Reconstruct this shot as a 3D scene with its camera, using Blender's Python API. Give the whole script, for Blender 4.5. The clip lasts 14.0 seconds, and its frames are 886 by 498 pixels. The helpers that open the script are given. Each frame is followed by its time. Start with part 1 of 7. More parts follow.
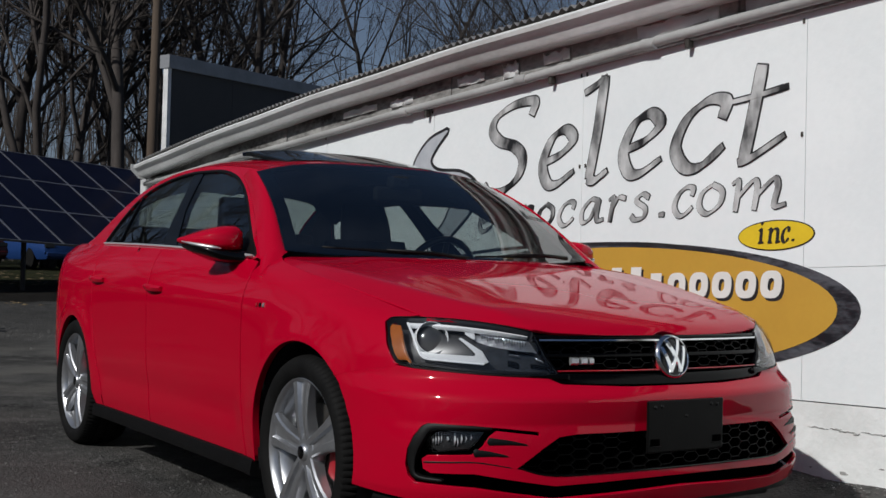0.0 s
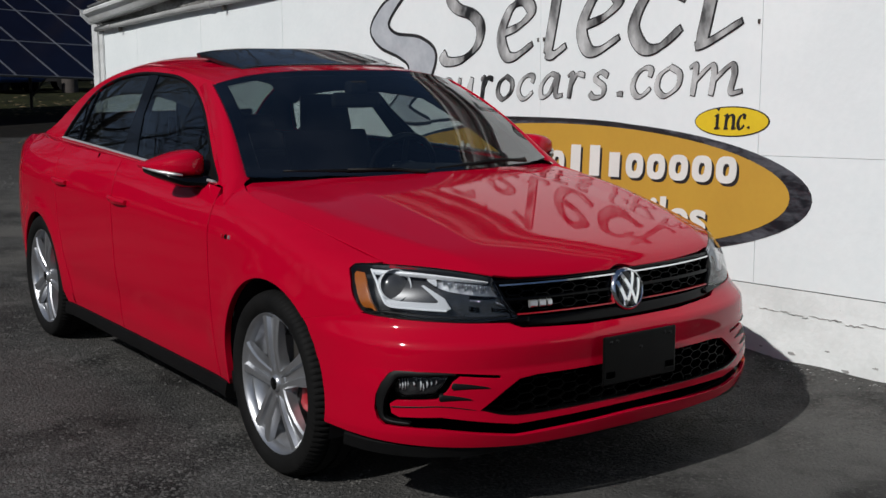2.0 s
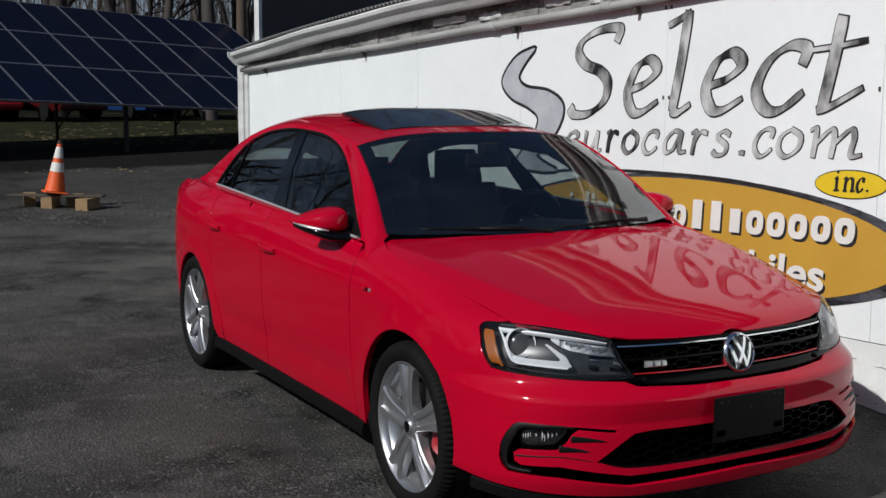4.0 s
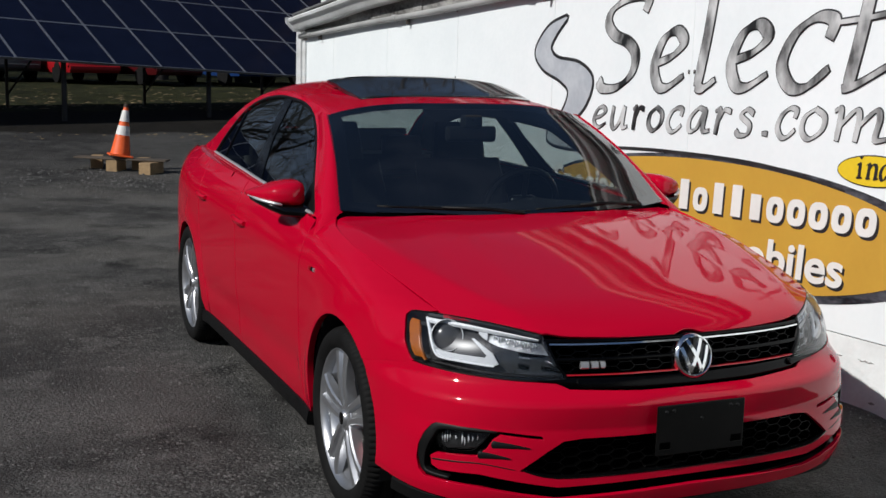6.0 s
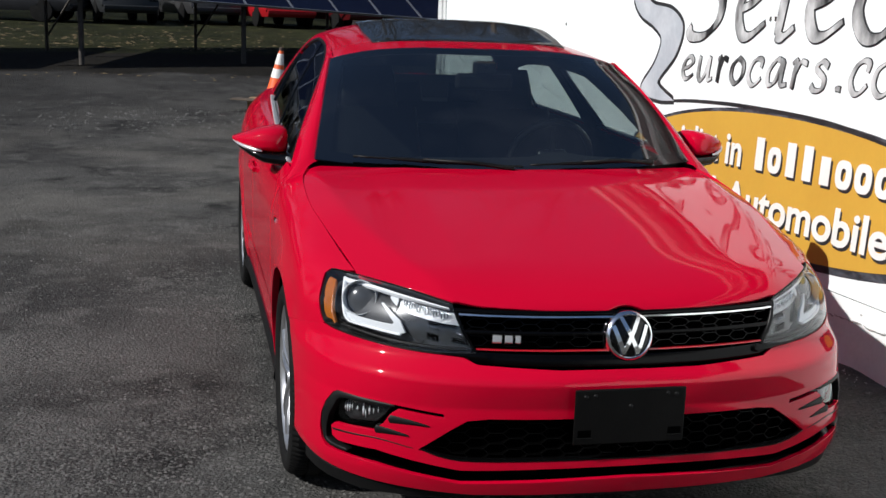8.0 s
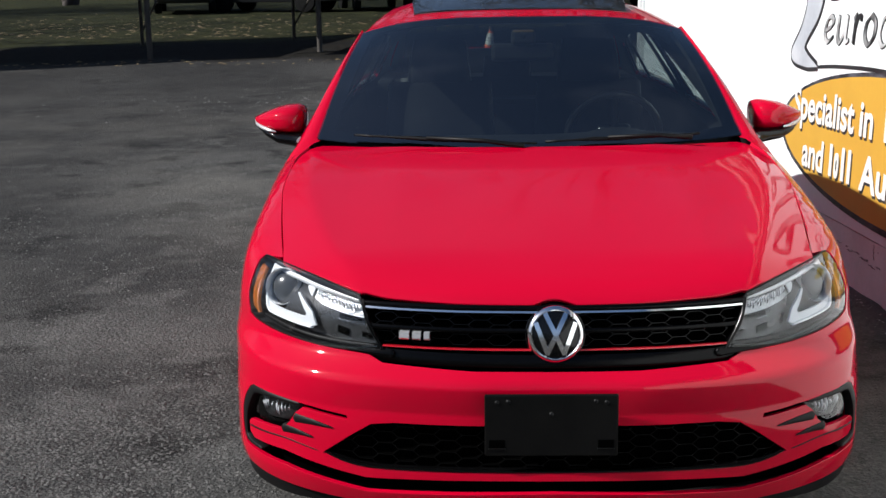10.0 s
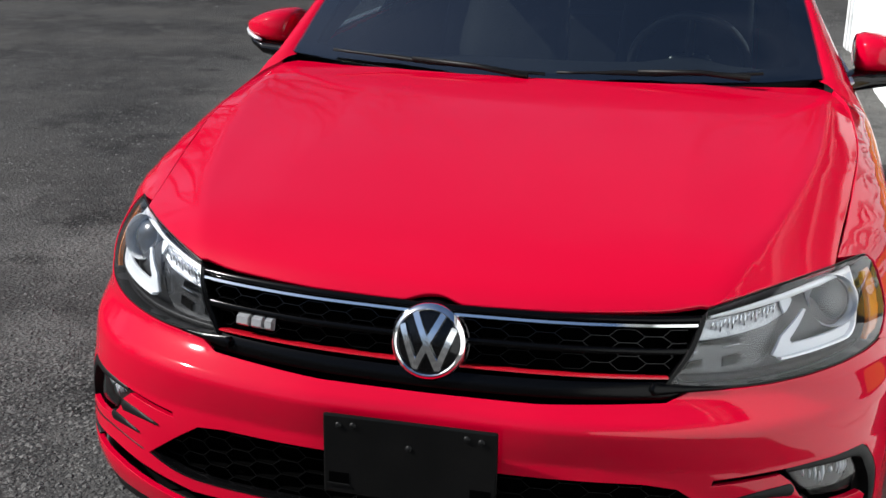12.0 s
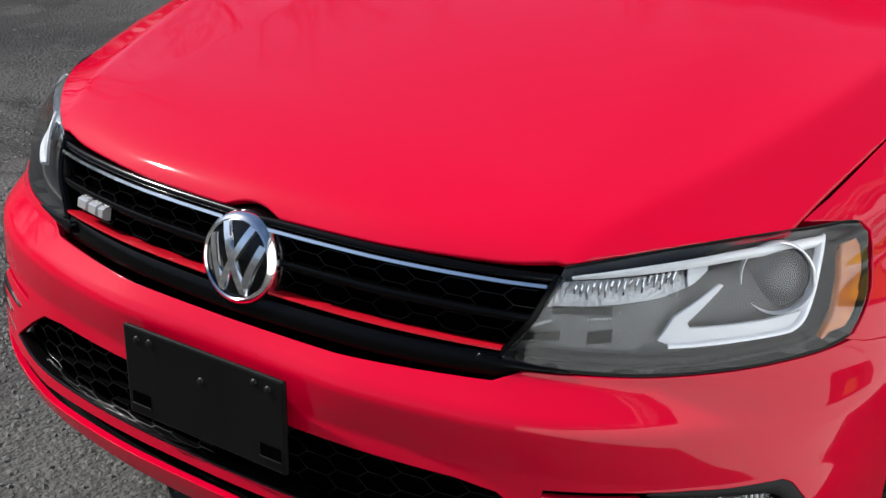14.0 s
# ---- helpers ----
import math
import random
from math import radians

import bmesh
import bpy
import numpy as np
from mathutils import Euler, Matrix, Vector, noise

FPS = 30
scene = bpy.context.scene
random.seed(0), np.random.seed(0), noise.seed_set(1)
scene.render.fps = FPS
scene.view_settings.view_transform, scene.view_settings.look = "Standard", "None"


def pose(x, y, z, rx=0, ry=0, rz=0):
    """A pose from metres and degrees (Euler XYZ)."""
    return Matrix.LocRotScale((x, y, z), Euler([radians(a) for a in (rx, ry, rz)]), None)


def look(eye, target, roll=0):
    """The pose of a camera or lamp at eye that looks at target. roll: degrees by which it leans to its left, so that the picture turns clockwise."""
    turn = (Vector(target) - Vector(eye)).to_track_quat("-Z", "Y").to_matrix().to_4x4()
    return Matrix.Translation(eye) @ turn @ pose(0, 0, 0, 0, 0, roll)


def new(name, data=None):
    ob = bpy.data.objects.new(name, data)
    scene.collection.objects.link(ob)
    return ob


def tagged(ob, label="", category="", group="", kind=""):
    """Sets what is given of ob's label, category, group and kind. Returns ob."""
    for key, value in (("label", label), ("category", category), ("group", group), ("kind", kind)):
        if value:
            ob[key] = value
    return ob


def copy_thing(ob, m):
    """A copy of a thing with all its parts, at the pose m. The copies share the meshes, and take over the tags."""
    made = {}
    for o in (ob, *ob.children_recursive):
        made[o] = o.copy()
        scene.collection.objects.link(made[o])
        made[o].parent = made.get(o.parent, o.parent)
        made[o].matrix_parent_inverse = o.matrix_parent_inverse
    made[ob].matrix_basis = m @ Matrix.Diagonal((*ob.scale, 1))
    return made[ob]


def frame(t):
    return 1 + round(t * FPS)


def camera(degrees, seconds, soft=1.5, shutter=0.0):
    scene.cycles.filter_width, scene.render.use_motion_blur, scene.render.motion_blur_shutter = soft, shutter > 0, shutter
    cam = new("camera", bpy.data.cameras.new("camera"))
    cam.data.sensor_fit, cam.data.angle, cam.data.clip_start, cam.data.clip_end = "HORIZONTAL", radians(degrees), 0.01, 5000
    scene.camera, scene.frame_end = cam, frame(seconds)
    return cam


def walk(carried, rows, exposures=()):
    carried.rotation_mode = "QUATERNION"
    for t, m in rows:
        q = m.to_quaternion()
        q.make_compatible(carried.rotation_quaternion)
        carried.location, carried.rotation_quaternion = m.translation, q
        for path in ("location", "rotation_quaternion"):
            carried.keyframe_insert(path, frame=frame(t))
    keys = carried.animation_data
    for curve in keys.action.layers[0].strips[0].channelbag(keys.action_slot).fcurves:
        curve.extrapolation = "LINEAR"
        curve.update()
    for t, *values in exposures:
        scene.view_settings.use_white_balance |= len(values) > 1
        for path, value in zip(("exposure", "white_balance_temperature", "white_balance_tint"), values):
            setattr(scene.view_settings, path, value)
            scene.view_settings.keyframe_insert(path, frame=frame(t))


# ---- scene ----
cam = camera(42.1, 14.0, soft=1.5)
PATH = [
    (0, (-2.607, -3.488, 0.932), (-1.505, -1.819, 0.976), 1.4),
    (0.5, (-2.6, -3.488, 0.927), (-1.497, -1.821, 0.964), 0.9),
    (1, (-2.632, -3.483, 0.923), (-1.548, -1.803, 0.959), 1.1),
    (1.5, (-2.594, -3.452, 1.083), (-1.512, -1.777, 0.933), -0.6),
    (2, (-2.628, -3.533, 1.404), (-1.486, -1.92, 1.095), -0.3),
    (2.5, (-2.762, -3.778, 1.543), (-1.704, -2.098, 1.309), -0.5),
    (3, (-2.822, -3.84, 1.553), (-1.752, -2.167, 1.314), 0.5),
    (3.5, (-2.853, -3.805, 1.58), (-1.872, -2.084, 1.305), 1.1),
    (3.7, (-2.844, -3.798, 1.577), (-1.87, -2.07, 1.315), 0.6),
    (6, (-2.13, -3.745, 1.565), (-1.335, -1.937, 1.25), 1.5),
    (6.5, (-1.887, -3.792, 1.578), (-1.222, -1.94, 1.225), 1.9),
    (7, (-1.666, -3.814, 1.557), (-1.137, -1.926, 1.162), -1.6),
    (7.5, (-1.461, -3.712, 1.586), (-0.891, -1.838, 1.179), 1.8),
    (8, (-1.21, -3.742, 1.566), (-0.766, -1.836, 1.154), 2.1),
    (8.2, (-1.089, -3.754, 1.582), (-0.732, -1.824, 1.195), 1.0),
    (10.3, (-0.108, -3.434, 1.526), (-0.176, -1.494, 1.045), -0.2),
    (10.5, (-0.047, -3.328, 1.576), (-0.104, -1.394, 1.072), 0.8),
    (11, (0.132, -3.152, 1.514), (-0.029, -1.23, 0.985), -0.8),
    (11.5, (0.334, -2.912, 1.517), (-0.043, -1.039, 0.926), -1.2),
    (12, (0.464, -2.728, 1.479), (0.026, -0.873, 0.872), 1.0),
    (12.5, (0.77, -2.57, 1.502), (-0.019, -0.874, 0.794), 2.6),
    (13, (0.908, -2.447, 1.442), (0.049, -0.781, 0.742), 1.9),
    (13.5, (0.961, -2.251, 1.444), (0.143, -0.578, 0.712), 2.7),
    (14, (1.08, -2.022, 1.394), (0.109, -0.468, 0.594), 1.5),
]
walk(cam, [(t, look(eye, aim, roll)) for t, eye, aim, roll in PATH], exposures=[(0, -0.32), (1.5, -0.32), (2.5, -0.17), (3.5, -0.14), (6, 0.08), (7.5, 0.42), (10.5, 0.92), (12.5, 1.10), (14, 1.14)])

# ---- light ----
SUN_WAY = Vector((1.25, 0.34, -1.0)).normalized()
world = bpy.data.worlds.new("sky")
scene.world = world
world.use_nodes = True
wn = world.node_tree.nodes
sky = wn.new("ShaderNodeTexSky")
sky.sky_type = "NISHITA"
sky.sun_disc = False
sky.sun_elevation = math.asin(-SUN_WAY.z)
sky.sun_rotation = math.atan2(-SUN_WAY.x, -SUN_WAY.y)
sky.altitude, sky.air_density, sky.dust_density, sky.ozone_density = 100, 1.0, 1.5, 4.5
wn["Background"].inputs[1].default_value = 0.05
# thin broken cloud over the whole sky
sky_at, veil, veil_span, veil_mix = (wn.new("ShaderNode" + k) for k in ("TexCoord", "TexNoise", "MapRange", "Mix"))
veil.inputs["Scale"].default_value, veil.inputs["Detail"].default_value, veil.inputs["Roughness"].default_value = 2.6, 8, 0.6
veil_span.inputs[1].default_value, veil_span.inputs[2].default_value, veil_span.inputs[4].default_value = 0.48, 0.72, 0.22
veil_mix.data_type = "RGBA"
veil_mix.inputs[7].default_value = (4.4, 5.2, 7.0, 1)
world.node_tree.links.new(sky_at.outputs["Generated"], veil.inputs["Vector"])
world.node_tree.links.new(veil.outputs[0], veil_span.inputs[0])
# haze towards the horizon, all round
way, haze, thick = (wn.new("ShaderNode" + k) for k in ("SeparateXYZ", "MapRange", "Math"))
haze.inputs[1].default_value, haze.inputs[2].default_value, haze.inputs[3].default_value, haze.inputs[4].default_value = 0.0, 0.55, 0.44, 0.0
haze.interpolation_type = "SMOOTHSTEP"
thick.operation = "MAXIMUM"
world.node_tree.links.new(sky_at.outputs["Generated"], way.inputs[0])
world.node_tree.links.new(way.outputs[2], haze.inputs[0])
world.node_tree.links.new(veil_span.outputs[0], thick.inputs[0])
world.node_tree.links.new(haze.outputs[0], thick.inputs[1])
world.node_tree.links.new(thick.outputs[0], veil_mix.inputs[0])
world.node_tree.links.new(sky.outputs[0], veil_mix.inputs[6])
world.node_tree.links.new(veil_mix.outputs[2], wn["Background"].inputs[0])
sun = new("sun", bpy.data.lights.new("sun", "SUN"))
sun.data.energy, sun.data.angle, sun.data.color = 3.7, radians(0.55), (1.0, 0.985, 0.955)
sun.matrix_world = look((-46, -4, 40), Vector((-46, -4, 40)) + SUN_WAY)


# ---- materials ----
def material(name, base, rough=0.6, metal=0.0, coat=0.0, second=None, scale=8.0, fine=90.0, bump=0.0, spread=0.5, wear=0.35, spec=0.5, stretch=(1, 1, 1)):
    """A surface of two mixed tones at two scales, with fine relief."""
    m = bpy.data.materials.new(name)
    m.use_nodes = True
    nt = m.node_tree
    b = nt.nodes["Principled BSDF"]
    b.inputs["Base Color"].default_value = (*base, 1)
    b.inputs["Roughness"].default_value = rough
    b.inputs["Metallic"].default_value = metal
    b.inputs["Coat Weight"].default_value = coat
    b.inputs["Coat Roughness"].default_value = 0.03
    b.inputs["Specular IOR Level"].default_value = spec
    if second is None and not bump:
        return m
    co = nt.nodes.new("ShaderNodeTexCoord")
    mp = nt.nodes.new("ShaderNodeMapping")
    mp.inputs["Scale"].default_value = stretch
    nt.links.new(co.outputs["Object"], mp.inputs[0])
    big, small = nt.nodes.new("ShaderNodeTexNoise"), nt.nodes.new("ShaderNodeTexNoise")
    big.inputs["Scale"].default_value, big.inputs["Detail"].default_value = scale, 6
    small.inputs["Scale"].default_value, small.inputs["Detail"].default_value = fine, 3
    nt.links.new(mp.outputs[0], big.inputs["Vector"])
    nt.links.new(mp.outputs[0], small.inputs["Vector"])
    if second is not None:
        add = nt.nodes.new("ShaderNodeMath")
        add.operation = "MULTIPLY_ADD"
        add.inputs[1].default_value = wear
        nt.links.new(small.outputs[0], add.inputs[0])
        nt.links.new(big.outputs[0], add.inputs[2])
        rng = nt.nodes.new("ShaderNodeMapRange")
        rng.inputs[1].default_value = 0.5 + wear / 2 - spread / 2
        rng.inputs[2].default_value = 0.5 + wear / 2 + spread / 2
        nt.links.new(add.outputs[0], rng.inputs[0])
        mix = nt.nodes.new("ShaderNodeMix")
        mix.data_type = "RGBA"
        mix.inputs[6].default_value, mix.inputs[7].default_value = (*base, 1), (*second, 1)
        nt.links.new(rng.outputs[0], mix.inputs[0])
        nt.links.new(mix.outputs[2], b.inputs["Base Color"])
    if bump:
        bp = nt.nodes.new("ShaderNodeBump")
        bp.inputs["Strength"].default_value, bp.inputs["Distance"].default_value = 1.0, bump
        nt.links.new(small.outputs[0], bp.inputs["Height"])
        nt.links.new(bp.outputs[0], b.inputs["Normal"])
    return m


def glass_mat(name, tint, rough=0.0, base=0.05):
    """Thin clear sheet: see-through, with gloss that grows towards grazing views."""
    m = bpy.data.materials.new(name)
    m.use_nodes = True
    nt = m.node_tree
    out = nt.nodes["Material Output"]
    tr, gl, mx, lw, pw, mad = (nt.nodes.new("ShaderNode" + k) for k in ("BsdfTransparent", "BsdfGlossy", "MixShader", "LayerWeight", "Math", "Math"))
    tr.inputs[0].default_value = (*tint, 1)
    gl.inputs["Roughness"].default_value = rough
    lw.inputs[0].default_value = 0.5
    pw.operation, mad.operation = "POWER", "MULTIPLY_ADD"
    pw.inputs[1].default_value = 4.0
    mad.inputs[1].default_value, mad.inputs[2].default_value = 0.9, base
    nt.links.new(lw.outputs["Facing"], pw.inputs[0])
    nt.links.new(pw.outputs[0], mad.inputs[0])
    nt.links.new(mad.outputs[0], mx.inputs[0])
    nt.links.new(tr.outputs[0], mx.inputs[1])
    nt.links.new(gl.outputs[0], mx.inputs[2])
    nt.links.new(mx.outputs[0], out.inputs[0])
    return m


WALL_WHITE = material("white_wall_paint", (0.79, 0.835, 0.845), 0.65, second=(0.85, 0.89, 0.895), scale=1.6, fine=26, bump=0.0015, spread=0.35)
BLOCK_WHITE = material("painted_cement", (0.70, 0.725, 0.715), 0.75, second=(0.82, 0.845, 0.84), scale=4, fine=38, bump=0.0025, spread=0.4)
MORTAR = material("bare_cement", (0.20, 0.198, 0.19), 0.9, second=(0.44, 0.44, 0.43), scale=22, fine=90, bump=0.002, spread=0.4)
TRIM_WHITE = material("old_white_trim", (0.80, 0.815, 0.815), 0.5, second=(0.50, 0.505, 0.495), scale=5, fine=60, bump=0.001, spread=0.5, stretch=(1, 0.25, 1))
OLD_WOOD = material("weathered_fascia", (0.045, 0.041, 0.038), 0.85, second=(0.38, 0.375, 0.36), scale=4, fine=40, bump=0.004, spread=0.35, stretch=(1, 0.4, 1))
PIPE_GREY = material("painted_conduit", (0.46, 0.465, 0.46), 0.5, second=(0.28, 0.28, 0.275), scale=6, fine=70, bump=0.0008, stretch=(1, 0.3, 1))
ROOF_METAL = material("corrugated_metal", (0.24, 0.24, 0.24), 0.6, 0.5, second=(0.40, 0.39, 0.37), scale=3, fine=40, bump=0.001)
DARK_PANEL = material("dark_siding", (0.045, 0.045, 0.047), 0.8, second=(0.060, 0.059, 0.058), scale=1.2, fine=60, bump=0.002)
FLASHING = material("grey_flashing", (0.30, 0.31, 0.33), 0.55, 0.3, second=(0.20, 0.21, 0.22), scale=3, fine=30, bump=0.001)
BLACK_PAINT = material("black_sign_paint", (0.010, 0.010, 0.012), 0.5, second=(0.035, 0.035, 0.037), scale=7, fine=60, spread=0.5)
YELLOW_PAINT = material("ochre_sign_paint", (0.58, 0.335, 0.045), 0.55, second=(0.52, 0.29, 0.04), scale=3, fine=40, spread=0.6)
LEMON_PAINT = material("lemon_sign_paint", (0.80, 0.58, 0.02), 0.55, second=(0.72, 0.50, 0.02), scale=5, fine=40)
WHITE_PAINT = material("white_letter_paint", (0.80, 0.79, 0.76), 0.55, second=(0.72, 0.71, 0.68), scale=6, fine=50)
BRUSHED = material("brushed_grey_paint", (0.016, 0.017, 0.018), 0.5, second=(0.60, 0.61, 0.61), scale=5.0, fine=16, spread=0.26, wear=0.16, stretch=(1, 1.3, 0.7))
BORDER_PAINT = material("brushed_blue_black_paint", (0.008, 0.009, 0.013), 0.5, second=(0.085, 0.09, 0.105), scale=9, fine=48, spread=0.3, wear=0.5, stretch=(1, 0.5, 1.6))
THICKET = material("sapling_bark", (0.030, 0.025, 0.023), 0.9, second=(0.055, 0.047, 0.042), scale=2, fine=20)
SWOOSH_BLUE = material("pale_blue_paint", (0.36, 0.39, 0.43), 0.55, second=(0.52, 0.55, 0.58), scale=5, fine=30)
CELL = material("solar_cell", (0.0032, 0.0050, 0.0155), 0.18, second=(0.005, 0.0075, 0.021), scale=3, fine=30, spec=0.08)
ALU = material("aluminium", (0.55, 0.56, 0.58), 0.4, 0.9, second=(0.45, 0.46, 0.48), scale=9, fine=80)
STEEL_DARK = material("dark_steel", (0.045, 0.04, 0.036), 0.7, 0.2, second=(0.08, 0.07, 0.06), scale=6, fine=50)
BARK = material("bark", (0.033, 0.027, 0.025), 0.9, second=(0.072, 0.061, 0.055), scale=3, fine=25, bump=0.01, stretch=(1, 1, 0.25))
POLE_WOOD = material("pole_wood", (0.07, 0.050, 0.036), 0.9, second=(0.12, 0.09, 0.066), scale=4, fine=30, bump=0.006, stretch=(1, 1, 0.1))
CONE_ORANGE = material("cone_orange", (0.85, 0.13, 0.025), 0.5, second=(0.70, 0.10, 0.02), scale=9, fine=40)
CONE_WHITE = material("cone_band", (0.78, 0.77, 0.75), 0.45, second=(0.62, 0.61, 0.58), scale=12, fine=50)
MATT_TIP = material("blackened_cone_tip", (0.02, 0.016, 0.014), 0.8, second=(0.05, 0.03, 0.02), scale=30, fine=90)
TIMBER = material("raw_timber", (0.36, 0.24, 0.12), 0.8, second=(0.22, 0.145, 0.075), scale=6, fine=40, bump=0.002, stretch=(0.3, 1, 1))
PLANK = material("dark_plank", (0.050, 0.038, 0.028), 0.85, second=(0.09, 0.07, 0.052), scale=6, fine=40, bump=0.002, stretch=(0.3, 1, 1))
STONE = material("gravel_stone", (0.05, 0.049, 0.047), 0.85, second=(0.13, 0.127, 0.12), scale=3, fine=40, spread=0.4)
CHIP = material("asphalt_chipping", (0.030, 0.0292, 0.0284), 0.85, second=(0.115, 0.111, 0.104), scale=9, fine=60, spread=0.5)
LEAF = material("dry_leaf", (0.10, 0.068, 0.035), 0.8, second=(0.19, 0.145, 0.075), scale=2, fine=10)


def ground_mat():
    """Worn asphalt with aggregate, stains and pale dust; leaf-strewn grass past the far edge."""
    m = bpy.data.materials.new("worn_asphalt")
    m.use_nodes = True
    nt = m.node_tree
    b = nt.nodes["Principled BSDF"]
    b.inputs["Roughness"].default_value = 0.9
    b.inputs["Specular IOR Level"].default_value = 0.12
    co = nt.nodes.new("ShaderNodeTexCoord")

    def tex(kind, scale, detail=5.0):
        n = nt.nodes.new("ShaderNodeTex" + kind)
        n.inputs["Scale"].default_value = scale
        if kind == "Noise":
            n.inputs["Detail"].default_value = detail
        nt.links.new(co.outputs["Object"], n.inputs["Vector"])
        return n.outputs[0]

    def span(v, lo, hi):
        r = nt.nodes.new("ShaderNodeMapRange")
        r.inputs[1].default_value, r.inputs[2].default_value = lo, hi
        nt.links.new(v, r.inputs[0])
        return r.outputs[0]

    def mixed(f, a, c):
        mx = nt.nodes.new("ShaderNodeMix")
        mx.data_type = "RGBA"
        nt.links.new(f, mx.inputs[0])
        for k, v in ((6, a), (7, c)):
            if isinstance(v, tuple):
                mx.inputs[k].default_value = (*v, 1)
            else:
                nt.links.new(v, mx.inputs[k])
        return mx.outputs[2]

    def maths(op, a, c):
        n = nt.nodes.new("ShaderNodeMath")
        n.operation = op
        for k, v in ((0, a), (1, c)):
            if isinstance(v, (int, float)):
                n.inputs[k].default_value = v
            else:
                nt.links.new(v, n.inputs[k])
        return n.outputs[0]

    tone = mixed(span(tex("Noise", 0.55, 9), 0.40, 0.60), (0.036, 0.0352, 0.0344), (0.086, 0.084, 0.080))
    tone = mixed(maths("MULTIPLY", span(tex("Noise", 0.8, 10), 0.50, 0.58), 0.65), tone, (0.026, 0.0255, 0.025))
    tone = mixed(span(tex("Noise", 1.9, 10), 0.55, 0.66), tone, (0.016, 0.0157, 0.0153))
    tone = mixed(maths("MULTIPLY", span(tex("Noise", 3.1, 10), 0.56, 0.64), 0.6), tone, (0.112, 0.109, 0.103))
    tone = mixed(maths("MULTIPLY", span(tex("Noise", 7, 6), 0.52, 0.70), 0.5), tone, (0.098, 0.095, 0.090))
    cells = nt.nodes.new("ShaderNodeTexVoronoi")
    cells.inputs["Scale"].default_value = 85
    nt.links.new(co.outputs["Object"], cells.inputs["Vector"])
    hue = nt.nodes.new("ShaderNodeSeparateColor")
    nt.links.new(cells.outputs["Color"], hue.inputs[0])
    worn = span(tex("Noise", 1.3, 8), 0.46, 0.62)
    tone = mixed(maths("MULTIPLY", span(hue.outputs[0], 0.62, 1.0), maths("MULTIPLY", worn, 0.75)), tone, (0.17, 0.165, 0.155))
    tone = mixed(maths("MULTIPLY", span(hue.outputs[1], 0.55, 1.0), maths("MULTIPLY", worn, 0.6)), tone, (0.012, 0.012, 0.012))
    tone = mixed(maths("MULTIPLY", span(tex("Noise", 60, 4), 0.54, 0.70), 0.4), tone, (0.16, 0.155, 0.145))
    tone = mixed(maths("MULTIPLY", span(tex("Noise", 130, 2), 0.57, 0.68), 0.3), tone, (0.014, 0.014, 0.014))
    sep = nt.nodes.new("ShaderNodeSeparateXYZ")
    nt.links.new(co.outputs["Object"], sep.inputs[0])
    dusty = maths("MULTIPLY", span(tex("Noise", 0.7, 7), 0.46, 0.62), maths("SUBTRACT", span(sep.outputs[1], 0.5, 5.5), maths("MULTIPLY", span(sep.outputs[1], 9.0, 13.5), 0.85)))
    tone = mixed(maths("MULTIPLY", dusty, 0.75), tone, (0.118, 0.112, 0.102))
    strip_x = span(maths("ADD", sep.outputs[0], maths("MULTIPLY", tex("Noise", 0.45, 6), 2.6)), -2.2, -0.4)
    calm = maths("MULTIPLY", maths("SUBTRACT", 1.0, strip_x), 0.48)
    tone = mixed(calm, tone, (0.021, 0.0206, 0.0202))
    swept = maths("MULTIPLY", span(maths("ADD", sep.outputs[0], maths("MULTIPLY", tex("Noise", 1.1, 7), 0.9)), 0.7, 1.5), span(tex("Noise", 5, 8), 0.25, 0.6))
    tone = mixed(maths("MULTIPLY", swept, 0.62), tone, (0.125, 0.123, 0.117))
    tone = mixed(maths("MULTIPLY", span(maths("ADD", sep.outputs[1], maths("MULTIPLY", tex("Noise", 0.5, 6), 3.0)), 9.5, 14.5), 0.45), tone, (0.022, 0.0212, 0.0202))
    edge = span(maths("ADD", sep.outputs[1], maths("MULTIPLY", tex("Noise", 0.8, 4), 2.2)), 16.9, 17.4)
    soil = mixed(span(tex("Noise", 1.7, 8), 0.38, 0.62), (0.010, 0.0125, 0.0045), (0.028, 0.031, 0.011))
    soil = mixed(span(tex("Noise", 26, 3), 0.60, 0.72), soil, (0.095, 0.08, 0.045))
    # the bare mask paints the array's shade into the soil as a dark strip
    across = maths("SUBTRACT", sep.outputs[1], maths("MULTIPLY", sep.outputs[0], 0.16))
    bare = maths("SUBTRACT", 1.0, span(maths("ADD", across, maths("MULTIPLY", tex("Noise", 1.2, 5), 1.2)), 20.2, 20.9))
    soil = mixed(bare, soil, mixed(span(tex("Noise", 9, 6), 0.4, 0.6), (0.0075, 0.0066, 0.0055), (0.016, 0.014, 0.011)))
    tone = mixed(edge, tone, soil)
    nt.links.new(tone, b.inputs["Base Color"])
    bp = nt.nodes.new("ShaderNodeBump")
    bp.inputs["Strength"].default_value, bp.inputs["Distance"].default_value = 1.0, 0.014
    nt.links.new(maths("ADD", maths("MULTIPLY", hue.outputs[0], 0.5), maths("ADD", tex("Noise", 70, 4), maths("MULTIPLY", tex("Noise", 6, 5), 1.5))), bp.inputs["Height"])
    nt.links.new(bp.outputs[0], b.inputs["Normal"])
    return m


GROUND = ground_mat()


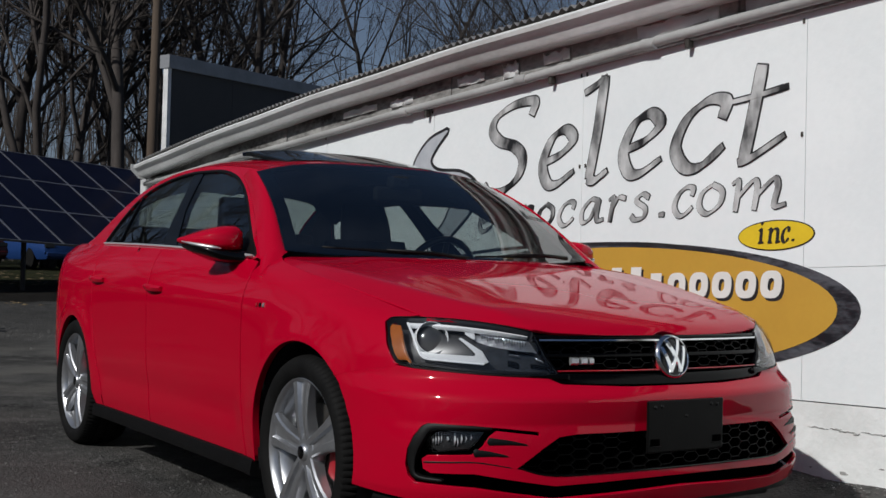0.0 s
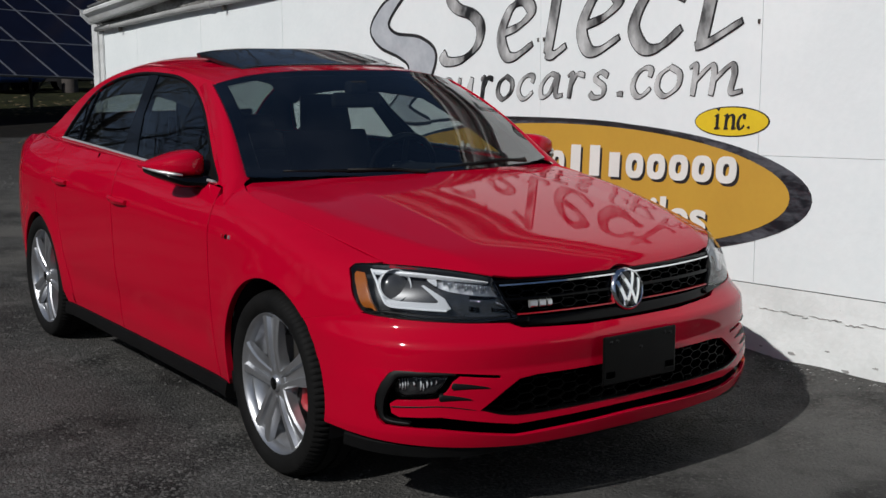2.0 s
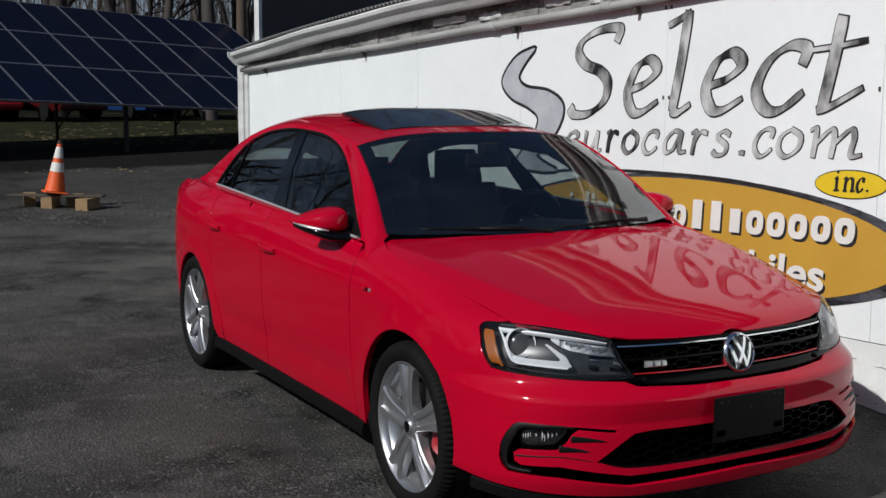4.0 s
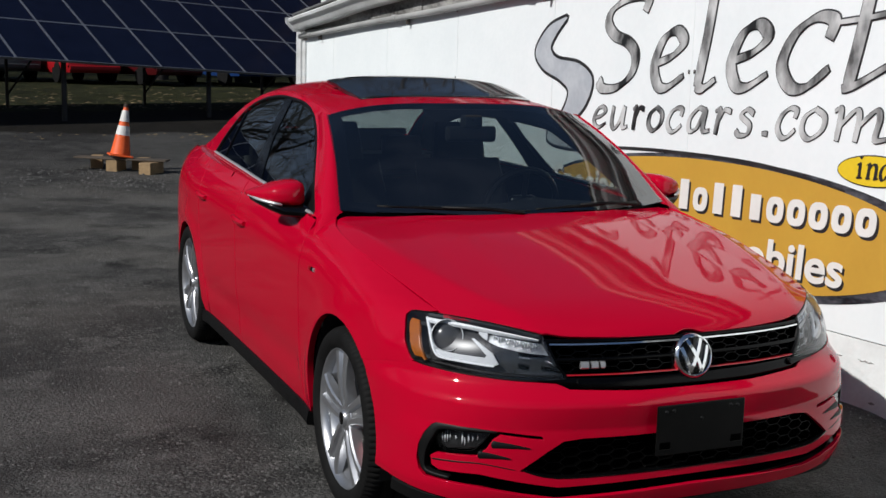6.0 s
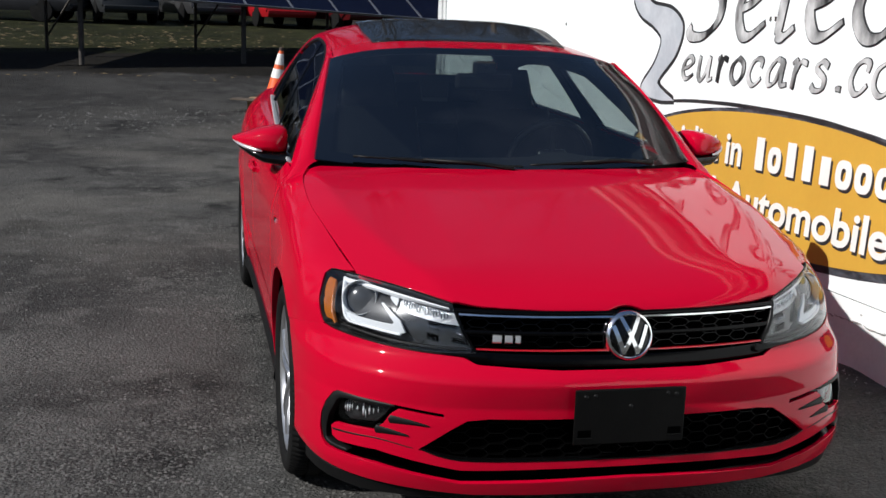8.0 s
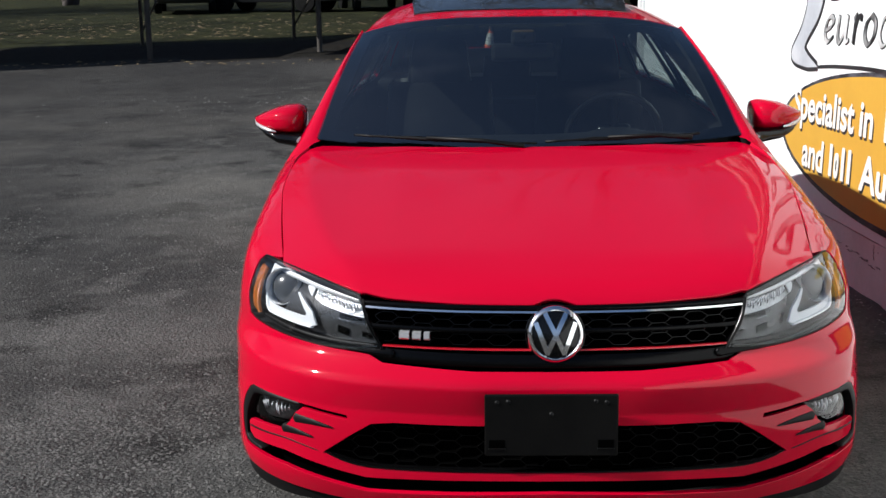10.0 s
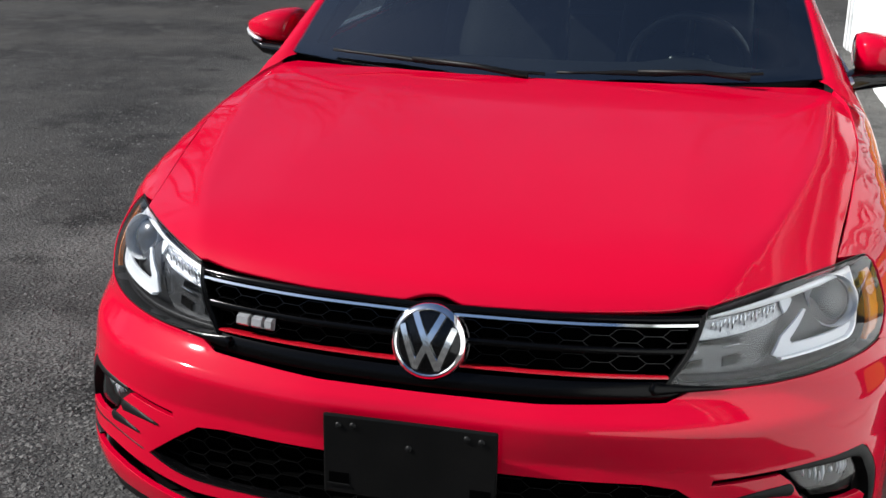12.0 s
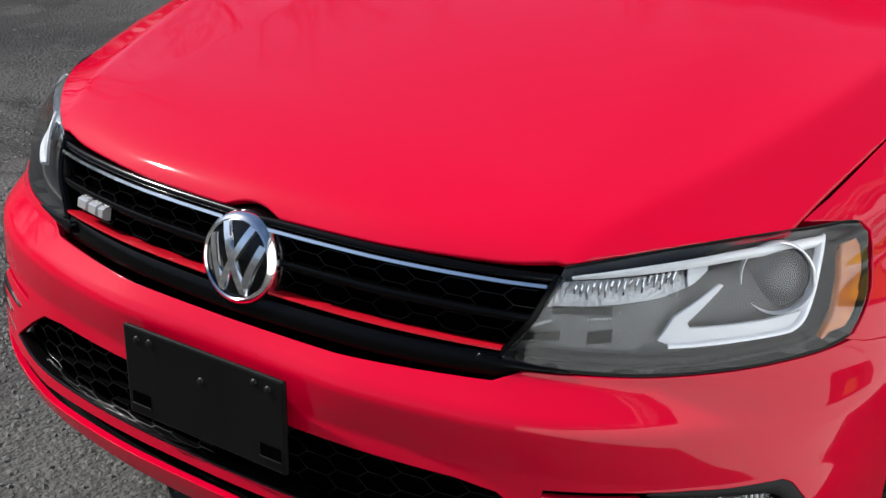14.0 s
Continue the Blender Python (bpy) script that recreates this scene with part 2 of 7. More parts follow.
# ---- mesh helpers ----
def box(bm, lo, hi, bevel=0.0):
    vs = bmesh.ops.create_cube(bm, size=1)["verts"]
    lo, hi = Vector(lo), Vector(hi)
    for v in vs:
        v.co = Vector([(a + b) / 2 + c * (b - a) for a, b, c in zip(lo, hi, v.co)])
    if bevel:
        es = list({e for v in vs for e in v.link_edges})
        bmesh.ops.bevel(bm, geom=es, offset=bevel, segments=2, affect="EDGES", profile=0.5)
    return vs


def lofted(bm, rings, closed=True, caps=True):
    """Skin rings of equal count."""
    rows = [[bm.verts.new(p) for p in r] for r in rings]
    n = len(rows[0])
    for a, b in zip(rows, rows[1:]):
        for k in range(n if closed else n - 1):
            bm.faces.new((a[k], a[(k + 1) % n], b[(k + 1) % n], b[k]))
    if caps and closed:
        bm.faces.new(rows[0][::-1])
        bm.faces.new(rows[-1])
    return rows


def tube(bm, pts, radii, sides=8, caps=True):
    pts = [Vector(p) for p in pts]
    rings = []
    for k, p in enumerate(pts):
        d = (pts[min(k + 1, len(pts) - 1)] - pts[max(k - 1, 0)]).normalized()
        u = d.cross(Vector((0.13, 0.31, 0.94)) if abs(d.z) < 0.95 else Vector((1, 0, 0))).normalized()
        v = d.cross(u)
        r = radii[k] if isinstance(radii, (list, tuple)) else radii
        rings.append([p + r * (math.cos(a) * u + math.sin(a) * v) for a in [2 * math.pi * j / sides for j in range(sides)]])
    lofted(bm, rings, True, caps)


def lathe(bm, prof, sides=48, axis="x", centre=(0, 0, 0)):
    """Turn a profile of (radius, along) about an axis."""
    c = Vector(centre)
    rings = []
    for r, h in prof:
        ring = []
        for j in range(sides):
            a = 2 * math.pi * j / sides
            p = {"x": (h, r * math.cos(a), r * math.sin(a)), "y": (r * math.cos(a), h, r * math.sin(a)), "z": (r * math.cos(a), r * math.sin(a), h)}[axis]
            ring.append(c + Vector(p))
        rings.append(ring)
    return lofted(bm, rings, True, False)


def part(name, bm, mat, parent=None, label="", smooth=False, angle=None):
    bmesh.ops.recalc_face_normals(bm, faces=bm.faces)
    me = bpy.data.meshes.new(name)
    if smooth:
        for f in bm.faces:
            f.smooth = True
    if angle is not None:
        for e in bm.edges:
            if len(e.link_faces) == 2 and e.calc_face_angle(0) > radians(angle):
                e.smooth = False
    bm.to_mesh(me)
    bm.free()
    for k in mat if isinstance(mat, (list, tuple)) else [mat]:
        me.materials.append(k)
    ob = new(name, me)
    if parent:
        ob.parent = parent
    if label:
        tagged(ob, label)
    return ob


def thing(name, label, category, at=None, group="", kind=""):
    return tagged(new(name), label, category, group, kind) if at is None else tagged(place(new(name), at), label, category, group, kind)


def place(ob, m):
    ob.matrix_world = m
    return ob


def pchip(xs, ys):
    """A smooth curve through points that does not overshoot."""
    xs, ys = np.asarray(xs, float), np.asarray(ys, float)
    h, d = np.diff(xs), np.diff(ys) / np.diff(xs)
    m = np.zeros_like(xs)
    for k in range(1, len(xs) - 1):
        if d[k - 1] * d[k] > 0:
            w1, w2 = 2 * h[k] + h[k - 1], h[k] + 2 * h[k - 1]
            m[k] = (w1 + w2) / (w1 / d[k - 1] + w2 / d[k])
    m[0], m[-1] = d[0], d[-1]

    def f(x):
        x = min(max(x, xs[0]), xs[-1])
        k = min(max(int(np.searchsorted(xs, x)) - 1, 0), len(h) - 1)
        t = (x - xs[k]) / h[k]
        return float((1 + 2 * t) * (1 - t) ** 2 * ys[k] + t * (1 - t) ** 2 * h[k] * m[k] + t * t * (3 - 2 * t) * ys[k + 1] + t * t * (t - 1) * h[k] * m[k + 1])

    return f


def spline2(pts, n=10):
    """A rounded line through plane points."""
    out, P = [], [np.array(p, float) for p in pts]
    for k in range(len(P) - 1):
        a, b, c, d = P[max(k - 1, 0)], P[k], P[k + 1], P[min(k + 2, len(P) - 1)]
        for t in np.linspace(0, 1, n, endpoint=k == len(P) - 2):
            out.append(0.5 * (2 * b + (c - a) * t + (2 * a - 5 * b + 4 * c - d) * t**2 + (3 * b - a - 3 * c + d) * t**3))
    return out


# ---- ground ----
def ground_z(x, y):
    rise = pchip([4, 7, 9, 11.5, 13, 18, 24, 40, 90], [0, 0.012, 0.04, 0.10, 0.155, 0.40, 0.62, 0.9, 1.4])
    heap = min(max((x - 1.02) / 0.58, 0), 1) ** 1.6 * min(max((3.6 - y) / 2, 0), 1) * (0.076 + 0.006 * math.sin(5.1 * y) + 0.005 * math.sin(13 * y + 1) if x < 2 else 0)
    return rise(y) + heap + 0.012 * noise.noise((x * 0.35, y * 0.35, 0)) * min(max((abs(x) + abs(y)) / 6, 0.2), 1)


def build_ground():
    def ticks(lo, hi, near_lo, near_hi, step):
        t = list(np.arange(near_lo, near_hi + 1e-6, step))
        k, s = near_hi, step
        while k < hi:
            s *= 1.5
            k += s
            t.append(min(k, hi))
        k, s = near_lo, step
        while k > lo:
            s *= 1.5
            k -= s
            t.insert(0, max(k, lo))
        return t

    xs, ys = ticks(-900, 900, -9, 9, 0.45), ticks(-900, 1400, -7, 26, 0.45)
    xs = sorted(xs + [1.02, 1.11, 1.19, 1.27, 1.42, 1.5, 1.57, 1.63, 1.7])
    ys = sorted(ys + [float(y) for y in np.arange(-3.03, 1.5, 0.09)])
    bm = bmesh.new()
    vs = [[bm.verts.new((x, y, ground_z(x, y))) for x in xs] for y in ys]
    for a, b in zip(vs, vs[1:]):
        for k in range(len(xs) - 1):
            bm.faces.new((a[k], a[k + 1], b[k + 1], b[k]))
    g = part("ground", bm, GROUND, smooth=True)
    tagged(g, "worn dark asphalt yard with dust, grit and stains, grass past its edge", "ground", kind="structure")


build_ground()


def scatter(name, count, where, size, mat, label, flat=0.6, seed=3):
    """Loose bits on the ground, joined."""
    rnd = random.Random(seed)
    verts, faces = [], []
    for _ in range(count):
        x, y = where(rnd)
        s = size * rnd.uniform(0.4, 1.6) ** 1.5
        a = rnd.uniform(0, 6.28)
        z = ground_z(x, y)
        n = len(verts)
        for k in range(4):
            r = s * rnd.uniform(0.6, 1.1)
            verts.append((x + r * math.cos(a + k * 1.57), y + r * math.sin(a + k * 1.57), z + s * flat * rnd.uniform(0.0, 0.35)))
        verts.append((x + s * rnd.uniform(-0.3, 0.3), y + s * rnd.uniform(-0.3, 0.3), z + s * flat * rnd.uniform(0.7, 1.2)))
        faces += [(n + k, n + (k + 1) % 4, n + 4) for k in range(4)]
    me = bpy.data.meshes.new(name)
    me.from_pydata(verts, [], faces)
    me.materials.append(mat)
    return tagged(new(name, me), label, name.split("_")[0], kind="stuff")


scatter("gravel", 1500, lambda r: (r.gauss(-0.2, 1.9), r.gauss(10.9, 0.8)), 0.014, STONE, "loose grey gravel spread across the worn asphalt", seed=4)
scatter("grit", 1100, lambda r: (r.uniform(-6.5, 1.6), r.uniform(-3.2, 9)), 0.007, STONE, "fine pale grit lying on dark asphalt", seed=5)
scatter("aggregate", 6000, lambda r: (r.uniform(-3.4, -0.6), r.uniform(-1.6, 4.5)), 0.0055, STONE, "coarse loose aggregate on the worn asphalt beside the car", seed=9)
scatter("chippings", 10000, lambda r: (r.gauss(-1.5, 0.42), r.gauss(-0.55, 0.6)), 0.0066, CHIP, "dark exposed chippings in worn asphalt by the bumper", 0.45, seed=31)
scatter("pebbles", 420, lambda r: (1.62 - abs(r.gauss(0, 0.10)), r.uniform(-3, 9)), 0.010, STONE, "small pebbles gathered along the foot of the wall", seed=6)
scatter("leaves", 1300, lambda r: (r.uniform(-14, 9), 20.4 + abs(r.gauss(0, 4))), 0.05, LEAF, "dry fallen leaves strewn over rough grass", 0.25, seed=7)
scatter("crumbled_cement", 420, lambda r: (1.60 - abs(r.gauss(0, 0.03)), r.uniform(-4.5, 2.5)), 0.0045, MORTAR, "crumbs of pale cement fallen along the wall foot", 0.5, seed=21)
scatter("wall_foot_grit", 2200, lambda r: (1.60 - abs(r.gauss(0, 0.16)), r.uniform(-4.5, 2.5)), 0.006, STONE, "grey grit gathered along the wall foot", 0.5, seed=22)
scatter("leaf_litter", 260, lambda r: (r.uniform(-14, 8), r.gauss(15.7, 0.22)), 0.032, LEAF, "dry leaf litter drifted along the asphalt edge", 0.4, seed=8)


# ---- the white building ----
SLOPE = Matrix(((1, 0, 0, 0), (0, 1, 0, 0), (0, -0.03, 1, 0), (0, 0, 0, 1)))
WX, FAR_Y, NEAR_Y = 1.64, 9.03, -7.0


def on_building(name, bm, mat, parent=None, label="", smooth=False, angle=None):
    bmesh.ops.transform(bm, matrix=SLOPE, verts=bm.verts)
    return part(name, bm, mat, parent, label, smooth, angle)


def gutter_z(y):
    return 2.285 - 0.004 * y - 0.0046 * y * y if y > 0 else 2.285 - 0.004 * y


def build_building():
    bm = bmesh.new()
    box(bm, (WX + 0.025, NEAR_Y, -0.3), (WX + 0.25, FAR_Y - 0.02, 2.22))
    box(bm, (WX + 0.25, FAR_Y - 0.24, -0.3), (WX + 7, FAR_Y - 0.02, 2.22))
    box(bm, (WX + 0.25, NEAR_Y, -0.3), (WX + 7, NEAR_Y + 0.2, 2.22))
    wall = tagged(on_building("wall_side", bm, WALL_WHITE), "long white-painted shed wall with hand-painted lettering", "wall", kind="structure")
    # painted sheets with open joints
    joints = [FAR_Y - 0.305, 7.77, 6.21, 4.65, 3.09, 1.53, -0.03, -1.59, -3.15, -4.71, NEAR_Y]
    for k, (a, b) in enumerate(zip(joints, joints[1:])):
        for lo, hi in ((0.40, 1.0), (1.0, 2.17)) if k in (6, 7, 8) else ((0.40, 2.17),):
            bm = bmesh.new()
            gap = 0.0003 if k > 5 else 0.0025
            box(bm, (WX, b + gap, lo + 0.001), (WX + 0.024, a - (0.0003 if k > 4 else gap), hi - 0.0008), 0.0006 if k > 4 else 0.0015)
            on_building("panel", bm, WALL_WHITE, wall)
    rnd = random.Random(11)
    # cement footing with a lumpy face and a broken crack along it
    bm = bmesh.new()
    lump = lambda y, z: 0.004 * math.sin(2.3 * y + 9 * z) + 0.003 * math.sin(7.1 * y - 14 * z) + 0.002 * math.sin(19 * y + 31 * z)
    zs = (-0.12, -0.04, 0.02, 0.07, 0.13, 0.19, 0.25, 0.31, 0.36, 0.3955)
    lofted(bm, [[(WX + 0.024, y, -0.12)] + [(WX + 0.004 - 0.012 * (0.3955 - z) + lump(y, z) * min(1, (0.40 - z) * 9), y, z) for z in zs] + [(WX + 0.024, y, 0.3955)] for y in np.arange(FAR_Y - 0.1, NEAR_Y, -0.06)])
    footing = on_building("footing", bm, BLOCK_WHITE, wall, "white painted cement footing with a broken crack", True, 50)
    face = lambda y, z: WX + 0.004 - 0.012 * (0.3955 - z) + lump(y, z)
    y = 4.6
    while y > -4.0:
        w = rnd.uniform(0.02, 0.13)
        z = 0.292 + 0.012 * math.sin(3.4 * y) + rnd.uniform(-0.008, 0.008)
        n = 7
        hs = [rnd.uniform(0.0008, 0.0034) * math.sin(math.pi * (k + 0.35) / (n - 0.3)) for k in range(n)]
        zz = [z + rnd.uniform(-0.004, 0.004) for k in range(n)]
        bm = bmesh.new()
        lofted(bm, [[(face(y - w * k / (n - 1), z) + d, y - w * k / (n - 1), zz[k] + e * hs[k]) for d, e in ((0.008, 1), (-0.0045, 0.9), (-0.0045, -0.9), (0.008, -1))] for k in range(n)])
        on_building("crack", bm, MORTAR, footing)
        y -= w + (rnd.uniform(-0.02, 0.02) if rnd.random() < 0.85 else rnd.uniform(0.05, 0.15))
    for y, top, drop in ((2.72, 0.385, 0.10), (2.28, 0.30, 0.12), (1.62, 0.385, 0.07), (1.38, 0.29, 0.13), (3.35, 0.30, 0.10)):
        bm = bmesh.new()
        lofted(bm, [[(face(y, top - drop * k / 8) + d, y + 0.006 * math.sin(k * 2.1 + y) + e * 0.0016 * math.sin(math.pi * (k + 0.5) / 9), top - drop * k / 8) for d, e in ((0.006, 1), (-0.0035, 0.9), (-0.0035, -0.9), (0.006, -1))] for k in range(9)])
        on_building("crack", bm, MORTAR, footing)
    for k in range(46):
        y, z = rnd.uniform(-4, 1.8), rnd.choice((rnd.uniform(0.07, 0.15), rnd.uniform(0.06, 0.12), rnd.uniform(0.33, 0.37)))
        r = rnd.uniform(0.006, 0.02) * (1 if z < 0.2 else 0.5)
        bm = bmesh.new()
        ring = [(y + r * rnd.uniform(0.7, 1.8) * math.cos(a), z + 0.5 * r * rnd.uniform(0.5, 1.1) * math.sin(a)) for a in [2 * math.pi * j / 9 for j in range(9)]]
        lofted(bm, [[(face(b, c) + d, b, c) for b, c in ring] for d in (0.008, -0.0012)])
        on_building("chip", bm, MORTAR, footing)
    bm = bmesh.new()
    for y in (1.55, 1.5, -0.01, 4.67, 3.11):
        for z in (2.12, 1.6):
            box(bm, (WX - 0.006, y - 0.006, z), (WX + 0.002, y + 0.006, z + 0.022), 0.002)
    on_building("nail_heads", bm, STEEL_DARK, wall)
    # corner trim
    bm = bmesh.new()
    box(bm, (WX - 0.03, FAR_Y - 0.17, 0.0), (WX + 0.02, FAR_Y + 0.0, 2.32), 0.004)
    box(bm, (WX - 0.022, FAR_Y - 0.30, 0.0), (WX + 0.004, FAR_Y - 0.21, 2.2), 0.004)
    on_building("corner_trim", bm, TRIM_WHITE, wall)
    # weathered fascia above the wall
    for k, y in enumerate(np.arange(FAR_Y, NEAR_Y, -0.62)):
        bm = bmesh.new()
        dx = rnd.uniform(-0.012, 0.012)
        box(bm, (WX - 0.03 + dx, y - 0.615, 2.165), (WX + 0.02 + dx, y, min(gutter_z(y) + 0.03 * y, gutter_z(y - 0.615) + 0.03 * (y - 0.615)) + 0.135), 0.004)
        on_building("fascia_board", bm, OLD_WOOD, wall)
    bm = bmesh.new()
    for y, w, z, h in ((2.25, 0.16, 2.215, 0.10), (1.85, 0.24, 2.235, 0.075), (1.05, 0.58, 2.225, 0.09), (0.3, 0.6, 2.225, 0.1), (-0.5, 0.9, 2.23, 0.09), (2.75, 0.3, 2.24, 0.07), (3.6, 0.3, 2.22, 0.06), (4.3, 0.5, 2.235, 0.06)):
        lofted(bm, [[(WX - 0.045 + 0.008 * math.sin(9 * t + y), y - w * t, z), (WX - 0.05, y - w * t, z + h * (0.75 + 0.25 * math.sin(14 * t + y))), (WX - 0.043, y - w * t, z + h * 0.8), (WX - 0.04, y - w * t, z)] for t in np.linspace(0, 1, 7)])
    on_building("torn_flashing", bm, TRIM_WHITE, wall, "torn flaps of pale flashing", True)
    # conduit
    bm = bmesh.new()
    ys = np.arange(FAR_Y - 0.2, NEAR_Y, -0.4)
    tube(bm, [(WX - 0.045, y, 2.205 - 0.041 * y + 0.004 * math.sin(y * 2.1)) for y in ys], 0.027, 12)
    pipe = tagged(part("conduit", bm, PIPE_GREY, None, "", True), "painted metal conduit run along the top of the shed wall", "pipe")
    for y in (8.4, 5.9, 3.4, 2.05, 0.95, -0.6):
        bm = bmesh.new()
        z = 2.205 - 0.041 * y
        tube(bm, [(WX - 0.045, y + 0.05, z + 0.002), (WX - 0.045, y - 0.05, z - 0.002)], 0.032, 12)
        part("coupling", bm, PIPE_GREY, pipe, smooth=True, angle=40)
        bm = bmesh.new()
        box(bm, (WX - 0.05, y - 0.28, z - 0.06), (WX - 0.012, y - 0.255, z + 0.03), 0.003)
        part("clip", bm, STEEL_DARK, pipe)
    # gutter, following the sagging eave
    prof = [(1.60, 0.0), (1.50, 0.0), (1.485, 0.012), (1.475, 0.045), (1.45, 0.07), (1.425, 0.085), (1.418, 0.11), (1.428, 0.125), (1.445, 0.118), (1.45, 0.09), (1.49, 0.06), (1.51, 0.02), (1.60, 0.015)]
    bm = bmesh.new()
    ys = list(np.arange(FAR_Y - 0.32, NEAR_Y - 0.2, -0.35))
    lofted(bm, [[(x, y, gutter_z(y) + z + 0.004 * math.sin(3.1 * y)) for x, z in prof] for y in ys])
    gut = tagged(part("gutter", bm, TRIM_WHITE, None, "", True, 35), "stained white rain gutter along a sagging eave", "gutter")
    bm = bmesh.new()
    y = FAR_Y - 0.3
    lofted(bm, [[(x, y + d, gutter_z(y) + z) for x, z in ((1.61, -0.01), (1.49, -0.01), (1.40, 0.08), (1.40, 0.14), (1.61, 0.14))] for d in (0.0, 0.015)])
    part("end_cap", bm, TRIM_WHITE, gut)
    # soffit and corrugated roof
    bm = bmesh.new()
    lofted(bm, [[(1.50, y, gutter_z(y) + 0.14), (1.50, y, gutter_z(y) + 0.122), (WX + 0.1, y, gutter_z(y) + 0.122), (WX + 0.1, y, gutter_z(y) + 0.14)] for y in ys])
    tagged(part("ceiling_soffit", bm, OLD_WOOD), "weathered timber soffit under the roof edge", "soffit", kind="structure")
    bm = bmesh.new()
    rows = []
    for y in np.arange(FAR_Y - 0.45, NEAR_Y - 0.2, -0.0185):
        yy, w = float(y), 0.014 * math.cos(2 * math.pi * y / 0.074)
        z = gutter_z(yy) + 0.146 + w
        rows.append([(1.425, yy, z), (1.425, yy, z + 0.003), (8.6, yy, z + 0.9), (8.6, yy, z + 0.897)])
    lofted(bm, rows)
    tagged(part("roof", bm, ROOF_METAL, None, "", True, 50), "rusty corrugated metal roof with a wavy edge", "roof", kind="structure")
    return wall


wall = build_building()


# ---- painted lettering on the wall ----
def flat(name, mat, outline, lift, thick=0.002, label=""):
    """A painted shape on the wall: outline of (along to the right, height)."""
    bm = bmesh.new()
    vs = [bm.verts.new((WX - lift, -s, z)) for s, z in outline]
    f = bm.faces.new(vs)
    r = bmesh.ops.extrude_face_region(bm, geom=[f])
    bmesh.ops.translate(bm, verts=[v for v in r["geom"] if isinstance(v, bmesh.types.BMVert)], vec=(-thick, 0, 0))
    return on_building(name, bm, mat, wall, label)


def brush(name, strokes, mat, lift, wmin, wmax, grow=0.0, nib=0.42, label="", slim=()):
    bm = bmesh.new()
    for n, st in enumerate(strokes):
        P = spline2(st, 9)
        left, right = [], []
        for k, p in enumerate(P):
            d = P[min(k + 1, len(P) - 1)] - P[max(k - 1, 0)]
            d = d / (np.hypot(*d) + 1e-9)
            nrm = np.array([-d[1], d[0]])
            w = wmin + (wmax - wmin) * abs(d[0] * math.sin(nib) - d[1] * math.cos(nib))
            w = w * (0.5 if n in slim else 1) + 2 * grow
            e = min(k, len(P) - 1 - k)
            w *= min(1.0, 0.86 + 0.07 * e)
            shift = -d * grow if k == 0 else d * grow if k == len(P) - 1 else 0
            left.append(p + shift + nrm * w / 2)
            right.append(p + shift - nrm * w / 2)
        # each stroke climbs a hair along its way, so that it lies over its own start
        rise = [lift + 0.0006 * n + 0.0005 * k / len(P) for k in range(len(P))]
        quad = [[(WX - h, -a[0], a[1]), (WX - h - 0.002, -a[0], a[1]), (WX - h - 0.002, -b[0], b[1]), (WX - h, -b[0], b[1])] for a, b, h in zip(left, right, rise)]
        lofted(bm, quad)
    return on_building(name, bm, mat, wall, label)


